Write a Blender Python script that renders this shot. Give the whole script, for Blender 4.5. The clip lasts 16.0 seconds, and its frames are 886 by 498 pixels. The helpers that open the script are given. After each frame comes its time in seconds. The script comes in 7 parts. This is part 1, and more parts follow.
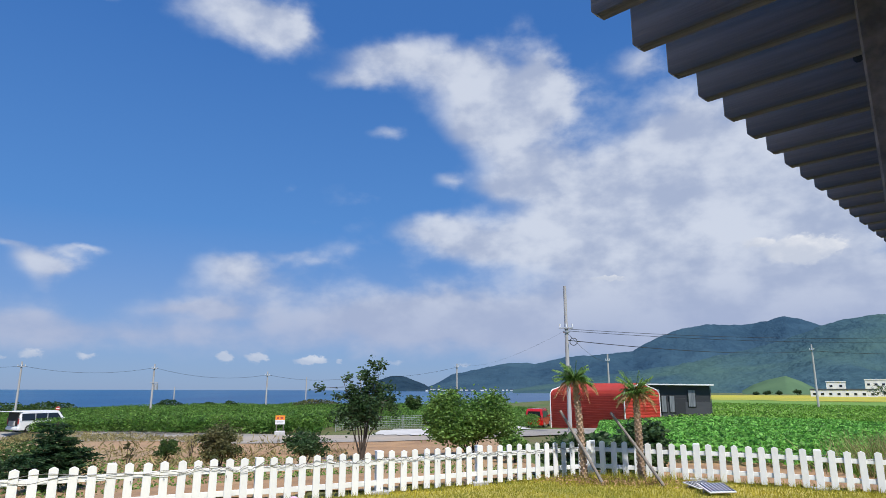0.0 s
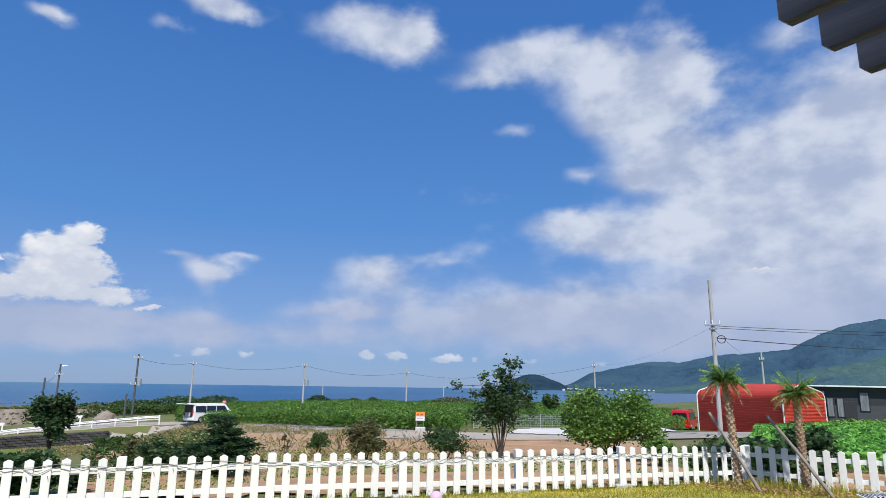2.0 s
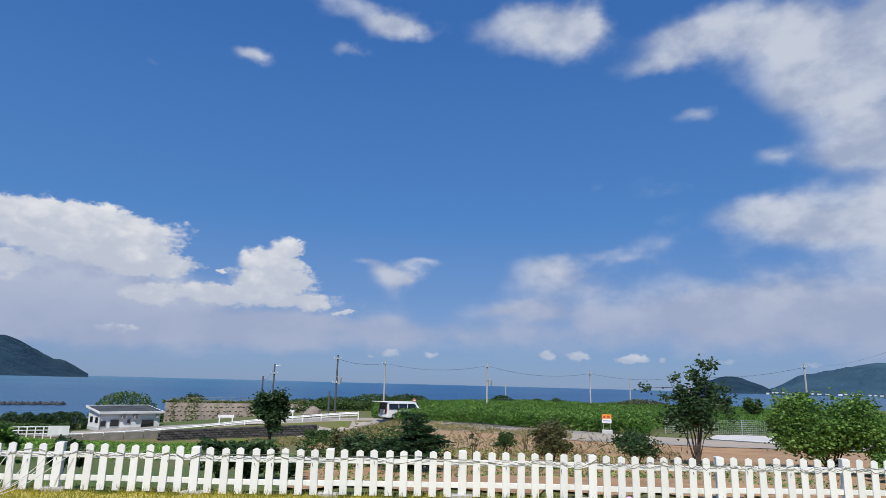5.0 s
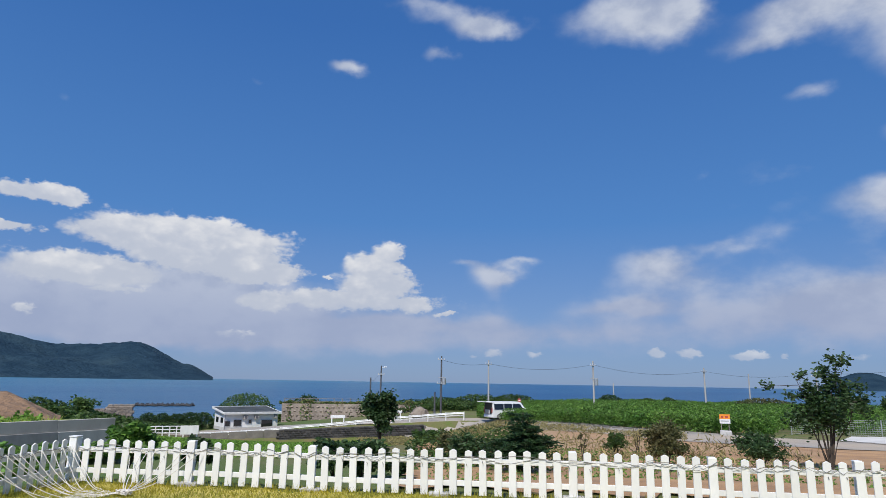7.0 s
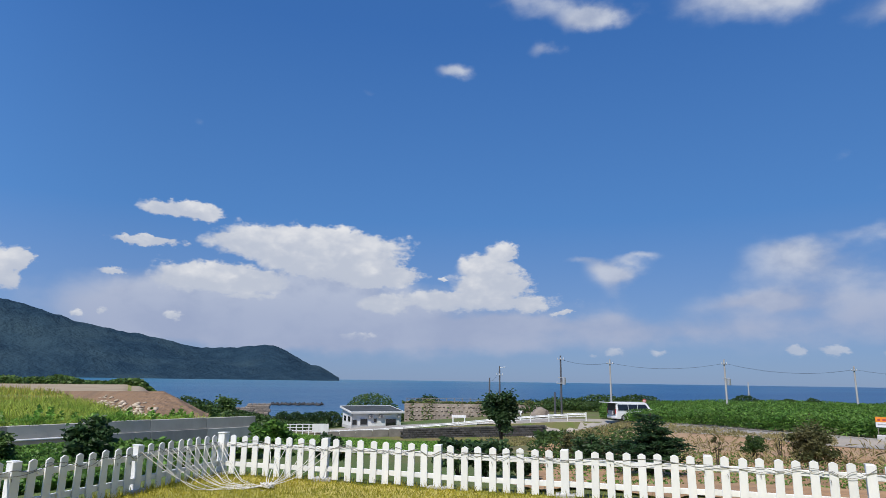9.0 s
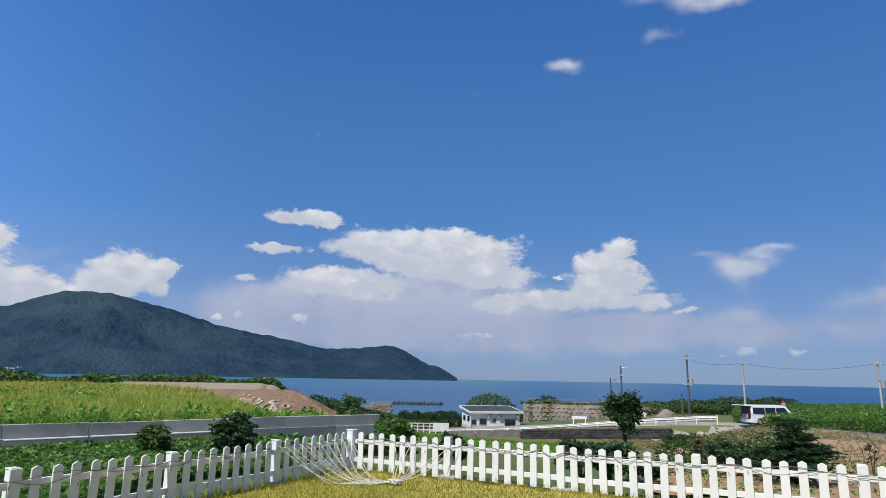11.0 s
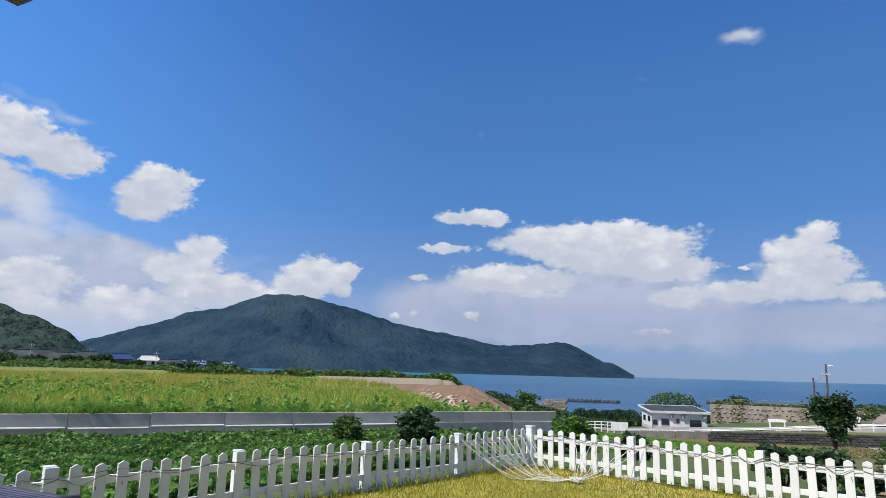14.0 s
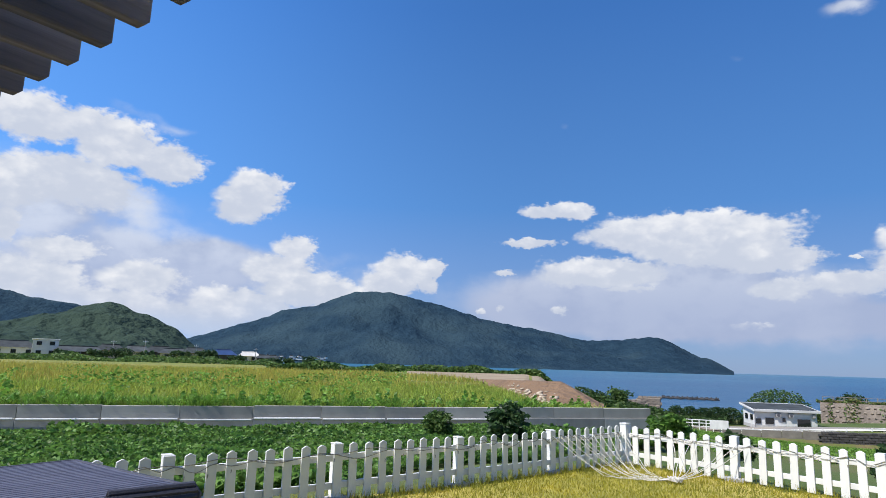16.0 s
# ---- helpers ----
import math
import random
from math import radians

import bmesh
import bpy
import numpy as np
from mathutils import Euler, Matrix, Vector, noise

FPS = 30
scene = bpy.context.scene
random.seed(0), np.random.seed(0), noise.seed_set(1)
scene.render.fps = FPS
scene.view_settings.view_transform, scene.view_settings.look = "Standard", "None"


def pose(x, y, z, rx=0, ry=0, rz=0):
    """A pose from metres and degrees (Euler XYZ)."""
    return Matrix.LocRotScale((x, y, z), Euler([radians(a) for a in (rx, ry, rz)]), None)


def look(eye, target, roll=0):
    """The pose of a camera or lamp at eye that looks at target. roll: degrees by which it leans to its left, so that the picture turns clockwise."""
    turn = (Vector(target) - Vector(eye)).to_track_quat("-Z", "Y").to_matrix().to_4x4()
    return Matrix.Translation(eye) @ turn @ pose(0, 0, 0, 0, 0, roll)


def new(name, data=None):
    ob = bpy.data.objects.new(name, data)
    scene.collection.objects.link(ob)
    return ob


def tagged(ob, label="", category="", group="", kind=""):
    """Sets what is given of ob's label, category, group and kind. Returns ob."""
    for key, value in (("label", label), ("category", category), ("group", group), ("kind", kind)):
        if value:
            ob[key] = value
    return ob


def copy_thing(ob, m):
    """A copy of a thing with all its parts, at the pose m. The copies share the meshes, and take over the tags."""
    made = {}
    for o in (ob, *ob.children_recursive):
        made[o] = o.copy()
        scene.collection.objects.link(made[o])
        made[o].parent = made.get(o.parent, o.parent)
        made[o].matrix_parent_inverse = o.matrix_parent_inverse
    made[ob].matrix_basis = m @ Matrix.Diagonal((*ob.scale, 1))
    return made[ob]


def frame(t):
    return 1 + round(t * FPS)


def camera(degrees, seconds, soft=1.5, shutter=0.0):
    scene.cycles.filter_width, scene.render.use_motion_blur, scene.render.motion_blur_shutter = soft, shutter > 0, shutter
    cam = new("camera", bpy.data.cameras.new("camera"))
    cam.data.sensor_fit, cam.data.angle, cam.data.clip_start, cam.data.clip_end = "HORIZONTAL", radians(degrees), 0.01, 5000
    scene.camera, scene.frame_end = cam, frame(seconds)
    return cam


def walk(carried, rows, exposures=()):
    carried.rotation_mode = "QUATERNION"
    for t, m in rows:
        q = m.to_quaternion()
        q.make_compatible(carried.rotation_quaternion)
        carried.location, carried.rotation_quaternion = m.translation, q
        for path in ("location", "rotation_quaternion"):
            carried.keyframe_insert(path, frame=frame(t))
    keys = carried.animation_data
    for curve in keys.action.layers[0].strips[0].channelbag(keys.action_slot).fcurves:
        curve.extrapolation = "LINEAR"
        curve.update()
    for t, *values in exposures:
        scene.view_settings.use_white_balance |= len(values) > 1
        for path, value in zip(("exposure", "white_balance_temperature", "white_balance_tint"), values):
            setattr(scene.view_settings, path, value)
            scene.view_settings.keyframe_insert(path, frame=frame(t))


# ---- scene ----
cam = camera(70.23, 16.0, soft=0.7)
EYE = 1.6
PATH = [
    (0.0, pose(0.049, 0.088, EYE, 102.58, -0.18, -0.84)),
    (0.5, pose(0.047, 0.086, EYE, 102.45, -0.41, 1.46)),
    (1.0, pose(0.045, 0.081, EYE, 102.40, -0.50, 4.57)),
    (1.5, pose(0.044, 0.075, EYE, 102.36, -0.56, 7.92)),
    (2.0, pose(0.044, 0.068, EYE, 102.34, -0.81, 11.19)),
    (2.5, pose(0.044, 0.062, EYE, 102.33, -1.08, 13.73)),
    (3.0, pose(0.042, 0.052, EYE, 102.32, -1.36, 16.09)),
    (3.5, pose(0.033, 0.029, EYE, 102.27, -1.47, 18.78)),
    (4.0, pose(0.032, 0.030, EYE, 102.17, -1.53, 21.70)),
    (6.5, pose(-0.006, 0.067, EYE, 101.98, -1.07, 34.40)),
    (7.0, pose(-0.011, 0.059, EYE, 101.89, -0.96, 36.51)),
    (7.5, pose(-0.016, 0.055, EYE, 101.85, -1.01, 39.10)),
    (8.0, pose(-0.022, 0.041, EYE, 101.81, -0.95, 41.78)),
    (8.5, pose(-0.017, 0.026, EYE, 101.74, -0.90, 44.41)),
    (9.0, pose(-0.031, 0.020, EYE, 101.74, -0.82, 47.03)),
    (11.5, pose(-0.029, -0.033, EYE, 101.53, -1.09, 60.28)),
    (12.0, pose(-0.034, -0.047, EYE, 101.48, -1.10, 63.05)),
    (12.5, pose(-0.033, -0.063, EYE, 101.38, -1.24, 65.17)),
    (13.0, pose(-0.037, -0.069, EYE, 101.24, -1.46, 67.49)),
    (13.5, pose(-0.024, -0.086, EYE, 101.09, -1.64, 69.94)),
    (14.0, pose(-0.026, -0.090, EYE, 100.94, -1.57, 72.78)),
    (14.5, pose(-0.023, -0.102, EYE, 100.77, -1.59, 75.21)),
    (15.0, pose(-0.020, -0.109, EYE, 100.63, -1.61, 77.21)),
    (15.5, pose(-0.018, -0.119, EYE, 100.47, -1.57, 78.87)),
    (16.0, pose(-0.032, -0.121, EYE, 100.33, -1.65, 80.59)),
]
walk(cam, PATH, exposures=[(0.0, 0.08), (1.0, 0.10), (2.0, 0.14), (2.5, 0.06), (3.0, -0.04), (3.5, -0.07), (7.0, -0.09), (12.5, -0.08), (14.5, 0.06), (16.0, 0.15)])

# ---- world: clear summer sky with clouds, one sun behind the viewer ----
SUN_AZ, SUN_EL = 200.0, 52.0          # degrees left of the y axis, and above the horizon
world = bpy.data.worlds.new("sky")
scene.world = world
world.use_nodes = True
wn, wl = world.node_tree.nodes, world.node_tree.links
wn.clear()


def wnode(kind):
    return wn.new(kind)


def wmath(op, a, b=None, clamp=False):
    n = wnode("ShaderNodeMath")
    n.operation, n.use_clamp = op, clamp
    for slot, v in zip(n.inputs, (a, b)):
        if v is None:
            continue
        if isinstance(v, (int, float)):
            slot.default_value = v
        else:
            wl.new(v, slot)
    return n.outputs[0]


def wvec(op, a, b):
    n = wnode("ShaderNodeVectorMath")
    n.operation = op
    for slot, v in zip(n.inputs, (a, b)):
        if isinstance(v, tuple):
            slot.default_value = v
        else:
            wl.new(v, slot)
    return n


def wramp(v, lo, hi, a=0.0, b=1.0):
    n = wnode("ShaderNodeMapRange")
    n.interpolation_type = "SMOOTHSTEP"
    wl.new(v, n.inputs[0])
    for i, x in enumerate((lo, hi, a, b)):
        n.inputs[i + 1].default_value = x
    return n.outputs[0]


def wmix(fac, a, b):
    n = wnode("ShaderNodeMix")
    n.data_type = "RGBA"
    if isinstance(fac, float):
        n.inputs[0].default_value = fac
    else:
        wl.new(fac, n.inputs[0])
    for slot, v in ((n.inputs[6], a), (n.inputs[7], b)):
        if isinstance(v, tuple):
            slot.default_value = (*v, 1)
        else:
            wl.new(v, slot)
    return n.outputs[2]


def wnoise(vector, scale, detail=6, rough=0.55):
    n = wnode("ShaderNodeTexNoise")
    wl.new(vector, n.inputs["Vector"])
    n.inputs["Scale"].default_value, n.inputs["Detail"].default_value, n.inputs["Roughness"].default_value = scale, detail, rough
    return n


nishita = wnode("ShaderNodeTexSky")
nishita.sky_type, nishita.sun_disc = "NISHITA", False
nishita.sun_elevation, nishita.sun_rotation = radians(SUN_EL), radians(-SUN_AZ)
nishita.air_density, nishita.dust_density, nishita.ozone_density, nishita.altitude = 1.0, 0.3, 3.0, 10

coords = wnode("ShaderNodeTexCoord").outputs["Generated"]
split = wnode("ShaderNodeSeparateXYZ")
wl.new(coords, split.inputs[0])
azim = wmath("MULTIPLY", wmath("ARCTAN2", wmath("MULTIPLY", split.outputs[0], -1.0), split.outputs[1]), 57.2958)
elev = wmath("MULTIPLY", wmath("ARCSINE", split.outputs[2]), 57.2958)
flat = wnode("ShaderNodeCombineXYZ")
wl.new(azim, flat.inputs[0])
wl.new(elev, flat.inputs[1])
# billowing edges: push the place about by noise, coarse and fine
stretched = wvec("MULTIPLY", flat.outputs[0], (0.75, 1.15, 0.0)).outputs[0]
billow = wnoise(stretched, 0.22, 6, 0.52)
curl = wnoise(stretched, 2.4, 4, 0.6)
fine = wnoise(stretched, 0.75, 5, 0.55)
push = wvec("SUBTRACT", billow.outputs["Color"], (0.5, 0.5, 0.5)).outputs[0]
soft_place = wvec("ADD", flat.outputs[0], wvec("MULTIPLY", push, (4.2, 3.0, 0)).outputs[0]).outputs[0]
cells = wnode("ShaderNodeTexVoronoi")
cells.feature = "SMOOTH_F1"
cells.inputs["Scale"].default_value, cells.inputs["Detail"].default_value, cells.inputs["Roughness"].default_value = 0.62, 2.0, 0.55
dab = wvec("SUBTRACT", fine.outputs["Color"], (0.5, 0.5, 0.5)).outputs[0]
crisp_place = wvec("ADD", flat.outputs[0], wvec("MULTIPLY", dab, (1.1, 0.8, 0)).outputs[0]).outputs[0]
crisp_place = wvec("ADD", crisp_place, wvec("MULTIPLY", wvec("SUBTRACT", curl.outputs["Color"], (0.5, 0.5, 0.5)).outputs[0], (0.85, 0.7, 0)).outputs[0]).outputs[0]
wl.new(wvec("ADD", stretched, wvec("MULTIPLY", dab, (0.9, 0.9, 0)).outputs[0]).outputs[0], cells.inputs["Vector"])
heap = wmath("SUBTRACT", 0.55, cells.outputs["Distance"])


def puff(total, az, el, w, h, amount=1.0):
    """Adds one bump of cloud, w by h degrees, to the fields total: how thick it is, and how high in its cloud a place lies."""
    where = crisp_place if total is None or total[2] == "crisp" else soft_place
    d = wvec("MULTIPLY", wvec("SUBTRACT", where, (az, el, 0)).outputs[0], (0.9 / w, 0.9 / h, 0)).outputs[0]
    bump = wmath("POWER", 2.718, wmath("MULTIPLY", wvec("DOT_PRODUCT", d, d).outputs["Value"], -1.0))
    bump = wmath("MULTIPLY", bump, amount) if amount != 1 else bump
    if total is None or total[2] == "crisp":
        high = wmath("MULTIPLY", bump, wvec("DOT_PRODUCT", d, (0.0, 1.0, 0.0)).outputs["Value"])
        if total is None:
            return (bump, high, "crisp", bump)
        return (wmath("MAXIMUM", total[0], bump), wmath("ADD", total[1], high), "crisp", wmath("ADD", total[3], bump))
    return (bump if total[0] is None else wmath("ADD", total[0], bump), None, "soft")


crisp = None
crisp = puff(crisp, 59.7, 11.6, 8.39, 1.67, 1.25)
crisp = puff(crisp, 65.6, 11.8, 2.41, 0.88, 1)
crisp = puff(crisp, 53.4, 9.2, 3.36, 0.97, 1.6)
crisp = puff(crisp, 57.2, 10.3, 5.57, 1.52, 1.5)
crisp = puff(crisp, 66.7, 8.3, 5.23, 1.21, 1.3)
crisp = puff(crisp, 64.4, 6.9, 3.31, 0.40, 0.75)
crisp = puff(crisp, 41.6, 11.3, 1.65, 1.02, 1)
crisp = puff(crisp, 42.8, 10.0, 2.96, 1.52, 1)
crisp = puff(crisp, 42.4, 8.3, 4.06, 1.72, 1)
crisp = puff(crisp, 44.7, 7.1, 7.46, 1.00, 1)
crisp = puff(crisp, 52.2, 6.7, 2.57, 0.97, 1)
crisp = puff(crisp, 39.4, 6.8, 1.74, 0.86, 1)
crisp = puff(crisp, 36.0, 6.1, 0.92, 0.25, 0.8)
crisp = puff(crisp, 47.2, 8.9, 0.49, 0.20, 0.8)
crisp = puff(crisp, 32.0, 2.6, 1.11, 0.55, 0.68)
crisp = puff(crisp, 28.3, 2.5, 1.20, 0.45, 0.62)
crisp = puff(crisp, 33.9, 2.3, 0.46, 0.30, 0.6)
crisp = puff(crisp, 18.0, 2.7, 0.84, 0.62, 0.8)
crisp = puff(crisp, 15.5, 2.7, 1.23, 0.52, 0.76)
crisp = puff(crisp, 11.0, 2.5, 1.79, 0.46, 0.74)
crisp = puff(crisp, 8.3, 2.5, 0.53, 0.27, 0.7)
crisp = puff(crisp, 54.7, 3.7, 2.47, 0.66, 0.55)
crisp = puff(crisp, 71.4, 13.8, 2.43, 0.79, 1)
crisp = puff(crisp, 69.1, 13.8, 2.19, 0.86, 1)
crisp = puff(crisp, 72.8, 11.0, 3.07, 0.46, 1)
crisp = puff(crisp, 75.3, 8.3, 1.13, 0.36, 0.8)
crisp = puff(crisp, 81.7, 8.6, 1.20, 0.93, 1)
crisp = puff(crisp, 82.2, 7.3, 1.04, 1.17, 1)
crisp = puff(crisp, 75.6, 5.1, 0.52, 0.40, 0.75)
crisp = puff(crisp, 77.3, 4.8, 0.54, 0.39, 0.75)
crisp = puff(crisp, 70.1, 5.0, 0.74, 0.51, 0.7)
crisp = puff(crisp, 115.5, 17.7, 4.20, 2.07, 1)
crisp = puff(crisp, 111.4, 17.8, 2.80, 1.65, 1)
crisp = puff(crisp, 109.2, 16.8, 3.74, 2.22, 1)
crisp = puff(crisp, 105.6, 15.8, 3.17, 1.94, 1)
crisp = puff(crisp, 112.2, 13.4, 5.79, 2.18, 1)
crisp = puff(crisp, 116.3, 12.6, 3.16, 2.29, 1)
crisp = puff(crisp, 98.0, 15.1, 2.66, 1.17, 1)
crisp = puff(crisp, 99.3, 12.7, 2.46, 1.26, 1)
crisp = puff(crisp, 98.7, 13.9, 3.07, 1.46, 1)
crisp = puff(crisp, 116.2, 9.5, 0.87, 1.46, 1)
crisp = puff(crisp, 112.7, 8.0, 2.99, 1.22, 1)
crisp = puff(crisp, 114.3, 5.6, 3.94, 2.04, 1)
crisp = puff(crisp, 106.5, 6.3, 3.56, 1.56, 1)
crisp = puff(crisp, 109.1, 3.6, 6.73, 1.87, 1)
crisp = puff(crisp, 102.5, 3.1, 4.84, 1.69, 1)
crisp = puff(crisp, 94.3, 9.7, 2.07, 1.30, 1)
crisp = puff(crisp, 95.5, 7.6, 3.63, 1.59, 1)
crisp = puff(crisp, 93.2, 6.2, 4.91, 1.90, 1)
crisp = puff(crisp, 98.6, 4.3, 5.56, 1.84, 1)
crisp = puff(crisp, 84.6, 8.3, 2.58, 1.54, 1)
crisp = puff(crisp, 81.6, 8.7, 1.14, 0.87, 1)
crisp = puff(crisp, 85.6, 7.0, 3.08, 1.33, 1)
crisp = puff(crisp, 89.6, 5.4, 3.01, 1.41, 1)
crisp = puff(crisp, 70.3, 4.9, 0.74, 0.40, 0.7)
crisp = puff(crisp, -31.1, 11.0, 2.95, 1.24, 1)
crisp = puff(crisp, -28.1, 11.8, 1.67, 0.64, 0.8)
crisp = puff(crisp, -15.6, 9.6, 2.04, 0.30, 0.8)
crisp = puff(crisp, -2.4, 2.2, 2.02, 0.40, 0.55)
crisp = puff(crisp, 3.4, 2.4, 2.27, 0.45, 0.5)
crisp = puff(crisp, 36.7, 5.9, 1.01, 0.23, 0.75)
soft = (None, None, "soft")
soft = puff(soft, 19.4, 31.8, 5.57, 1.81, 1)
soft = puff(soft, 15.3, 30.6, 3.16, 1.52, 1)
soft = puff(soft, 4.6, 29.2, 5.58, 1.50, 1)
soft = puff(soft, 7.8, 27.2, 3.55, 0.86, 0.7)
soft = puff(soft, -4.2, 28.4, 6.14, 2.61, 1)
soft = puff(soft, -7.2, 24.9, 5.73, 2.34, 1)
soft = puff(soft, -10.7, 26.2, 1.95, 2.63, 1)
soft = puff(soft, -4.4, 23.5, 3.01, 1.78, 0.8)
soft = puff(soft, -8.7, 20.4, 4.53, 1.80, 1)
soft = puff(soft, -19.5, 27.4, 2.52, 1.37, 0.7)
soft = puff(soft, -24.0, 22.1, 5.12, 3.22, 1)
soft = puff(soft, -21.3, 18.2, 9.91, 3.57, 1)
soft = puff(soft, -14.2, 14.8, 8.51, 2.99, 1)
soft = puff(soft, -0.3, 13.9, 4.49, 1.44, 1)
soft = puff(soft, -6.4, 12.8, 3.91, 1.53, 0.8)
soft = puff(soft, -7.3, 18.2, 3.19, 0.91, 0.8)
soft = puff(soft, -27.6, 13.2, 9.70, 4.12, 1)
soft = puff(soft, -33.2, 15.7, 5.38, 4.76, 1)
soft = puff(soft, -17.9, 10.7, 7.62, 2.21, 1)
soft = puff(soft, -6.8, 6.7, 16.36, 2.28, 0.8)
soft = puff(soft, 3.5, 6.5, 6.11, 1.82, 0.5)
soft = puff(soft, -23.5, 6.1, 13.02, 2.81, 1)
soft = puff(soft, -14.2, 4.4, 13.33, 1.96, 0.7)
soft = puff(soft, -33.8, 7.3, 5.12, 2.57, 1)
soft = puff(soft, 4.9, 22.5, 1.74, 0.69, 0.29)
soft = puff(soft, -1.3, 18.8, 1.29, 0.56, 0.32)
soft = puff(soft, 8.5, 17.3, 3.13, 1.11, 0.28)
soft = puff(soft, 6.8, 14.8, 2.35, 0.71, 0.24)
soft = puff(soft, 13.7, 17.7, 1.11, 0.35, 0.24)
soft = puff(soft, 17.1, 10.0, 3.54, 1.66, 0.42)
soft = puff(soft, 18.6, 11.1, 2.10, 0.78, 0.3)
soft = puff(soft, 20.0, 6.4, 3.82, 0.66, 0.45)
soft = puff(soft, 11.8, 11.5, 2.90, 0.50, 0.42)
soft = puff(soft, 9.1, 12.8, 2.05, 0.71, 0.25)
soft = puff(soft, 11.7, 14.6, 1.01, 0.50, 0.21)
soft = puff(soft, 31.7, 4.3, 4.00, 1.27, 0.35)
soft = puff(soft, 24.6, 4.0, 6.65, 1.09, 0.3)
soft = puff(soft, 32.9, 30.9, 2.97, 0.77, 0.6)
soft = puff(soft, 37.3, 28.9, 1.38, 0.68, 0.27)
soft = puff(soft, 46.3, 27.6, 1.30, 0.70, 0.5)
soft = puff(soft, 54.2, 25.9, 0.97, 0.57, 0.25)
soft = puff(soft, 46.7, 27.5, 1.30, 0.65, 0.32)
soft = puff(soft, 33.0, 31.2, 2.74, 0.81, 0.55)
soft = puff(soft, 37.6, 29.1, 1.47, 0.72, 0.25)
soft = puff(soft, 36.4, 32.1, 4.26, 0.72, 0.6)
soft = puff(soft, 39.9, 33.2, 3.40, 0.62, 0.6)
soft = puff(soft, 33.5, 31.2, 1.70, 0.46, 0.32)
soft = puff(soft, 47.0, 27.6, 1.44, 0.56, 0.29)
soft = puff(soft, 54.4, 25.9, 1.18, 0.54, 0.24)
soft = puff(soft, 55.3, 27.2, 0.69, 0.45, 0.15)
soft = puff(soft, 38.0, 28.9, 1.45, 0.66, 0.25)
soft = puff(soft, 69.8, 21.3, 0.52, 0.37, 0.17)
soft = puff(soft, 69.6, 21.3, 1.17, 0.49, 0.17)
soft = puff(soft, 17.6, 9.4, 3.57, 1.77, 0.42)
soft = puff(soft, 20.3, 6.6, 3.63, 0.59, 0.38)
soft = puff(soft, -0.7, 18.6, 1.10, 0.75, 0.28)
soft = puff(soft, 5.7, 22.6, 1.36, 0.52, 0.25)
soft = puff(soft, 41.8, 5.2, 8.02, 0.50, 0.5)
soft = puff(soft, 49.6, 3.4, 12.20, 1.46, 0.55)
soft = puff(soft, 62.1, 4.3, 8.83, 1.79, 0.75)
soft = puff(soft, 67.6, 5.6, 5.43, 1.53, 0.8)
soft = puff(soft, 64.9, 7.1, 11.15, 2.04, 0.8)
soft = puff(soft, 72.2, 4.3, 6.71, 1.83, 0.7)
soft = puff(soft, 56.1, 8.5, 4.55, 1.52, 0.6)
soft = puff(soft, 45.3, 4.2, 13.04, 1.51, 0.6)
soft = puff(soft, 61.3, 3.8, 12.31, 1.47, 0.55)
soft = puff(soft, 109.1, 19.8, 1.89, 0.53, 0.5)
soft = puff(soft, 105.7, 19.0, 2.00, 0.45, 0.5)
soft = puff(soft, 99.2, 8.6, 7.00, 1.07, 0.6)
soft = puff(soft, 103.3, 8.5, 5.76, 1.23, 0.6)
soft = puff(soft, 114.7, 11.2, 6.55, 1.92, 0.8)
soft = puff(soft, 110.7, 6.9, 10.11, 2.22, 0.7)
soft = puff(soft, 72.8, 6.4, 4.54, 1.82, 0.5)
soft = puff(soft, 31.7, 9.4, 1.87, 0.61, 1.1)
soft = puff(soft, 34.2, 10.8, 1.78, 0.31, 0.7)
soft = puff(soft, 30.0, 10.6, 1.35, 0.26, 0.6)
soft = puff(soft, 32.7, 10.1, 1.46, 0.51, 0.9)
soft = puff(soft, 31.8, 8.2, 1.03, 0.72, 0.4)
soft = puff(soft, 10.6, 8.3, 14.65, 3.00, 0.32)
soft = puff(soft, 21.2, 4.5, 11.34, 1.87, 0.35)
soft = puff(soft, 6.5, 4.4, 12.84, 2.00, 0.4)
soft = puff(soft, 105.2, 5.5, 14.39, 2.78, 1)
soft = puff(soft, 112.5, 12.4, 7.27, 2.61, 0.7)
soft = puff(soft, 45.9, 6.3, 9.32, 1.40, 0.7)
soft = puff(soft, 58.2, 7.8, 6.94, 1.40, 0.5)
# sharp heaped clouds with greyer feet, and thin drifting ones
crisp_edge = wmath("ADD", crisp[0], wmath("MULTIPLY", wmath("SUBTRACT", fine.outputs["Fac"], 0.5), 0.20))
crisp_edge = wmath("ADD", crisp_edge, wmath("MULTIPLY", heap, 0.35))
crisp_edge = wmath("ADD", crisp_edge, wmath("MULTIPLY", wmath("SUBTRACT", curl.outputs["Fac"], 0.5), 0.30))
soft_edge = wmath("ADD", wmath("MULTIPLY", soft[0], 0.75), wmath("MULTIPLY", wmath("SUBTRACT", billow.outputs["Fac"], 0.5), 1.05))
soft_mask = wmath("MULTIPLY", wramp(soft_edge, 0.16, 0.88), wramp(soft[0], 0.03, 0.22))
height_in = wmath("DIVIDE", crisp[1], wmath("ADD", crisp[3], 0.05))
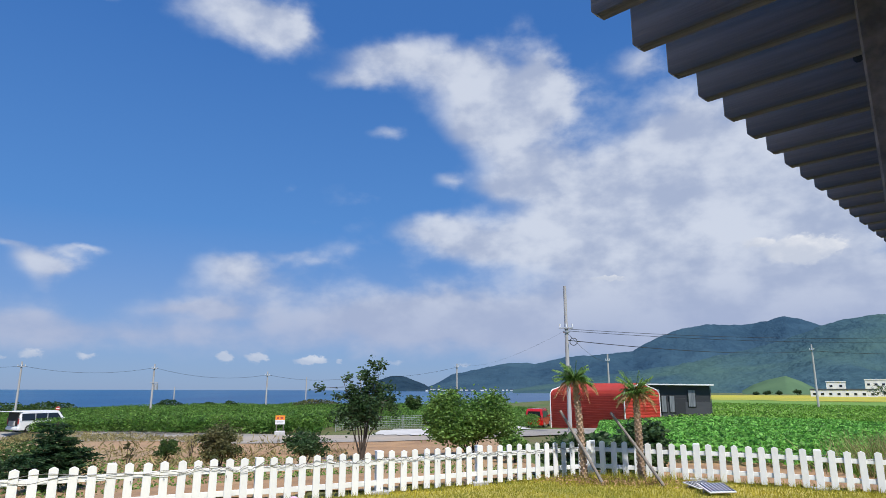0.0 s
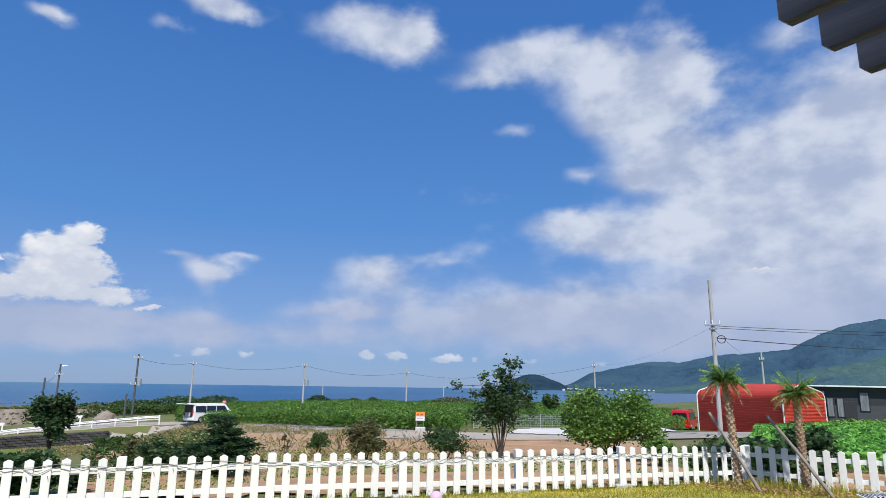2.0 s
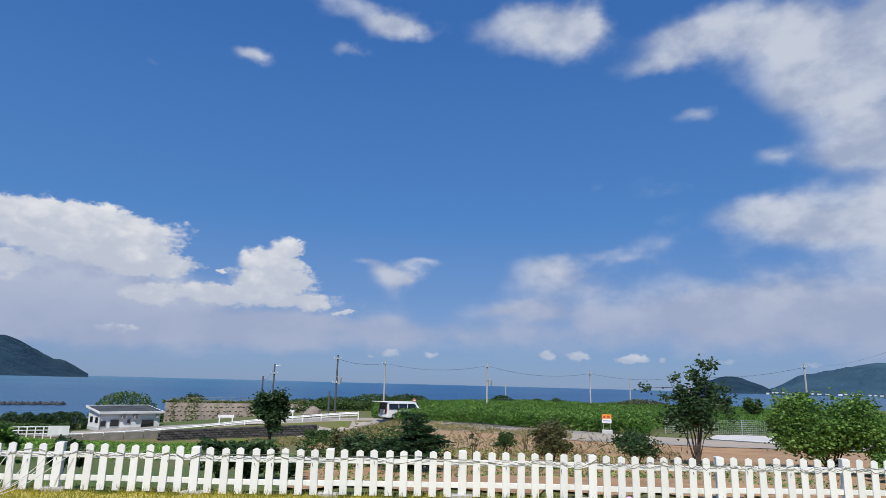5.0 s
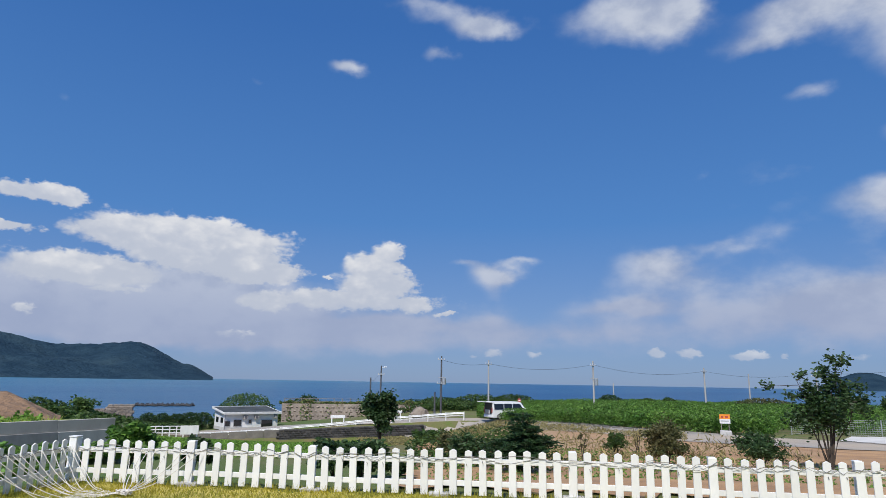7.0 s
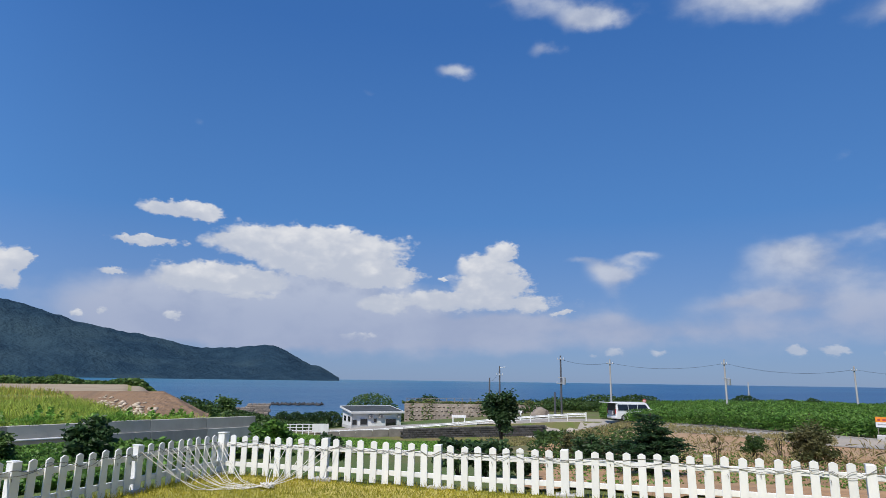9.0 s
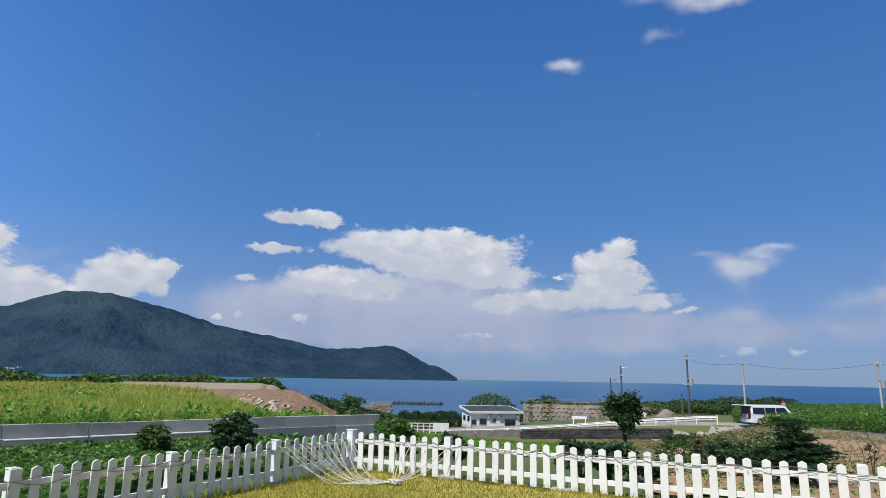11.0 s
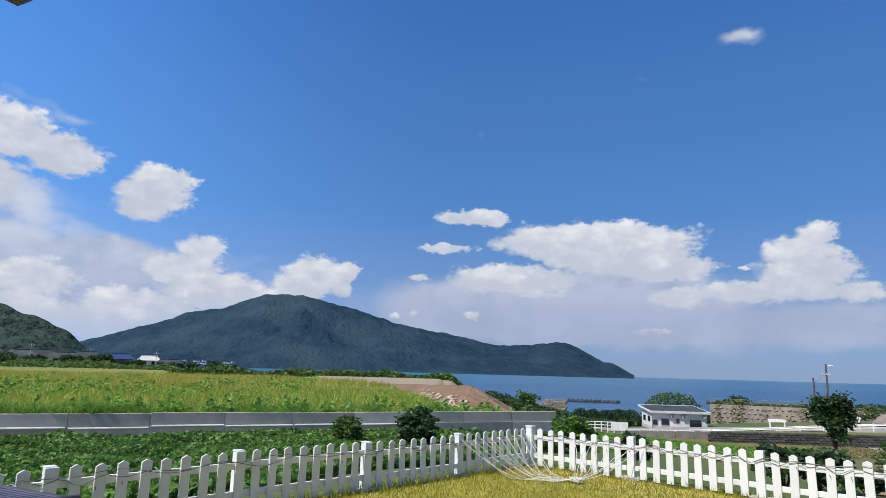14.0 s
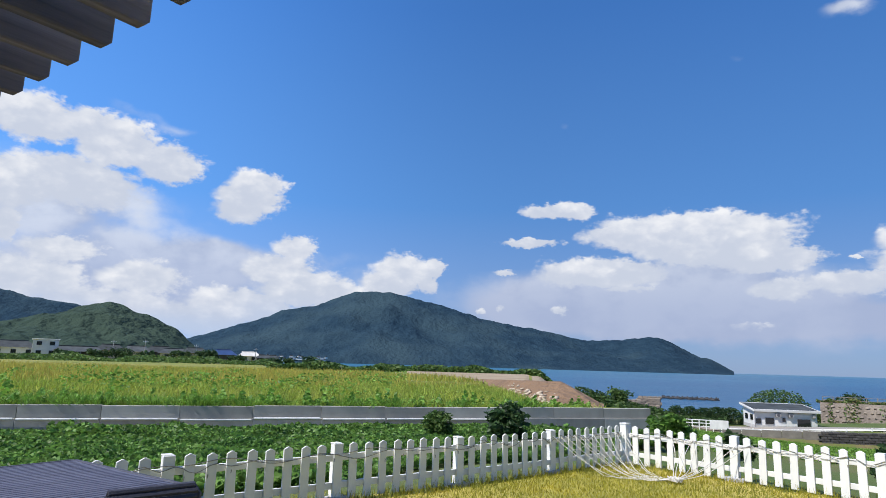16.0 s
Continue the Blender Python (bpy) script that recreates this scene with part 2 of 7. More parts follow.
foot_fade = wramp(height_in, -1.45, -0.3)
crisp_mask = wmath("ADD", wmath("MULTIPLY", wramp(crisp_edge, 0.28, 0.56), foot_fade), wmath("MULTIPLY", wramp(crisp_edge, 0.18, 0.95), wmath("SUBTRACT", 1.0, foot_fade)), True)
lit = wmath("ADD", wmath("MULTIPLY", height_in, 0.5), wmath("MULTIPLY", wmath("SUBTRACT", fine.outputs["Fac"], 0.5), 1.2))
lit = wmath("ADD", lit, wmath("MULTIPLY", heap, 0.7))
cloud_white = wmix(wramp(lit, -0.45, 0.75), (5.3, 5.8, 6.9), (8.2, 8.3, 8.6))
cloud_grey = wmix(wramp(billow.outputs["Fac"], 0.36, 0.62), (3.9, 4.5, 6.0), (6.3, 6.75, 7.7))
cloud_grey = wmix(wmath("MULTIPLY", wramp(elev, 4.0, 12.0, 1.0, 0.0), 0.8), cloud_grey, (3.6, 4.2, 6.0))
tinted = wvec("MULTIPLY", nishita.outputs[0], (0.55, 0.85, 1.15)).outputs[0]
gradient = wnode("ShaderNodeValToRGB")
for stop, color in ((0.0, (2.35, 3.15, 5.35)), (0.09, (2.0, 3.1, 5.8)), (0.28, (0.85, 2.4, 5.8)), (0.62, (0.46, 1.66, 4.9))):
    e = gradient.color_ramp.elements[0] if stop == 0 else gradient.color_ramp.elements.new(stop)
    e.position, e.color = stop, (*(c / 10 for c in color), 1)
gradient.color_ramp.elements[-1].position = 1.0
gradient.color_ramp.elements[-1].color = (0.04, 0.14, 0.42, 1)
wl.new(wmath("DIVIDE", elev, 50.0, True), gradient.inputs[0])
air = wvec("MULTIPLY", gradient.outputs[0], (10.0, 10.0, 10.0)).outputs[0]
sky = wmix(0.8, tinted, air)
sunward = wramp(azim, 70.0, 125.0, 1.0, 1.6)
glare = wnode("ShaderNodeVectorMath")
glare.operation = "SCALE"
wl.new(sky, glare.inputs[0])
wl.new(sunward, glare.inputs["Scale"])
sky = glare.outputs[0]
sky = wmix(wmath("MULTIPLY", soft_mask, 0.9), sky, cloud_grey)
sky = wmix(wmath("MULTIPLY", crisp_mask, wramp(elev, 0.5, 6.5, 0.5, 1.0)), sky, cloud_white)
back = wnode("ShaderNodeBackground")
back.inputs[1].default_value = 0.1
wl.new(sky, back.inputs[0])
wl.new(back.outputs[0], wnode("ShaderNodeOutputWorld").inputs[0])

sun = bpy.data.lights.new("sun", "SUN")
sun.energy, sun.angle, sun.color = 5.0, radians(0.53), (1.0, 0.96, 0.9)
sun_dir = Vector((-math.sin(radians(SUN_AZ)) * math.cos(radians(SUN_EL)), math.cos(radians(SUN_AZ)) * math.cos(radians(SUN_EL)), math.sin(radians(SUN_EL))))
new("sun", sun).matrix_world = look(sun_dir * 60, (0, 0, 0))

# ---- materials ----
def material(name, color, other=None, rough=0.7, metal=0.0, scale=6.0, bump=0.0, bump_scale=40.0, per_object=0.0, per_island=0.0, spec=0.5, stretch=(1, 1, 1), mix=(0.35, 0.65), third=None):
    """A procedural surface: two colours mixed by noise at one scale, finer grain by another, and relief."""
    m = bpy.data.materials.new(name)
    m.use_nodes = True
    n, l = m.node_tree.nodes, m.node_tree.links
    b = n["Principled BSDF"]
    b.inputs["Roughness"].default_value, b.inputs["Metallic"].default_value = rough, metal
    b.inputs["Specular IOR Level"].default_value = spec
    other = other or tuple(c * 0.78 for c in color)
    tc = n.new("ShaderNodeTexCoord")
    mp = n.new("ShaderNodeMapping")
    mp.inputs["Scale"].default_value = stretch
    l.new(tc.outputs["Object"], mp.inputs[0])
    big = n.new("ShaderNodeTexNoise")
    big.inputs["Scale"].default_value, big.inputs["Detail"].default_value, big.inputs["Roughness"].default_value = scale, 6, 0.6
    l.new(mp.outputs[0], big.inputs["Vector"])
    ramp = n.new("ShaderNodeMapRange")
    ramp.inputs[1].default_value, ramp.inputs[2].default_value = mix
    l.new(big.outputs["Fac"], ramp.inputs[0])
    mixer = n.new("ShaderNodeMix")
    mixer.data_type = "RGBA"
    mixer.inputs[6].default_value, mixer.inputs[7].default_value = (*color, 1), (*other, 1)
    l.new(ramp.outputs[0], mixer.inputs[0])
    out = mixer.outputs[2]
    if third:
        far = n.new("ShaderNodeTexNoise")
        far.inputs["Scale"].default_value, far.inputs["Detail"].default_value = scale * 0.13, 4
        l.new(mp.outputs[0], far.inputs["Vector"])
        r2 = n.new("ShaderNodeMapRange")
        r2.inputs[1].default_value, r2.inputs[2].default_value = 0.45, 0.62
        l.new(far.outputs["Fac"], r2.inputs[0])
        m2 = n.new("ShaderNodeMix")
        m2.data_type = "RGBA"
        l.new(r2.outputs[0], m2.inputs[0])
        l.new(out, m2.inputs[6])
        m2.inputs[7].default_value = (*third, 1)
        out = m2.outputs[2]
    if per_object or per_island:
        src = n.new("ShaderNodeObjectInfo").outputs["Random"] if per_object else n.new("ShaderNodeNewGeometry").outputs["Random Per Island"]
        k = per_object or per_island
        vary = n.new("ShaderNodeMapRange")
        vary.inputs[3].default_value, vary.inputs[4].default_value = 1 - k, 1 + k
        l.new(src, vary.inputs[0])
        hsv = n.new("ShaderNodeHueSaturation")
        l.new(vary.outputs[0], hsv.inputs["Value"])
        l.new(out, hsv.inputs["Color"])
        out = hsv.outputs[0]
    l.new(out, b.inputs["Base Color"])
    if bump:
        grain = n.new("ShaderNodeTexNoise")
        grain.inputs["Scale"].default_value, grain.inputs["Detail"].default_value = bump_scale, 5
        l.new(mp.outputs[0], grain.inputs["Vector"])
        bp = n.new("ShaderNodeBump")
        bp.inputs["Strength"].default_value, bp.inputs["Distance"].default_value = min(1.0, bump), 1.2 / bump_scale
        l.new(grain.outputs["Fac"], bp.inputs["Height"])
        l.new(bp.outputs[0], b.inputs["Normal"])
    return m


def leafy(name, color, other, island=0.45, rough=0.5):
    """Leaves: light shines through them as well as off them."""
    m = material(name, color, other, rough=rough, scale=0.8, per_island=island, spec=0.35)
    n, l = m.node_tree.nodes, m.node_tree.links
    b, out = n["Principled BSDF"], n["Material Output"]
    glow = n.new("ShaderNodeBsdfTranslucent")
    l.new(b.inputs["Base Color"].links[0].from_socket, glow.inputs["Color"])
    both = n.new("ShaderNodeMixShader")
    both.inputs[0].default_value = 0.4
    l.new(b.outputs[0], both.inputs[1])
    l.new(glow.outputs[0], both.inputs[2])
    l.new(both.outputs[0], out.inputs["Surface"])
    return m


WHITE_PAINT = material("white_paint", (0.82, 0.82, 0.80), (0.70, 0.70, 0.68), rough=0.55, scale=3.0, bump=0.15, bump_scale=60, per_object=0.05, stretch=(1, 1, 0.3))
DARK_WOOD = material("stained_timber", (0.36, 0.27, 0.235), (0.15, 0.11, 0.095), rough=0.7, scale=22, bump=0.3, bump_scale=45, per_object=0.2, stretch=(0.06, 1, 1), third=(0.22, 0.17, 0.15))
GREY_WOOD = material("weathered_log", (0.28, 0.25, 0.22), (0.17, 0.145, 0.13), rough=0.85, scale=9, bump=0.5, bump_scale=30, stretch=(1, 1, 0.2))
CONCRETE = material("concrete", (0.52, 0.51, 0.49), (0.38, 0.375, 0.36), rough=0.9, scale=1.6, bump=0.3, bump_scale=25, per_object=0.10, stretch=(1, 1, 0.6))
WALL_CONCRETE = material("weathered_wall_concrete", (0.50, 0.48, 0.43), (0.31, 0.295, 0.26), rough=0.95, scale=0.9, bump=0.08, bump_scale=18, per_object=0.22, stretch=(1, 1, 0.5), third=(0.36, 0.345, 0.31))
# Neutral grey, darker than the upper wall panels.
DARKER_CONCRETE = material("darker_wall_concrete", (0.38, 0.38, 0.365), (0.25, 0.25, 0.24), rough=0.9, scale=1.2, bump=0.08, bump_scale=18, per_object=0.2, stretch=(1, 1, 0.4))
PALE_CONCRETE = material("pale_concrete", (0.62, 0.60, 0.56), (0.50, 0.48, 0.45), rough=0.9, scale=0.7, bump=0.2, bump_scale=20)
POLE_CONCRETE = material("pole_concrete", (0.42, 0.41, 0.40), (0.33, 0.32, 0.31), rough=0.85, scale=3, stretch=(1, 1, 0.15))
DARK_POLE = material("dark_pole", (0.10, 0.10, 0.11), (0.06, 0.06, 0.07), rough=0.7, scale=3)
BLACK = material("black_rubber", (0.012, 0.012, 0.013), rough=0.6)
CABLE = material("cable", (0.02, 0.02, 0.022), rough=0.6)
STRING_WIRE = material("string_light_cable", (0.11, 0.11, 0.10), (0.30, 0.28, 0.26), rough=0.6)
CURTAIN = material("curtained_glass", (0.22, 0.23, 0.25), (0.10, 0.11, 0.12), rough=0.15, spec=0.6, scale=3, stretch=(4, 1, 0.3))
OLD_CONCRETE = material("stained_concrete", (0.24, 0.22, 0.19), (0.13, 0.12, 0.105), rough=0.95, scale=0.7, bump=0.4, bump_scale=8, per_object=0.2)
GLASS_DARK = material("dark_glass", (0.015, 0.018, 0.022), rough=0.08, spec=0.7)
LAWN_SOIL = material("lawn_ground", (0.42, 0.36, 0.06), (0.27, 0.26, 0.05), rough=0.95, scale=2.2, bump=0.6, bump_scale=60, third=(0.46, 0.38, 0.09))
GRASS = leafy("lawn_grass", (0.459, 0.392, 0.047), (0.270, 0.284, 0.041), 0.35, 0.6)
WEED_GROUND = material("weedy_ground", (0.10, 0.14, 0.025), (0.16, 0.13, 0.06), rough=0.95, scale=0.5, bump=0.6, bump_scale=6, third=(0.07, 0.12, 0.02))
DIRT = material("orange_soil", (0.46, 0.275, 0.135), (0.30, 0.178, 0.095), rough=0.95, scale=0.7, bump=0.7, bump_scale=8, third=(0.40, 0.27, 0.155))
MOUND_SOIL = material("brown_soil", (0.27, 0.165, 0.09), (0.175, 0.11, 0.064), rough=0.95, scale=0.35, bump=0.7, bump_scale=3, stretch=(1, 1, 0.4))
SAND = material("pale_sand", (0.37, 0.29, 0.19), (0.29, 0.22, 0.14), rough=0.95, scale=0.3)
GRAVEL = material("gravel_road", (0.36, 0.325, 0.28), (0.26, 0.24, 0.215), rough=0.95, scale=0.8, bump=0.6, bump_scale=14, third=(0.42, 0.35, 0.27))
ASPHALT = material("old_asphalt", (0.17, 0.165, 0.16), (0.12, 0.117, 0.113), rough=0.92, scale=0.7, bump=0.3, bump_scale=20)
GREEN_RICE = material("green_rice", (0.17, 0.30, 0.045), (0.12, 0.24, 0.035), rough=0.9, scale=0.12, bump=0.5, bump_scale=3, third=(0.22, 0.32, 0.05))
RICE = material("ripe_rice", (0.50, 0.42, 0.04), (0.40, 0.37, 0.04), rough=0.9, scale=0.05, bump=0.5, bump_scale=1.5, third=(0.34, 0.36, 0.045))
SOY_LEAF = leafy("soy_leaves", (0.12, 0.33, 0.05), (0.22, 0.48, 0.085), 0.5)
VINE_LEAF = leafy("vine_leaves", (0.088, 0.19, 0.035), (0.17, 0.30, 0.06), 0.55)
WEED_LEAF = leafy("tall_weed_leaves", (0.145, 0.304, 0.043), (0.232, 0.392, 0.065), 0.45)
BANK_GRASS = leafy("bank_grass", (0.25, 0.37, 0.055), (0.40, 0.44, 0.08), 0.4, 0.65)
SEED_GRASS = leafy("seeding_grass", (0.50, 0.40, 0.085), (0.40, 0.38, 0.075), 0.3, 0.7)
DRY_GRASS = leafy("dry_grass", (0.432, 0.348, 0.168), (0.312, 0.288, 0.108), 0.35, 0.7)
DARK_LEAF = leafy("dark_leaves", (0.039, 0.085, 0.029), (0.065, 0.117, 0.039), 0.5)
BRONZE_LEAF = leafy("bronze_leaves", (0.145, 0.123, 0.051), (0.087, 0.123, 0.043), 0.5)
BRIGHT_LEAF = leafy("bright_leaves", (0.10, 0.21, 0.038), (0.185, 0.30, 0.06), 0.5)
CONIFER_LEAF = leafy("conifer_needles", (0.026, 0.068, 0.026), (0.048, 0.102, 0.034), 0.45)
FIELD_LEAF = leafy("field_weed_leaves", (0.078, 0.185, 0.03), (0.15, 0.27, 0.045), 0.5)
SCRUB_LEAF = leafy("shore_scrub_leaves", (0.045, 0.096, 0.024), (0.088, 0.142, 0.035), 0.45)
COAST_LEAF = leafy("coastal_scrub", (0.072, 0.145, 0.036), (0.131, 0.203, 0.051), 0.5)
PALM_LEAF = leafy("palm_fronds", (0.20, 0.36, 0.09), (0.34, 0.46, 0.14), 0.4)
PALM_DRY = leafy("dry_fronds", (0.55, 0.36, 0.2), (0.45, 0.3, 0.15), 0.3, 0.8)
BARK = material("bark", (0.075, 0.055, 0.042), (0.045, 0.035, 0.028), rough=0.9, scale=8, bump=0.6, bump_scale=30, stretch=(1, 1, 0.3))
PALM_BARK = material("palm_bark", (0.46, 0.33, 0.23), (0.28, 0.19, 0.125), rough=0.9, scale=12, bump=0.5, bump_scale=40, per_object=0.3)
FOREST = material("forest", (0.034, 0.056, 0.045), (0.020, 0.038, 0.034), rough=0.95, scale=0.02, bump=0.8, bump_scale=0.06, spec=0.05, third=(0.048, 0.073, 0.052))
# Distance haze is mixed into this forest green as blue.
HAZED_FAR_FOREST = material("hazed_far_forest", (0.025, 0.052, 0.076), (0.014, 0.033, 0.054), rough=0.95, scale=0.02, bump=0.6, bump_scale=0.06, spec=0.05, third=(0.036, 0.065, 0.083))
# Aerial haze is put into the next two base colours as blue.
HAZE_BLUE_FOREST = material("haze_blue_forest", (0.037, 0.078, 0.116), (0.026, 0.058, 0.092), rough=0.95, scale=0.015, bump=0.5, bump_scale=0.06, spec=0.05, third=(0.046, 0.092, 0.126))
HAZED_MID_FOREST = material("hazed_mid_forest", (0.052, 0.104, 0.124), (0.036, 0.076, 0.098), rough=0.95, scale=0.02, bump=0.6, bump_scale=0.06, spec=0.05, third=(0.064, 0.120, 0.110))
GREEN_HILL = material("grassy_hill", (0.10, 0.17, 0.085), (0.075, 0.135, 0.07), rough=0.95, scale=0.03, spec=0.1)
RED_SHEET = material("red_steel_sheet", (0.72, 0.095, 0.058), (0.64, 0.08, 0.05), rough=0.42, scale=0.6, spec=0.5, per_object=0.06)
CAR_RED = material("red_car_paint", (0.50, 0.012, 0.012), (0.46, 0.01, 0.01), rough=0.18, spec=0.6)
CAR_WHITE = material("white_car_paint", (0.80, 0.80, 0.80), (0.76, 0.76, 0.76), rough=0.2, spec=0.6)
CHARCOAL = material("charcoal_siding", (0.026, 0.028, 0.032), (0.02, 0.021, 0.025), rough=0.6, scale=0.8, stretch=(1, 1, 6))
CHARCOAL_PALE = material("grey_siding", (0.055, 0.057, 0.063), (0.045, 0.046, 0.052), rough=0.6, scale=0.8, stretch=(1, 1, 6))
WHITE_WALL = material("white_render", (0.76, 0.76, 0.74), (0.62, 0.62, 0.60), rough=0.8, scale=0.5)
GREY_METAL = material("galvanised", (0.55, 0.56, 0.57), (0.42, 0.43, 0.44), rough=0.45, metal=0.6, scale=4)
ROOF_GREY = material("grey_tiles", (0.075, 0.085, 0.088), (0.045, 0.05, 0.053), rough=0.85, spec=0.2, scale=0.6, per_object=0.3)
ROOF_BLUE = material("blue_tiles", (0.032, 0.065, 0.17), (0.022, 0.045, 0.12), rough=0.5, scale=0.6)
BEIGE_WALL = material("beige_render", (0.48, 0.45, 0.40), (0.36, 0.34, 0.30), rough=0.85, scale=0.5, per_object=0.25)
RUBBLE = material("broken_stone", (0.50, 0.42, 0.32), (0.34, 0.27, 0.20), rough=0.95, scale=3.0, per_object=0.3)
STONE = material("weathered_stone", (0.30, 0.25, 0.20), (0.17, 0.14, 0.115), rough=0.95, scale=0.6, bump=0.6, bump_scale=3, per_object=0.3)
BLOCK = material("dark_block", (0.085, 0.08, 0.078), (0.055, 0.052, 0.052), rough=0.9, scale=0.8, bump=0.5, bump_scale=5, per_object=0.35)
PVC = material("plastic_pipe", (0.80, 0.80, 0.78), rough=0.4)
ROPE = material("white_rope", (0.74, 0.71, 0.66), (0.56, 0.53, 0.48), rough=0.9, scale=20)
ORANGE = material("orange_sign", (0.85, 0.28, 0.03), rough=0.5)
SIGN_WHITE = material("white_sign", (0.8, 0.8, 0.8), rough=0.5)
SIGN_RED = material("red_sign", (0.42, 0.06, 0.05), rough=0.5)
PANEL_CELL = material("solar_cells", (0.012, 0.016, 0.05), rough=0.2, spec=0.6)
RATTAN = material("dark_rattan", (0.042, 0.040, 0.052), (0.062, 0.060, 0.074), rough=0.5, scale=40, bump=0.4, bump_scale=90)
TABLE_TOP = material("dark_slats", (0.10, 0.10, 0.135), (0.07, 0.068, 0.095), rough=0.45, scale=10, per_object=0.15)
PINK_GLASS = material("pink_glass", (0.75, 0.45, 0.55), (0.6, 0.4, 0.6), rough=0.08, spec=0.8)
SEA_WATER = bpy.data.materials.new("sea_water")


def make_sea(m):
    m.use_nodes = True
    n, l = m.node_tree.nodes, m.node_tree.links
    b = n["Principled BSDF"]
    b.inputs["Roughness"].default_value, b.inputs["IOR"].default_value = 0.32, 1.33
    b.inputs["Specular IOR Level"].default_value = 0.22
    tc = n.new("ShaderNodeTexCoord")
    mp = n.new("ShaderNodeMapping")
    mp.inputs["Rotation"].default_value = (0, 0, radians(50))
    mp.inputs["Scale"].default_value = (1.0, 0.22, 1.0)
    l.new(tc.outputs["Object"], mp.inputs[0])
    streak = n.new("ShaderNodeTexNoise")
    streak.inputs["Scale"].default_value, streak.inputs["Detail"].default_value = 0.006, 6
    l.new(mp.outputs[0], streak.inputs["Vector"])
    r = n.new("ShaderNodeMapRange")
    r.inputs[1].default_value, r.inputs[2].default_value = 0.35, 0.68
    l.new(streak.outputs["Fac"], r.inputs[0])
    mx = n.new("ShaderNodeMix")
    mx.data_type = "RGBA"
    mx.inputs[6].default_value, mx.inputs[7].default_value = (0.010, 0.060, 0.155, 1), (0.034, 0.125, 0.225, 1)
    l.new(r.outputs[0], mx.inputs[0])
    bay = n.new("ShaderNodeVectorMath")
    bay.operation = "DOT_PRODUCT"
    l.new(tc.outputs["Object"], bay.inputs[0])
    bay.inputs[1].default_value = (-0.9, -0.45, 0)
    shallow = n.new("ShaderNodeMapRange")
    shallow.inputs[1].default_value, shallow.inputs[2].default_value, shallow.inputs[4].default_value = 0.0, 900.0, 0.65
    l.new(bay.outputs["Value"], shallow.inputs[0])
    pale = n.new("ShaderNodeMix")
    pale.data_type = "RGBA"
    l.new(shallow.outputs[0], pale.inputs[0])
    l.new(mx.outputs[2], pale.inputs[6])
    pale.inputs[7].default_value = (0.05, 0.17, 0.25, 1)
    l.new(pale.outputs[2], b.inputs["Base Color"])
    wave = n.new("ShaderNodeTexNoise")
    wave.inputs["Scale"].default_value, wave.inputs["Detail"].default_value = 0.25, 6
    l.new(mp.outputs[0], wave.inputs["Vector"])
    bp = n.new("ShaderNodeBump")
    bp.inputs["Strength"].default_value, bp.inputs["Distance"].default_value = 0.8, 1.5
    l.new(wave.outputs["Fac"], bp.inputs["Height"])
    l.new(bp.outputs[0], b.inputs["Normal"])


make_sea(SEA_WATER)

# ---- building helpers ----
rng = np.random.default_rng(7)


def polar(az, r, z=0.0):
    """The place at az degrees to the left of the y axis, r metres off."""
    a = radians(az)
    return Vector((-math.sin(a) * r, math.cos(a) * r, z))


def part(name, bm, mat, parent=None, label="", smooth=False):
    """Links a bmesh as one mesh object, under parent if there is one."""
    me = bpy.data.meshes.new(name)
    bm.to_mesh(me)
    bm.free()
    if smooth:
        me.shade_smooth()
    me.materials.append(mat)
    ob = new(name, me)
    ob.parent = parent
    return tagged(ob, label)


def raw(name, verts, faces, mat, parent=None, label="", smooth=False):
    me = bpy.data.meshes.new(name)
    me.from_pydata(verts, [], faces)
    if smooth:
        me.shade_smooth()
    me.materials.append(mat)
    ob = new(name, me)
    ob.parent = parent
    return tagged(ob, label)


def thing(name, m, label, category, group="", kind=""):
    ob = new(name)
    ob.empty_display_size = 0.1
    ob.matrix_world = m
    return tagged(ob, label, category, group, kind)


def box(bm, sx, sy, sz, m=None, bevel=0.0):
    """A box of that size, standing on the origin of m, with bevelled edges."""
    made = bmesh.ops.create_cube(bm, size=1.0, matrix=(m or Matrix()) @ Matrix.Translation((0, 0, sz / 2)) @ Matrix.Diagonal((sx, sy, sz, 1)))
    if bevel:
        edges = list({e for v in made["verts"] for e in v.link_edges})
        bmesh.ops.bevel(bm, geom=edges, offset=bevel, segments=1, affect="EDGES", profile=0.5)
    return bm


def boxed(sx, sy, sz, m=None, bevel=0.0):
    return box(bmesh.new(), sx, sy, sz, m, bevel)


def tube(bm, points, radius, sides=6, end=None):
    """A tapering round bar along points."""
    pts = [Vector(p) for p in points]
    end = radius if end is None else end
    rings = []
    for i, p in enumerate(pts):
        d = (pts[min(i + 1, len(pts) - 1)] - pts[max(i - 1, 0)]).normalized()
        side = d.cross(Vector((0, 0, 1)) if abs(d.z) < 0.9 else Vector((1, 0, 0))).normalized()
        up = side.cross(d)
        r = radius + (end - radius) * i / max(1, len(pts) - 1)
        rings.append([bm.verts.new(p + (side * math.cos(a) + up * math.sin(a)) * r) for a in (2 * math.pi * k / sides for k in range(sides))])
    for a, b in zip(rings, rings[1:]):
        for k in range(sides):
            bm.faces.new((a[k], a[(k + 1) % sides], b[(k + 1) % sides], b[k]))
    bm.faces.new(list(reversed(rings[0])))
    bm.faces.new(rings[-1])
    return bm


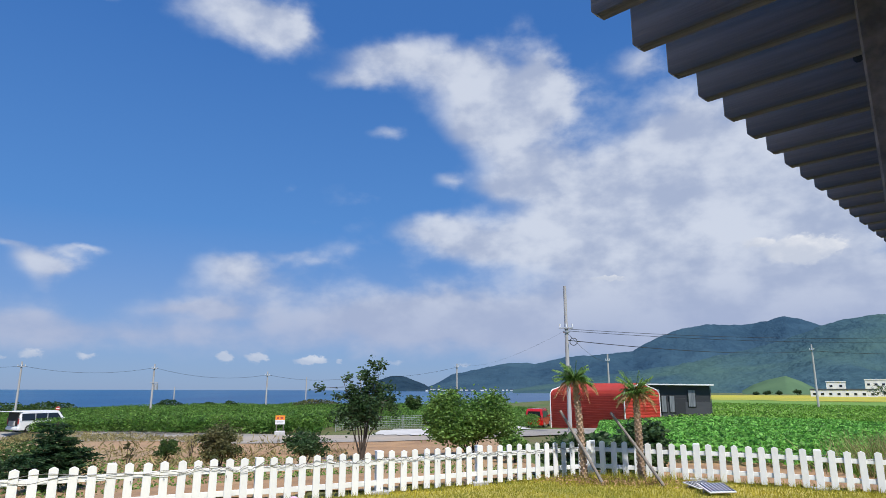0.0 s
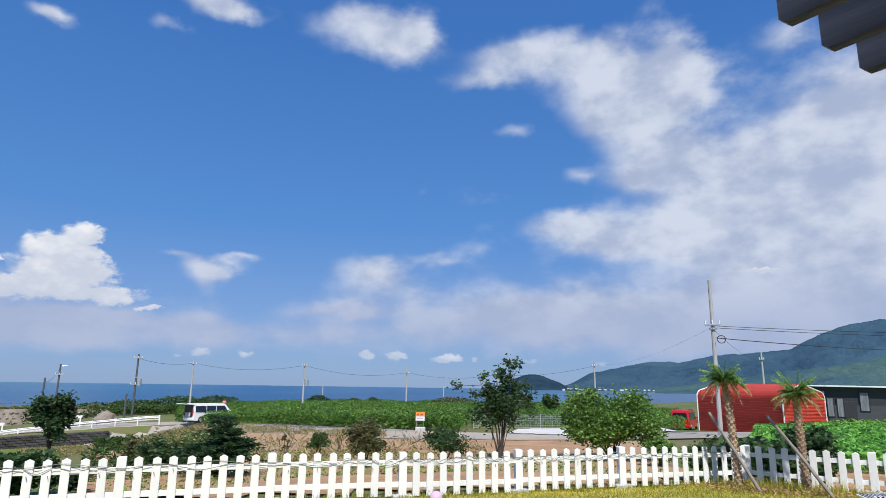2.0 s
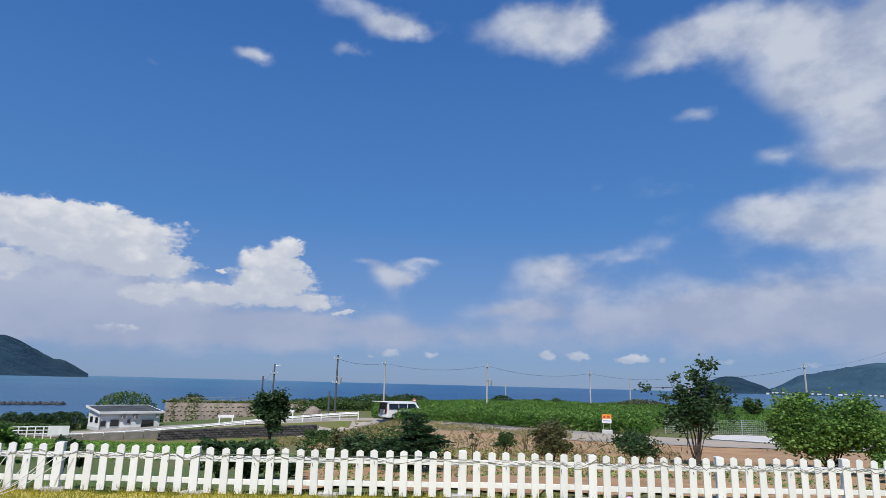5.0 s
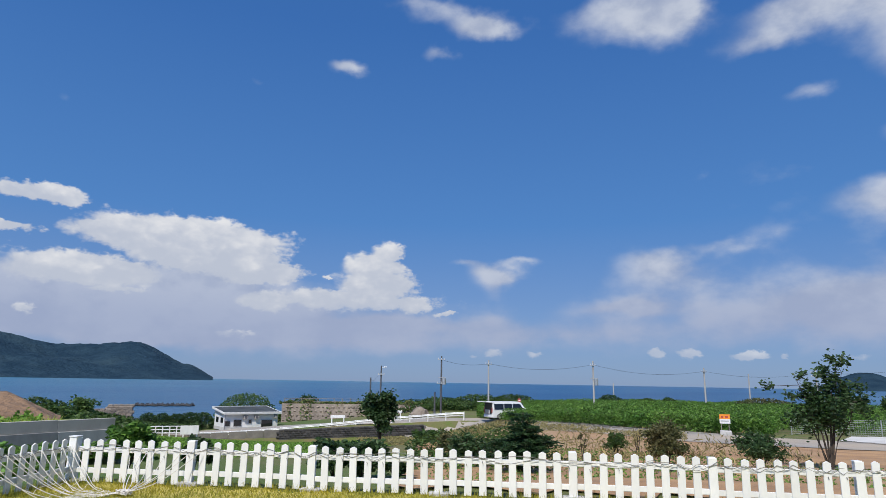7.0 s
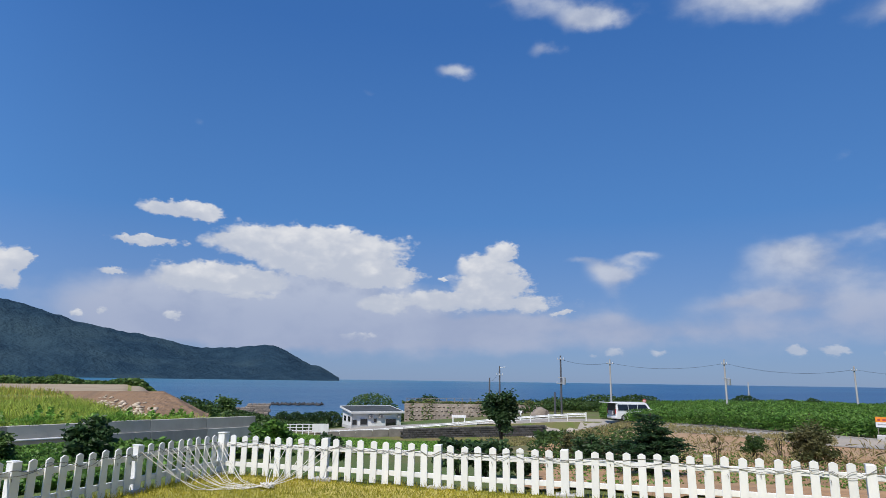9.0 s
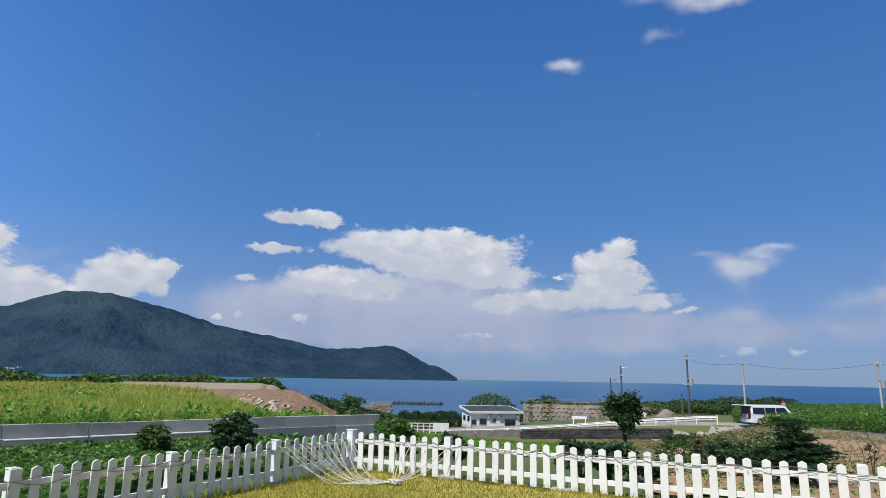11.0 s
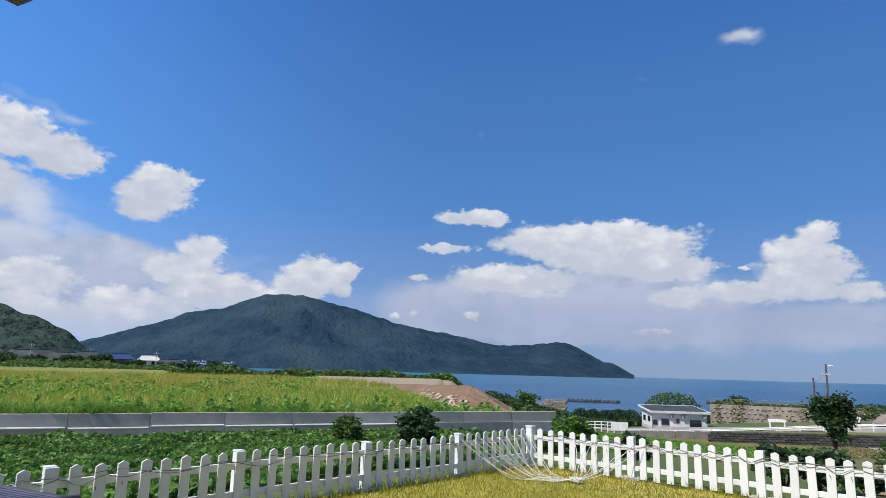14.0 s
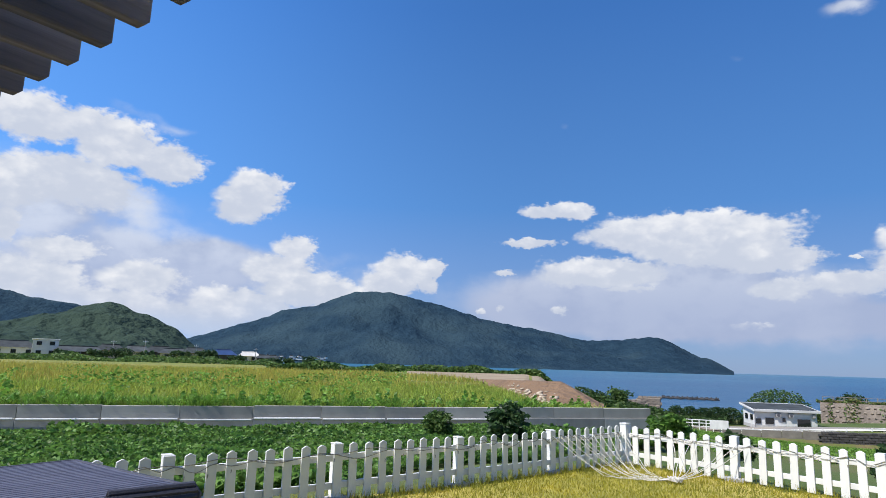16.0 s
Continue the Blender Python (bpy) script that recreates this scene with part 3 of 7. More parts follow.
def prism(bm, outline, depth, m=None):
    """A flat outline in x and z, pushed out along y by depth."""
    m = m or Matrix()
    a = [bm.verts.new(m @ Vector((x, -depth / 2, z))) for x, z in outline]
    b = [bm.verts.new(m @ Vector((x, depth / 2, z))) for x, z in outline]
    bm.faces.new(a)
    bm.faces.new(list(reversed(b)))
    for i in range(len(a)):
        j = (i + 1) % len(a)
        bm.faces.new((a[j], a[i], b[i], b[j]))
    return bm


def leaves(name, centres, size, mat, parent=None, flat=0.35, aspect=0.55, label="", kind="", up=0.0):
    """Many small folded leaves round the given centres (n, 3); each is its own island of two faces."""
    n = len(centres)
    axis = rng.normal(size=(n, 3))
    axis[:, 2] = axis[:, 2] * flat + up
    axis /= np.linalg.norm(axis, axis=1, keepdims=True) + 1e-9
    other = rng.normal(size=(n, 3))
    other[:, 2] *= 0.5
    side = np.cross(axis, other)
    side /= np.linalg.norm(side, axis=1, keepdims=True) + 1e-9
    lift = np.cross(side, axis)
    s = (size * rng.uniform(0.6, 1.35, n))[:, None]
    c = np.asarray(centres)
    a, b = c - axis * s * 0.5, c + axis * s * 0.5
    p, q = c + side * s * aspect * 0.5 + lift * s * 0.13, c - side * s * aspect * 0.5 + lift * s * 0.13
    verts = np.stack([a, p, b, q], 1).reshape(-1, 3)
    k = np.arange(n) * 4
    faces = np.concatenate([np.stack([k, k + 1, k + 2], 1), np.stack([k, k + 2, k + 3], 1)])
    me = bpy.data.meshes.new(name)
    me.vertices.add(len(verts))
    me.vertices.foreach_set("co", verts.ravel())
    me.loops.add(faces.size)
    me.loops.foreach_set("vertex_index", faces.ravel())
    me.polygons.add(len(faces))
    me.polygons.foreach_set("loop_start", np.arange(len(faces)) * 3)
    me.update(calc_edges=True)
    me.materials.append(mat)
    ob = new(name, me)
    ob.parent = parent
    return tagged(ob, label, kind=kind)


def blades(name, feet, height, width, mat, parent=None, label="", kind="", lean=0.35):
    """Grass: one bent three-cornered blade at each foot (n, 3)."""
    n = len(feet)
    a = rng.uniform(0, 2 * np.pi, n)
    h = height * rng.uniform(0.5, 1.3, n)
    side = np.stack([np.cos(a), np.sin(a), np.zeros(n)], 1) * width * 0.5
    tip = rng.normal(size=(n, 3)) * lean * h[:, None]
    tip[:, 2] = h
    f = np.asarray(feet)
    verts = np.stack([f - side, f + side, f + tip], 1).reshape(-1, 3)
    k = np.arange(n) * 3
    faces = np.stack([k, k + 1, k + 2], 1)
    me = bpy.data.meshes.new(name)
    me.vertices.add(len(verts))
    me.vertices.foreach_set("co", verts.ravel())
    me.loops.add(faces.size)
    me.loops.foreach_set("vertex_index", faces.ravel())
    me.polygons.add(n)
    me.polygons.foreach_set("loop_start", np.arange(n) * 3)
    me.update(calc_edges=True)
    me.materials.append(mat)
    ob = new(name, me)
    ob.parent = parent
    return tagged(ob, label, kind=kind)


# ---- the lie of the land: height by bearing and distance ----
PROFILES = []


def profile(az, *rz):
    PROFILES.append((az, [p[0] for p in rz], [p[1] for p in rz]))


profile(-180, (13, 0), (16, -0.4), (60, -0.7), (400, -1.1), (2600, -6.5))
profile(-35, (13, 0), (16, -0.4), (60, -0.7), (400, -1.1), (2600, -6.5))
profile(-22, (13, 0), (16, -0.42), (45, -0.42), (400, -1.3), (2600, -7))
profile(-12, (13, 0), (16, -0.5), (35, -0.6), (46, -0.9), (60, -2.0), (120, -2.3), (330, -3), (420, -9))
profile(5, (13, 0), (16, -0.5), (25, -0.8), (42, -1.2), (70, -1.8), (118, -2.0), (140, -9))
profile(22, (12, 0), (15, -0.5), (33, -1.1), (55, -1.55), (115, -2.0), (138, -9))
profile(31, (11, 0), (14, -0.5), (33, -1.2), (66, -2.2), (112, -2.4), (135, -9))
profile(38, (10.5, 0), (13.5, -0.5), (30, -1.15), (37, -2.4), (67.6, -4.4), (68.9, -2.6), (108, -2.6), (130, -9))
profile(50, (12, 0), (15, -0.6), (35, -2.2), (67.6, -4.7), (68.9, -3.5), (95, -4.2), (120, -9))
profile(58, (12.5, 0), (16, -0.6), (35, -1.7), (70, -4.4), (98, -4.8), (118, -9))
profile(66, (13, 0), (16, -0.5), (30, -1.0), (60, -2.8), (95, -5.2), (112, -9))
profile(76, (11, 0), (14, -0.45), (24, -0.5), (60, -0.9), (100, -1.6), (130, -9))
profile(96, (8.5, 0), (11, -0.45), (24, -0.5), (100, -0.9), (170, -1.5), (200, -9))
profile(103, (8, 0), (10, -0.45), (24, -0.5), (180, -1.1), (1200, -6))
profile(125, (8, 0), (10, -0.45), (24, -0.5), (180, -1.1), (1200, -6))
profile(150, (13, 0), (16, -0.4), (60, -0.7), (400, -1.1), (2600, -6.5))
profile(180, (13, 0), (16, -0.4), (60, -0.7), (400, -1.1), (2600, -6.5))
PROFILE_AZ = [p[0] for p in PROFILES]


def ground_z(x, y):
    az, r = math.degrees(math.atan2(-x, y)), math.hypot(x, y)
    i = max(0, min(len(PROFILES) - 2, int(np.searchsorted(PROFILE_AZ, az)) - 1))
    (a0, r0, z0), (a1, r1, z1) = PROFILES[i], PROFILES[i + 1]
    f = (az - a0) / (a1 - a0)
    return float(np.interp(r, r0, z0) * (1 - f) + np.interp(r, r1, z1) * f)


def on_ground(az, r, lift=0.0):
    p = polar(az, r)
    p.z = ground_z(p.x, p.y) + lift
    return p


def flat_noise(x, y, s):
    return noise.noise((x * s, y * s, 3.7))


RINGS = (0.0, 3, 6, 8, 9, 10, 11, 12, 13, 14, 15, 16, 17, 18.5, 20, 22, 24, 27, 30, 33, 37, 41, 45, 50, 55, 61, 67.6, 68.9, 75, 82, 90, 98, 108, 115, 120, 130, 140, 170, 200, 260, 330, 420, 600, 900, 1200, 1800, 2600)


def build_ground():
    turn = [-180 + 2.0 * i for i in range(60)] + [-60 + 1.0 * i for i in range(180)] + [120 + 2.0 * i for i in range(30)]
    verts, faces = [], []
    for r in RINGS:
        for az in turn:
            p = on_ground(az, max(r, 0.01))
            if r > 18:
                p.z += 0.10 * flat_noise(p.x, p.y, 0.09)
            verts.append(p)
    k = len(turn)
    for i in range(len(RINGS) - 1):
        for j in range(k):
            a, b = i * k + j, i * k + (j + 1) % k
            faces.append((a, b, b + k, a + k))
    return tagged(raw("ground", verts, faces, WEED_GROUND, smooth=True), "weedy green and brown coastal ground sloping to the sea", "ground", kind="structure")


build_ground()


def build_sea():
    bm = bmesh.new()
    rings = [[bm.verts.new(polar(a * 3, r, -7.0)) for a in range(120)] for r in (40, 300, 1200, 4960)]
    for lo, hi in zip(rings, rings[1:]):
        for j in range(120):
            bm.faces.new((lo[j], lo[(j + 1) % 120], hi[(j + 1) % 120], hi[j]))
    return tagged(part("water", bm, SEA_WATER), "deep blue calm sea reaching the horizon", "sea", kind="structure")


build_sea()


def inside(x, y, poly):
    hit = False
    for (x0, y0), (x1, y1) in zip(poly, poly[1:] + poly[:1]):
        if (y0 > y) != (y1 > y) and x < (x1 - x0) * (y - y0) / (y1 - y0) + x0:
            hit = not hit
    return hit


def drape(name, corners, step, mat, lift, label, category, ragged=0.3):
    """A sheet on the ground inside the corners (bearing, distance), with a ragged edge."""
    poly = [tuple(polar(a, r).xy) for a, r in corners]
    xs, ys = [p[0] for p in poly], [p[1] for p in poly]
    nx, ny = int((max(xs) - min(xs)) / step) + 2, int((max(ys) - min(ys)) / step) + 2
    bm, grid = bmesh.new(), {}

    def vert(i, j):
        if (i, j) not in grid:
            x = min(xs) + i * step + ragged * step * flat_noise(i * 1.7, j * 1.3, 0.9)
            y = min(ys) + j * step + ragged * step * flat_noise(i * 1.1 + 40, j * 1.9, 0.9)
            grid[i, j] = bm.verts.new((x, y, ground_z(x, y) + lift + (0.10 * flat_noise(x, y, 0.09) if math.hypot(x, y) > 18 else 0)))
        return grid[i, j]

    for i in range(nx):
        for j in range(ny):
            if inside(min(xs) + (i + 0.5) * step, min(ys) + (j + 0.5) * step, poly):
                bm.faces.new((vert(i, j), vert(i + 1, j), vert(i + 1, j + 1), vert(i, j + 1)))
    return tagged(part(name, bm, mat, smooth=True), label, category, kind="structure")


def strip(name, path, width, mat, lift, label, category, thick=0.0):
    """A band of that width along path (bearing, distance), on the ground."""
    pts = [polar(a, r) for a, r in path]
    fine_pts = []
    for a, b in zip(pts, pts[1:]):
        n = max(2, int((b - a).length / 1.5))
        fine_pts += [a.lerp(b, i / n) for i in range(n)]
    fine_pts.append(pts[-1])
    bm, rows = bmesh.new(), []
    for i, p in enumerate(fine_pts):
        d = (fine_pts[min(i + 1, len(fine_pts) - 1)] - fine_pts[max(0, i - 1)]).normalized()
        side = Vector((-d.y, d.x, 0))
        row = []
        for k in range(7):
            q = p + side * (width * (k / 6 - 0.5) + (0.12 * flat_noise(p.x + k, p.y, 0.7) if k in (0, 6) else 0))
            row.append(bm.verts.new((q.x, q.y, ground_z(q.x, q.y) + lift + 0.10 * flat_noise(q.x, q.y, 0.09))))
        rows.append(row)
    for a, b in zip(rows, rows[1:]):
        for k in range(6):
            bm.faces.new((a[k], a[k + 1], b[k + 1], b[k]))
    return tagged(part(name, bm, mat, smooth=True), label, category, kind="structure")


# the front fence runs from CORNER_L to CORNER_R, the others from there outwards
CORNER_L, CORNER_R = Vector((-10.58, 4.83, 0)), Vector((3.1, 12.72, 0))
LEFT_DIR, RIGHT_DIR = Vector((0.507, -0.862, 0)), Vector((0.885, -0.466, 0))


def xy_to_polar(p):
    return math.degrees(math.atan2(-p.x, p.y)), math.hypot(p.x, p.y)


lawn_edge = [CORNER_L, CORNER_R, CORNER_R + RIGHT_DIR * 16, Vector((9, -8, 0)), Vector((-5, -8, 0)), CORNER_L + LEFT_DIR * 13]
drape("lawn", [xy_to_polar(p) for p in lawn_edge], 0.4, LAWN_SOIL, 0.012, "dry yellow-green mown lawn", "lawn", 0.1)
# Added slab: grey in place of lawn, so the slats get neutral bounce light.
drape("patio", [xy_to_polar(Vector(q)) for q in ((-5.6, -3.4, 0), (-1.2, 1.6, 0), (2.6, 4.6, 0), (7.5, 0.0, 0), (1.0, -7.5, 0), (-4.6, -7.0, 0))], 0.12, DARKER_CONCRETE, 0.03, "plain grey concrete slab added under the pergola for neutral bounce light", "patio", 0.02)
drape("dirt_yard", [(40, 10.3), (38.5, 30), (33, 44), (30, 50), (22, 41), (13, 34.2), (4, 33), (-6, 31), (-11, 17), (-12, 13.2), (5, 10.9), (20, 10.1)], 0.7, DIRT, 0.035, "bare orange soil of an unplanted yard", "bare soil")
drape("dirt_bed", [(-13, 13.2), (-25, 13.0), (-36, 13.6), (-40, 21), (-28, 21.5), (-13, 21)], 0.5, DIRT, 0.03, "strip of bare orange soil beside the bean field", "bare soil")
strip("road", [(-16, 37), (-4, 35.5), (6, 36), (14, 37), (22, 44), (28, 54), (31.5, 63), (35, 70), (44, 73.5), (56, 76), (66, 84)], 7.0, GRAVEL, 0.06, "grey gravel and worn asphalt lane", "road")
drape("concrete_apron", [(5.1, 38.8), (4.5, 46.3), (-3, 47.3), (-8, 50), (-8, 39.0), (0.2, 35.5)], 0.8, PALE_CONCRETE, 0.10, "pale sunlit concrete parking apron", "concrete apron", 0.05)
drape("green_field", [(-18, 47), (-14, 100), (-12, 165), (-60, 165), (-60, 47)], 4.0, GREEN_RICE, 0.30, "bright green young rice field", "rice field", 0.1)
drape("rice_field", [(-12, 165), (-14, 420), (-60, 420), (-60, 165)], 9.0, RICE, 0.35, "ripening yellow and green rice fields", "rice field", 0.1)
drape("grass_slope", [(58, 30), (58, 66), (40, 66), (40, 42), (46, 28)], 1.0, WEED_GROUND, 0.05, "short green grass slope below the lane wall", "grass")

# ---- mountains across the bay ----


def mountain(name, r0, depth, mat, label, *ridge, rough=1.0, tree=5.0):
    """A wooded ridge whose crest, seen from the garden, has the elevations ridge gives by bearing."""
    az = [p[0] for p in ridge]
    el = [p[1] for p in ridge]
    lo, hi = min(az), max(az)
    n = int((hi - lo) / 0.13) + 2
    m = 70
    verts, faces = [], []
    for i in range(n):
        a = lo + (hi - lo) * i / (n - 1)
        e = float(np.interp(a, az, el)) if az[0] < az[-1] else float(np.interp(a, az[::-1], el[::-1]))
        crest = max(0.0, EYE + 7.2 + r0 * math.tan(radians(e)))
        for j in range(m):
            t = j / (m - 1)
            u = 1 - abs(t - 0.62) / (0.62 if t < 0.62 else 0.38)
            r = r0 + depth * (t - 0.62)
            p = polar(a, r)
            spur = noise.fractal((p.x * 0.0030, p.y * 0.0030, 1.5), 1.1, 2.0, 3)
            h = crest * (u ** 0.85 + rough * 0.42 * spur * u * (1 - u) * 2.4)
            h += min(1, 3 * u) * tree * noise.fractal((p.x * 0.022, p.y * 0.022, 7.0), 0.8, 2.0, 3) * min(1.0, crest / 40)
            verts.append((p.x, p.y, -7.2 + max(h, 0) * (r / r0 if r < r0 else 1)))
    for i in range(n - 1):
        for j in range(m - 1):
            a = i * m + j
            faces.append((a, a + m, a + m + 1, a + 1))
    return tagged(raw(name, verts, faces, mat, smooth=True), label, "mountain", kind="structure")


mountain("backdrop_mountain_1", 3700, 1300, HAZE_BLUE_FOREST, "distant wooded mountain range under cloud, haze blue in its colour",
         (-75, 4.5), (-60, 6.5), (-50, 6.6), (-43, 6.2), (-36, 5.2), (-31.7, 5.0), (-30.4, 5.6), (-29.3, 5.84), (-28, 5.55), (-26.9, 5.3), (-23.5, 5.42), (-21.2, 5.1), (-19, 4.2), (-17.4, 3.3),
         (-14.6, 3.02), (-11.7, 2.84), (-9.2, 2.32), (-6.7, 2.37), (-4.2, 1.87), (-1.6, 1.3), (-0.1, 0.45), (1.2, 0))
mountain("backdrop_mountain_2", 2400, 1100, HAZED_MID_FOREST, "nearer green wooded mountain flank tinted with haze blue",
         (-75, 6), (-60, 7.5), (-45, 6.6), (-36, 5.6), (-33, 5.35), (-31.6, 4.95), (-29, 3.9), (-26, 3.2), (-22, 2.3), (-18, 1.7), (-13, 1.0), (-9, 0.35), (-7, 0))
mountain("backdrop_headland_1", 3300, 420, HAZED_FAR_FOREST, "small dark wooded headland across the bay",
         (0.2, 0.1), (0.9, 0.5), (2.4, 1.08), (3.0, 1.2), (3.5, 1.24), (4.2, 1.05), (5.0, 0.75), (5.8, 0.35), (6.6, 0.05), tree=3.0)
mountain("backdrop_hill_1", 800, 180, GREEN_HILL, "low mown grassy hill at the mountain's foot",
         (-25.7, 0), (-26.6, 0.5), (-27.6, 0.85), (-28.9, 1.15), (-29.9, 0.75), (-30.8, 0.2), (-31.1, 0), tree=0.5)
mountain("backdrop_mountain_3", 3000, 1200, HAZED_FAR_FOREST, "dark wooded mountain across the bay, haze blue in its green",
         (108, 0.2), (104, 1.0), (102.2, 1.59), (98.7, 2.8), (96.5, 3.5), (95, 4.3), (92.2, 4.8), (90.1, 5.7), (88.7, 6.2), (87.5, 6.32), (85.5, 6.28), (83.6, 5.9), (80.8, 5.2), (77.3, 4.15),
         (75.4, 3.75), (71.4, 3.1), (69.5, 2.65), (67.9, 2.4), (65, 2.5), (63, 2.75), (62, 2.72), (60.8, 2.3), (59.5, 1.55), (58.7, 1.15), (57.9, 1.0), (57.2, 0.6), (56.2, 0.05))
mountain("backdrop_hill_2", 900, 420, FOREST, "rounded green wooded hill behind the village",
         (122, 1.0), (116, 1.9), (113.5, 2.7), (110.7, 3.6), (108.6, 4.05), (107.6, 3.95), (106.2, 3.45), (104.5, 2.8), (103.4, 2.2), (102.6, 1.5), (101.7, 0.8), (100.7, 0), tree=7.0)
mountain("backdrop_mountain_4", 2500, 900, HAZED_FAR_FOREST, "mountain flank beyond the village, haze blue in its green",
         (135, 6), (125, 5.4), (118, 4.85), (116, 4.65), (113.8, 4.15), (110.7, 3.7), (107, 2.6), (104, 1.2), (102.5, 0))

# ---- the grassy terrace behind its concrete retaining wall ----
WALL_AZ, WALL_D = 100.0, 20.0


def wall_r(az):
    return WALL_D / math.cos(radians(az - WALL_AZ))


def terrace_z(az, r):
    p = polar(az, r)
    top = 0.06 + 0.06 * flat_noise(p.x, p.y, 0.05) + 0.28 * min(1, (r - wall_r(az)) / 6) + (0.18 if 40 < r < 85 and 73 < az < 84 else 0)
    near = max(0.0, min(1.0, (r - wall_r(az) - 0.8) / 4))
    edge = 60.5 + 8.6 * near
    f = max(0.0, min(1.0, (az - edge) / 3.0))
    return top * f + (ground_z(p.x, p.y) - 0.05) * (1 - f)


def terrace_sheet(name, azs, steps, rmin, rmax, mat, lift, label, category):
    verts, faces = [], []
    n, m = steps
    for i in range(n + 1):
        az = azs[0] + (azs[1] - azs[0]) * i / n
        for j in range(m + 1):
            lo = wall_r(az) + 0.02 if rmin is None else rmin(az) if callable(rmin) else rmin
            hi = rmax if az < 96 else rmax * 2.2
            r = lo * (hi / lo) ** (j / m)
            if rmin is not None:
                r += (1.2 if callable(rmin) else 2.5) * noise.noise((az * 0.8, j * 0.7, 2)) * (1 if j in (0, m) else 0.3)
            p = polar(az, r, terrace_z(az, r) + lift)
            verts.append(p)
    for i in range(n):
        for j in range(m):
            a = i * (m + 1) + j
            faces.append((a, a + 1, a + m + 2, a + m + 1))
    return tagged(raw(name, verts, faces, mat, smooth=True), label, category, kind="structure")


TERRACE = material("terrace_grass_ground", (0.22, 0.23, 0.04), (0.29, 0.26, 0.06), rough=0.95, scale=0.25, bump=0.6, bump_scale=4, third=(0.16, 0.20, 0.035))
terrace_sheet("terrace", (61.5, 128.0), (160, 40), None, 98.0, TERRACE, 0.0, "rough grass terrace above a retaining wall", "grass terrace")
terrace_sheet("sand_patch", (70.2, 85.0), (50, 12), 47.0, 84.0, SAND, 0.03, "pale levelled sandy fill on the terrace", "sand")
SOIL_AZ, SOIL_R = (66.0, 67.2, 70.7, 72.4, 74.2, 77.5, 82.0), (24.2, 24.3, 23.9, 25.0, 28.6, 42.0, 60.0)


def soil_r(az):
    return float(np.interp(az, SOIL_AZ, SOIL_R))


def mound_z(az, r):
    """A bank of tipped soil: a steep face, a crest that keeps to one level, and a sloping right end."""
    toe = soil_r(az)
    crest_r = toe + 5.0
    crest = 1.6 - 0.0222 * crest_r
    base = terrace_z(az, min(r, toe))
    end = max(0.0, min(1.0, (az - 67.0) / 3.4))
    p = polar(az, r)
    rise = max(0.0, min(1.0, (r - toe) / 5.0))
    rough = 0.05 * noise.fractal((p.x * 0.5, p.y * 0.5, 3.0), 1.0, 2.0, 4)
    z = base + (crest - base) * min(rise, end) + rough * min(rise, end) * 4 * (1.15 - rise)
    return z - 0.030 * max(0.0, r - crest_r) * end - 0.25 * max(0.0, r - crest_r) * (1 - end)


def soil_bank():
    verts, faces = [], []
    n, m = 90, 36
    for i in range(n + 1):
        az = 66.8 + 13.2 * i / n
        for j in range(m + 1):
            r = soil_r(az) + 22.0 * (j / m) ** 1.6
            verts.append(polar(az, r, mound_z(az, r) + 0.03))
    for i in range(n):
        for j in range(m):
            a = i * (m + 1) + j
            faces.append((a, a + 1, a + m + 2, a + m + 1))
    tagged(raw("soil_slope", verts, faces, MOUND_SOIL, smooth=True), "bank of bare brown soil tipped at the terrace's end", "soil slope", kind="structure")


soil_bank()


def retaining_wall():
    wall = thing("wall_retaining", Matrix(), "weathered grey concrete retaining wall of jointed panels", "retaining wall", kind="structure")
    n = polar(WALL_AZ, 1)
    u = Vector((n.y, -n.x, 0))
    yaw = math.degrees(math.atan2(u.y, u.x))
    s, w = -13.0, 2.0
    upper, lower = boxed(w - 0.008, 0.16, 0.35, bevel=0.008), boxed(w - 0.008, 0.24, 1.2, bevel=0.008)
    first = part("upper_panel", upper, WALL_CONCRETE, wall)
    base = part("lower_panel", lower, DARKER_CONCRETE, wall)
    pipe = part("pipe", tube(bmesh.new(), [(-w / 2 + 0.04, 0, 0), (w / 2 - 0.04, 0, 0)], 0.032, 8), PVC, wall, "white plastic pipe along the wall")
    made = False
    while s < 14:
        c = n * WALL_D + u * (s + w / 2)
        drop = 0.012 * math.sin(s * 2.3)
        for src, off, z in ((first, 0.0, -0.135 + drop), (base, -0.04, -1.34 + drop), (pipe, -0.22, -0.150 + drop + 0.012 * math.sin(s * 1.7))):
            ob = src if not made else src.copy()
            if made:
                scene.collection.objects.link(ob)
                if src is pipe and s > 7:
                    bpy.data.objects.remove(ob)
                    continue
            ob.parent = wall
            ob.matrix_basis = pose(c.x + n.x * off, c.y + n.y * off, z, 0, 0, yaw)
        made = True
        s += w
    return wall


retaining_wall()

# ---- picket fences ----
PITCH, COUNT, HEIGHT = 0.2095, 9, 0.65
PANEL = PITCH * COUNT


def picket_mesh(w, h, tip, thick=0.022):
    bm = bmesh.new()
    prism(bm, [(-w / 2, 0), (w / 2, 0), (w / 2, h - tip), (w * 0.08, h), (-w * 0.08, h), (-w / 2, h - tip)], thick)
    bmesh.ops.bevel(bm, geom=[e for e in bm.edges if abs(e.calc_length() - thick) > 0.002], offset=0.003, segments=1, affect="EDGES")
    return bm


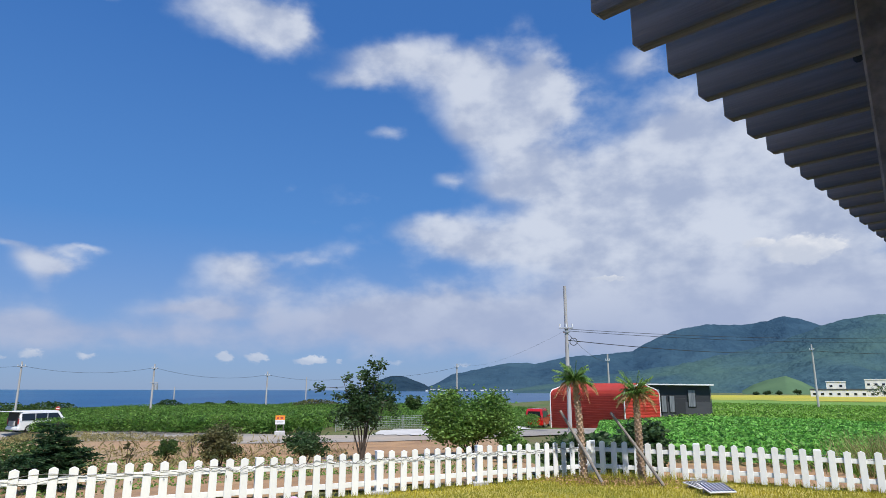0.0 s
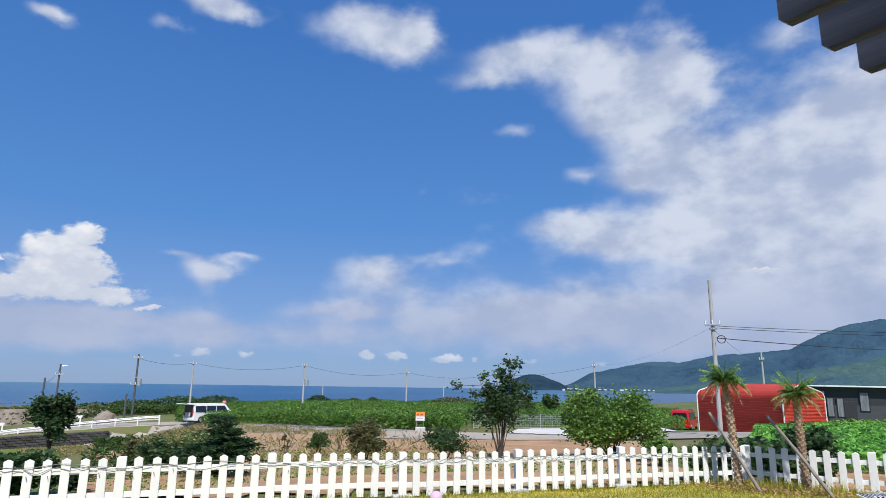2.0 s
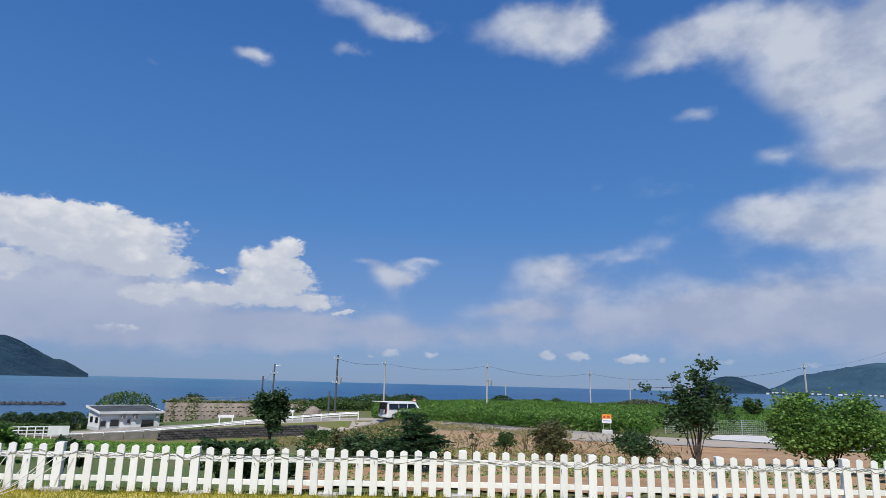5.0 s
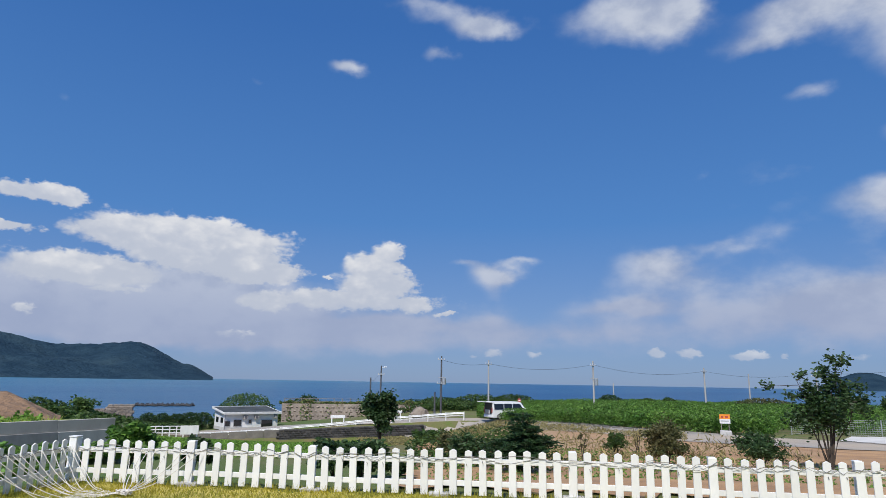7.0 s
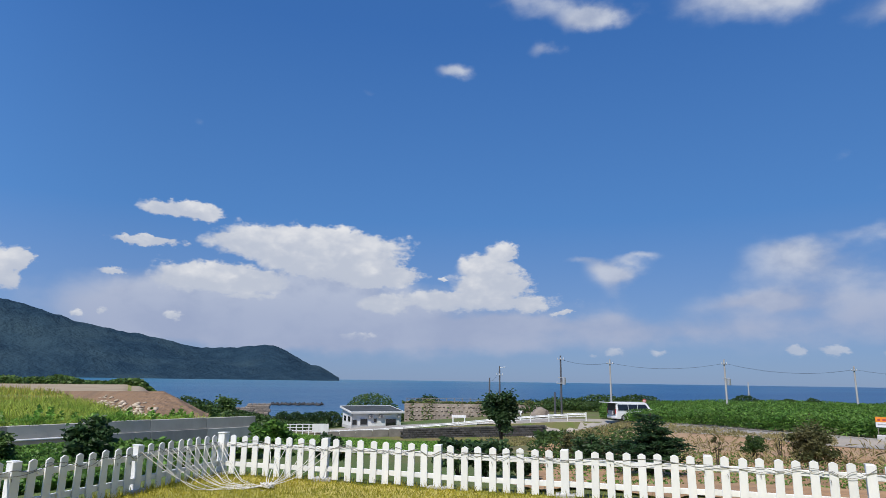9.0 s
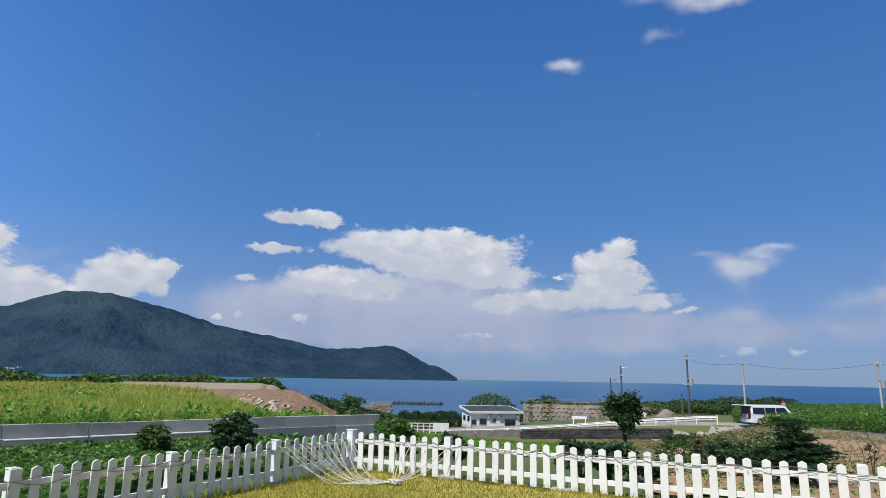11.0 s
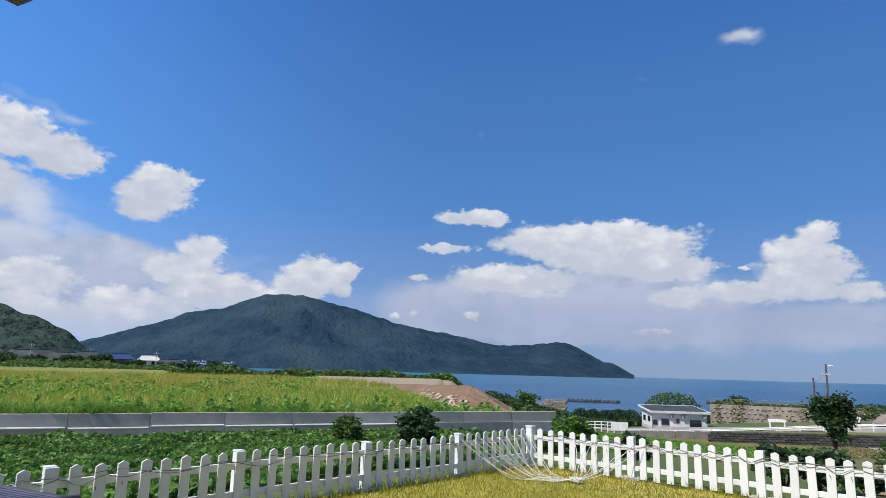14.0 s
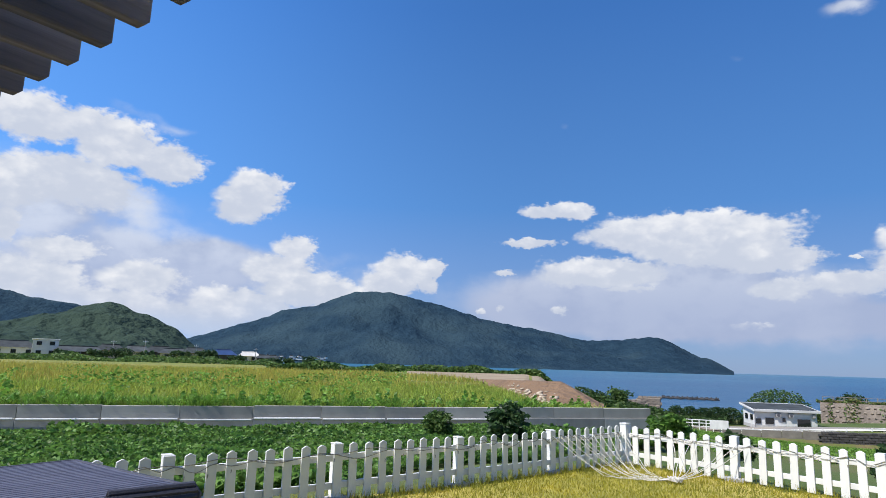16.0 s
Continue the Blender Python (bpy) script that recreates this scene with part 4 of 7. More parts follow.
def fence_panel():
    panel = thing("fence_panel", Matrix(), "white painted wooden picket fence panel on the lawn", "fence", "garden fence panels")
    for z in (0.15, 0.455):
        rail = part("rail", boxed(PANEL, 0.035, 0.075, bevel=0.004), WHITE_PAINT, panel)
        rail.location = (PANEL / 2, 0.03, z)
    first = None
    for i in range(1, COUNT):
        if first is None:
            ob = first = part("picket", picket_mesh(0.105, HEIGHT - 0.03, 0.024), WHITE_PAINT, panel)
        else:
            ob = first.copy()
            scene.collection.objects.link(ob)
        ob.matrix_basis = pose(i * PITCH + 0.004 * math.sin(i * 5.1), 0, 0.03 + 0.005 * math.sin(i * 2.3), 0, 0.8 * math.sin(i * 3.7), 0)
    post = part("post", boxed(0.09, 0.09, HEIGHT - 0.012, bevel=0.006), WHITE_PAINT, panel)
    post.location = (0, 0.06, 0.0)
    plank = part("post_board", boxed(0.118, 0.022, HEIGHT - 0.035, bevel=0.004), WHITE_PAINT, panel)
    plank.location = (0, 0, 0.03)
    cap = part("post_cap", boxed(0.10, 0.10, 0.016, bevel=0.004), WHITE_PAINT, post)
    cap.location = (0, 0, HEIGHT - 0.012)
    foot = part("foot_block", boxed(0.30, 0.17, 0.10, bevel=0.012), CONCRETE, post, "grey concrete foot block")
    foot.location = (0, -0.03, -0.04)
    return panel


def fence_run(source, start, direction, count, used):
    yaw = math.degrees(math.atan2(direction.y, direction.x))
    for i in range(count):
        p = start + direction * (PANEL * i)
        m = pose(p.x, p.y, 0.012 * math.sin(i * 2.1), 0, 0.25 * math.sin(i * 1.9), yaw + 0.5 * math.sin(i * 3.3))
        if used and i == 0:
            source.matrix_basis = m
        else:
            copy_thing(source, m)


panel = fence_panel()
front_dir = (CORNER_R - CORNER_L).normalized()
fence_run(panel, CORNER_L, front_dir, 8, True)
fence_run(panel, CORNER_L + LEFT_DIR * PANEL * 7, -LEFT_DIR, 7, False)
fence_run(panel, CORNER_R, RIGHT_DIR, 6, False)


def short_fence():
    """The odd length that closes the front run at the corner."""
    start = CORNER_L + front_dir * PANEL * 8
    left = (CORNER_R - start).length
    yaw = math.degrees(math.atan2(front_dir.y, front_dir.x))
    odd = thing("short_fence_panel", pose(start.x, start.y, 0, 0, 0, yaw), "short white picket fence length at the garden corner", "fence", "garden fence panels")
    for z in (0.15, 0.455):
        rail = part("rail", boxed(left, 0.035, 0.075, bevel=0.004), WHITE_PAINT, odd)
        rail.location = (left / 2, 0.03, z)
    k = 0
    while k * PITCH < left - 0.05:
        p = part("picket", picket_mesh(0.105, HEIGHT - 0.03, 0.024), WHITE_PAINT, odd)
        p.location = (k * PITCH, 0, 0.03)
        k += 1


short_fence()


def corner_post(p, yaw):
    c = thing("corner_post", pose(p.x, p.y, 0, 0, 0, yaw), "square white fence corner post with a flat cap", "fence post")
    part("shaft", boxed(0.12, 0.12, HEIGHT + 0.02, bevel=0.006), WHITE_PAINT, c)
    part("cap", boxed(0.14, 0.14, 0.02, Matrix.Translation((0, 0, HEIGHT + 0.02)), bevel=0.005), WHITE_PAINT, c)
    part("foot_block", boxed(0.24, 0.24, 0.08, Matrix.Translation((0, 0, -0.02)), bevel=0.012), CONCRETE, c, "grey concrete foot block")


corner_post(CORNER_L, 30)


def string_lights(name, start, direction, length, label):
    """Thin cable that loops from picket to picket in front of the upper rail, with short drops."""
    lights = thing(name, Matrix(), label, "string lights")
    inner = Vector((direction.y, -direction.x, 0))
    for k in range(2):
        pts, s = [], 0.1
        while s < length:
            w = 0.85 + 0.25 * math.sin(s * 0.9 + k)
            sag = 0.030 * (1 - math.cos(2 * math.pi * (s + 0.4 * k) / w)) + 0.02 * math.sin(s * 7 + k)
            p = start + direction * s + inner * (0.022 + 0.006 * math.sin(s * 11 + k))
            pts.append((p.x, p.y, 0.545 - sag + 0.02 * k))
            s += 0.07
        part("cable", tube(bmesh.new(), pts, 0.0037, 5), STRING_WIRE, lights)
    bm, s = bmesh.new(), 0.3
    while s < length:
        p = start + direction * s + inner * 0.028
        z = 0.50 - 0.06 * abs(math.sin(s * 3))
        tube(bm, [(p.x, p.y, z), (p.x + 0.01, p.y, z - 0.035)], 0.006, 5, 0.004)
        s += 0.31 + 0.09 * math.sin(s * 5)
    tagged(part("bulbs", bm, STRING_WIRE, lights), kind="stuff")


string_lights("string_lights", CORNER_L, front_dir, 15.6, "dark fairy-light cable looped along the white fence")
string_lights("string_lights", CORNER_R + RIGHT_DIR * 10, -RIGHT_DIR, 9.9, "dark fairy-light cable looped along the white fence")
string_lights("string_lights", CORNER_L + LEFT_DIR * 12, -LEFT_DIR, 11.9, "dark fairy-light cable looped along the white fence")

# ---- pergola over the viewer; the wall it leans on is added to shade it ----
SLAT_Z, SLAT_H = 2.40, 0.122
STEP, STEP_LEFT = Vector((0.1350, 0.1335, 0)), Vector((0.1327, 0.1317, 0))
TIP = Vector((0.534, 1.469, 0))
BACK = Vector((0.7071, -0.7071, 0))


def slat_mesh(length):
    bm = bmesh.new()
    c = 0.016
    prism(bm, [(0, c), (c, 0), (length, 0), (length, SLAT_H), (0, SLAT_H)], 0.032)
    bmesh.ops.bevel(bm, geom=[e for e in bm.edges if e.calc_length() > 0.1], offset=0.003, segments=1, affect="EDGES")
    return bm


def pergola():
    per = thing("pergola", Matrix(), "dark-stained timber pergola of close parallel slats", "pergola")
    first = None
    for k in range(-24, 20):
        p = TIP + (STEP if k > 0 else STEP_LEFT) * k
        if first is None:
            ob = first = part("slat", slat_mesh(2.35), DARK_WOOD, per)
        else:
            ob = first.copy()
            scene.collection.objects.link(ob)
        ob.matrix_basis = pose(p.x, p.y, SLAT_Z, 0, 0, -45 + 0.25 * math.sin(k * 2.7))
        if k % 3 == 0:
            along = 0.22 + 0.25 * abs(math.sin(k * 1.9))
            part("knot", tube(bmesh.new(), [(along, -0.0172, 0.07), (along, 0.0172, 0.07)], 0.013, 9), BARK, ob, "dark knot in the timber")
    a, b = TIP + STEP * -24 + BACK * 0.42, TIP + STEP * 19 + BACK * 0.42
    mid = (a + b) / 2
    for off in (0.0, 1.7):
        beam = part("beam", boxed((b - a).length, 0.09, 0.14, bevel=0.004), DARK_WOOD, per)
        beam.matrix_basis = pose(mid.x + BACK.x * off, mid.y + BACK.y * off, SLAT_Z + SLAT_H, 0, 0, 45)
    for p in (TIP + STEP * 0.5 + BACK * 0.49, TIP + STEP_LEFT * -23.5 + BACK * 0.42):
        post = part("post", boxed(0.10, 0.10, SLAT_Z + SLAT_H, bevel=0.005), DARK_WOOD, per)
        post.matrix_basis = pose(p.x, p.y, 0, 0, 0, 45)


pergola()


# Unseen wall, 7 m tall so that its shadow keeps the slats dark.
def shade_wall():
    a = TIP + STEP * -30 + BACK * 2.45
    b = TIP + STEP * 26 + BACK * 2.45
    mid = (a + b) / 2
    w = part("wall_house", boxed((b - a).length, 0.2, 7.0, bevel=0.01), BEIGE_WALL)
    w.matrix_basis = pose(mid.x, mid.y, 0, 0, 0, 45)
    tagged(w, "plain unseen wall added behind the pergola to shade its slats", "wall", kind="structure")


shade_wall()

# ---- plants ----


def spread_points(corners, n):
    """n places inside the corners (bearing, distance), evenly strewn."""
    poly = [tuple(polar(a, r).xy) for a, r in corners]
    p = np.array(poly)
    lo, hi = p.min(0), p.max(0)
    out = []
    total = 0
    while total < n:
        q = rng.uniform(lo, hi, (n, 2))
        ok = np.zeros(len(q), bool)
        for (x0, y0), (x1, y1) in zip(poly, poly[1:] + poly[:1]):
            cross = (y0 > q[:, 1]) != (y1 > q[:, 1])
            ok ^= cross & (q[:, 0] < (x1 - x0) * (q[:, 1] - y0) / ((y1 - y0) or 1e-9) + x0)
        out.append(q[ok])
        total += int(ok.sum())
    return np.concatenate(out)[:n]


def ground_many(xy):
    return np.array([ground_z(x, y) for x, y in xy])


def wavy(xy, s, seed=0.0):
    return np.array([noise.fractal((x * s, y * s, seed), 1.0, 2.0, 3) for x, y in xy])


def crop(name, corners, n, height, size, mat, label, category, hills=0.35, wave=0.25, flat=0.35, power=0.6, aspect=0.55, up=0.0):
    xy = spread_points(corners, n)
    top = height * (1 + hills * wavy(xy, wave, 5.0))
    z = ground_many(xy) + np.maximum(0.05, top) * rng.uniform(0.05, 1, n) ** power
    ob = leaves(name, np.column_stack([xy, z]), size, mat, flat=flat, aspect=aspect, up=up)
    return tagged(ob, label, category, kind="stuff")


FIELD = [(33.5, 73), (29.5, 62), (25, 53.5), (22, 48.5), (14, 41.8), (9.6, 41.5), (8.8, 47.5), (-3, 49), (-9, 53), (-10, 95), (5, 116), (22, 113), (33, 109)]
crop("tall_weeds", FIELD, 170000, 1.2, 0.25, FIELD_LEAF, "dense field of tall green weeds along the lane", "weeds", hills=0.30, wave=0.12, up=0.5, aspect=0.35)
crop("tall_weeds", [(33.5, 73), (29.5, 62), (25, 53.5), (22, 48.5), (14, 41.8), (9.6, 41.5), (9.6, 44), (22, 53), (30, 68), (33, 79)], 22000, 0.95, 0.24, FIELD_LEAF, "rank green weeds at the lane's edge", "weeds", up=0.5, aspect=0.35)
crop("soy_plants", [(-13.5, 21), (-14.5, 42), (-30, 47), (-46, 47), (-46, 20), (-31, 19.5)], 85000, 0.46, 0.15, SOY_LEAF, "dense green soybean field", "soybeans", hills=0.2, wave=0.3, power=0.45, aspect=0.75, flat=0.25)
crop("green_crop", [(-18.5, 49), (-17, 110), (-50, 110), (-50, 49)], 40000, 0.40, 0.40, WEED_LEAF, "bright green young rice beyond the beans", "rice plants", hills=0.1, wave=0.05, up=0.6, aspect=0.3)
crop("vines", [(66.5, 14.6), (72, 13.4), (80, 11.4), (92, 9.3), (108, 7.6), (128, 7.0), (128, 21), (100, 19.6), (85, 20.3), (72, 22), (66, 23)], 105000, 0.20, 0.125, VINE_LEAF, "dense low green vine leaves outside the fence", "vines", hills=0.55, wave=0.35, power=0.45, aspect=0.8, flat=0.2)
crop("vines", [(62, 20.5), (72, 18.5), (76, 19), (72, 21), (63, 23.5)], 9000, 0.34, 0.13, VINE_LEAF, "vines and weeds heaped below the wall's end", "vines", hills=0.9, wave=0.6, power=0.5, aspect=0.8, flat=0.2)
crop("vines", [(84, 17.5), (104, 17), (112, 18), (112, 19.4), (100, 19.5), (84, 20.0)], 6000, 0.26, 0.125, VINE_LEAF, "vines heaped against the retaining wall", "vines", hills=0.9, wave=0.5, power=0.5, aspect=0.8, flat=0.2)
crop("slope_weeds", [(38, 37), (34, 40), (33, 60), (37, 66), (58, 66), (66, 60), (66, 26), (58, 24), (47, 30)], 30000, 0.14, 0.22, WEED_LEAF, "short green grass and weeds on the slope", "grass", up=0.7, aspect=0.25)
crop("dry_weeds", [(33, 38), (31, 58), (36, 66), (44, 66), (40, 42)], 9000, 0.45, 0.30, DRY_GRASS, "dry straw-coloured grass beside the lane", "grass", up=0.8, aspect=0.12)
crop("coast_scrub", [(66, 70), (57, 78), (57, 96), (66, 92), (76, 100), (76, 82)], 26000, 0.9, 0.36, SCRUB_LEAF, "low green scrub near the shore", "scrub", up=0.3)
crop("coast_scrub", [(61, 25.5), (66.5, 27), (69, 34), (69.5, 60), (62, 60)], 20000, 0.75, 0.24, SCRUB_LEAF, "green scrub below the soil slope", "scrub", hills=0.6, up=0.3)
crop("coast_scrub", [(56, 98), (30, 92), (30, 110), (56, 106)], 30000, 1.0, 0.36, SCRUB_LEAF, "low green scrub along the sea wall", "scrub", hills=0.5, up=0.3)
crop("yard_weeds", [(38, 13), (37, 26), (28, 26), (14, 24), (0, 22), (-10, 17), (5, 14.5), (20, 13)], 6500, 0.13, 0.08, BRIGHT_LEAF, "sparse green weeds in bare soil", "weeds", hills=1.2, wave=0.5, up=0.5)
crop("yard_grass", [(31, 19), (30, 34), (20, 31), (8, 27), (6, 20), (18, 18)], 1900, 0.34, 0.26, DRY_GRASS, "tufts of dry straw-coloured grass in bare soil", "grass", hills=2.6, wave=0.55, up=0.9, aspect=0.09)
crop("yard_grass", [(40, 17), (39, 30), (31, 38), (28, 36), (32, 17)], 2800, 0.30, 0.20, SCRUB_LEAF, "green weeds spreading over bare soil", "weeds", hills=2.2, wave=0.35, up=0.5, aspect=0.3)
crop("verge_grass", [(30.5, 60), (27, 51), (22, 42.5), (16, 38), (16, 34), (23, 38), (30, 48), (33, 58)], 3600, 0.22, 0.26, DRY_GRASS, "dry grass verge between the yard and the lane", "grass", hills=1.5, wave=0.3, up=0.9, aspect=0.09)



def lawn_blades():
    cl, cr = CORNER_L, CORNER_R
    pts = [xy_to_polar(p) for p in (cl, cr, cr + RIGHT_DIR * 9, Vector((9.5, 7.0, 0)), Vector((-3, 5.2, 0)), Vector((-6.2, 0.5, 0)), Vector((-4.5, -3.2, 0)), cl + LEFT_DIR * 9.5)]
    xy = spread_points(pts, 130000)
    z = np.full(len(xy), 0.01)
    ob = blades("lawn_grass", np.column_stack([xy, z]), 0.045, 0.012, GRASS)
    tagged(ob, "short dry yellow-green lawn grass", "grass", kind="stuff")
    edge = []
    for a, b in ((cl, cr), (cr, cr + RIGHT_DIR * 9), (cl, cl + LEFT_DIR * 9)):
        for _ in range(2600):
            f = rng.uniform()
            p = a.lerp(b, f)
            edge.append((p.x + rng.normal() * 0.10, p.y + rng.normal() * 0.10, 0.0))
    tagged(blades("edge_grass", np.array(edge), 0.12, 0.012, GRASS), "longer grass left along the fence foot", "grass", kind="stuff")


lawn_blades()


def wall_scrub():
    n = 9000
    az = rng.uniform(38.3, 50.6, n)
    lump = np.array([noise.fractal((a * 0.9, 3.0, 1.0), 1.0, 2.0, 3) for a in az])
    top = -1.75 + np.maximum(0.05, 0.28 + 0.55 * lump) * rng.uniform(0, 1, n)
    r = rng.uniform(93.2, 95.0, n)
    face = rng.uniform(0, 1, n) < 0.35
    t = rng.uniform(0, 1, n)
    r = np.where(face, 91.0 + 2.0 * t - 0.12, r)
    z = np.where(face, -4.6 + 2.85 * t, top)
    keep = ~face | (lump + rng.uniform(-0.2, 0.2, n) > 0.15)
    pts = np.array([(*polar(a, q).xy, h) for a, q, h in zip(az[keep], r[keep], z[keep])])
    tagged(leaves("wall_scrub", pts[::2], 0.32, COAST_LEAF, up=0.3), "green weeds growing over the stone sea wall", "scrub", kind="stuff")
    tagged(leaves("wall_scrub", pts[1::2], 0.30, DRY_GRASS, up=0.6, aspect=0.2), "dry grass growing over the stone sea wall", "scrub", kind="stuff")


wall_scrub()


def terrace_plants():
    n = 100000
    az = rng.uniform(62.5, 127, n)
    r = np.array([wall_r(a) for a in az]) + 0.15 + (rng.uniform(0, 1, n) ** 1.8) * 58
    feet = np.array([(*polar(a, q).xy, terrace_z(a, q)) for a, q in zip(az, r)])
    ok = (r < np.interp(az, SOIL_AZ, SOIL_R) + rng.uniform(-1.5, 0.6, n)) | (az > 84)
    ok &= az > 66.9
    tagged(blades("terrace_grass", feet[ok], 0.25, 0.038, BANK_GRASS, lean=0.5), "rough yellow-green grass on the terrace", "grass", kind="stuff")
    n = 26000
    az = rng.uniform(77, 127, n)
    r = rng.uniform(30, 78, n)
    patch = np.array([noise.noise((a * 0.12, q * 0.05, 9.0)) for a, q in zip(az, r)]) + rng.uniform(-0.25, 0.25, n) > -0.12
    patch &= (az > 86) | (r < np.interp(az, SOIL_AZ, SOIL_R) - 2)
    feet = np.array([(*polar(a, q).xy, terrace_z(a, q)) for a, q in zip(az[patch], r[patch])])
    tagged(blades("seeding_grass", feet, 0.42, 0.05, SEED_GRASS, lean=0.3), "yellow-brown seeding grass across the terrace", "grass", kind="stuff")
    n = 20000
    az = rng.uniform(68, 127, n)
    keep = np.array([noise.noise((a * 0.55, 2.0, 1.0)) for a in az]) + rng.uniform(-0.35, 0.35, n) > 0.0
    az = az[keep]
    r = np.array([wall_r(a) for a in az]) + rng.uniform(0.1, 1.4, len(az))
    tops = np.array([(*polar(a, q).xy, terrace_z(a, q) + rng.uniform(-0.05, 0.46) * (0.35 + abs(noise.noise((a * 1.3, 7.0, 3.0))) * 2)) for a, q in zip(az, r)])
    tagged(leaves("wall_weeds", tops, 0.14, WEED_LEAF, up=0.4), "green weeds hanging over the retaining wall", "weeds", kind="stuff")
    tufts = []
    for _ in range(46):
        a, big = rng.uniform(69, 127), rng.uniform(0.12, 0.42)
        m = int(500 * big)
        at_az = a + rng.normal(0, 1, m) * big * 1.5
        tufts += [(*polar(b, wall_r(b) + 0.12 + abs(rng.normal(0, 0.2))).xy, terrace_z(b, wall_r(b)) - 0.02) for b in at_az]
    tagged(blades("wall_tufts", np.array(tufts), 0.42, 0.035, WEED_LEAF, lean=0.7), "dark green grass tufts along the retaining wall's top", "grass", kind="stuff")
    n = 14000
    az = rng.uniform(84, 127, n)
    r = rng.uniform(23, 48, n)
    clump = np.array([noise.noise((a * 0.35, q * 0.16, 4.0)) for a, q in zip(az, r)])
    az, r, clump = az[clump > 0.12], r[clump > 0.12], clump[clump > 0.12]
    tops = np.array([(*polar(a, q).xy, terrace_z(a, q) + rng.uniform(0.05, 0.3 + 0.7 * c)) for a, q, c in zip(az, r, clump)])
    tagged(leaves("terrace_weeds", tops, 0.15, WEED_LEAF, up=0.3), "clumps of green weeds in the terrace grass", "weeds", kind="stuff")
    n = 26000
    az = rng.uniform(68.5, 127, n)
    r = np.where(az < 96, rng.uniform(86, 97, n), rng.uniform(120, 152, n))
    wave = np.array([noise.fractal((a * 0.30, 8.0, 1.0), 1.0, 2.0, 3) for a in az])
    h = np.where(az < 96, 0.8, 1.0) * (1.0 + 1.0 * wave)
    ok = h > 0.25
    tops = np.array([(*polar(a, q).xy, terrace_z(a, q) + rng.uniform(0, t)) for a, q, t in zip(az[ok], r[ok], h[ok])])
    tagged(leaves("hedgerow", tops, 0.55, COAST_LEAF, up=0.2), "green scrub row along the terrace's far edge", "scrub", kind="stuff")


terrace_plants()


def shrub(name, az, r, width, height, mat, leaf, count, label, category, stems=5, low=0.12, lumps=14, bark=None, tilt=0.0, top_heavy=0.0, base=None, seed=0):
    """Stems that fork from one foot and end in clumps of leaves, with gaps between the clumps."""
    foot = on_ground(az, r)
    if base is not None:
        foot.z = base
    plant = thing(name, Matrix.Translation(foot), label, category)
    rs = np.random.default_rng(1000 + seed + int(az * 10) % 977)
    tips, sizes = [], []
    wood = bmesh.new()
    for s in range(stems):
        a = 2 * math.pi * s / stems + rs.uniform(-0.5, 0.5)
        reach = width * rs.uniform(0.10, 0.30)
        mid = Vector((math.cos(a) * reach * 0.5, math.sin(a) * reach * 0.5, height * rs.uniform(0.22, 0.40)))
        end = Vector((math.cos(a) * reach + tilt * width, math.sin(a) * reach, height * rs.uniform(0.60, 0.95)))
        tube(wood, [(rs.normal() * 0.01 * width, rs.normal() * 0.01 * width, -0.05), mid * 0.5, mid, mid.lerp(end, 0.5) + Vector(rs.normal(size=3)) * 0.03 * width, end], 0.016 * height + 0.008, 5, 0.004)
        for b in range(max(2, lumps // stems)):
            f = rs.uniform(0.15, 1.0)
            p = mid.lerp(end, f)
            q = p + Vector((rs.normal() * width * 0.22, rs.normal() * width * 0.22, rs.uniform(-0.12, 0.20) * height))
            q.z = max(height * low, min(height * 0.97, q.z))
            k = 1 - 0.55 * abs(q.z / height - (0.45 + top_heavy))
            lim = width * 0.5 * max(0.25, k)
            d = math.hypot(q.x, q.y)
            if d > lim:
                q.x, q.y = q.x * lim / d, q.y * lim / d
            tube(wood, [p, p.lerp(q, 0.55) + Vector((0, 0, -0.02)), q], 0.010, 4, 0.003)
            tips.append(q)
            sizes.append(rs.uniform(0.10, 0.19) * (width + height) * 0.5)
    part("stems", wood, bark or BARK, plant)
    per = max(8, int(count * 1.7) // len(tips))
    pts = np.concatenate([np.array(t) + rs.normal(size=(per, 3)) * np.array([s, s, s * 0.75]) * 0.55 for t, s in zip(tips, sizes)])
    pts[:, 2] = np.maximum(pts[:, 2], 0.02 + height * low * 0.4)
    leaves("foliage", pts, leaf, mat, plant)
    return plant


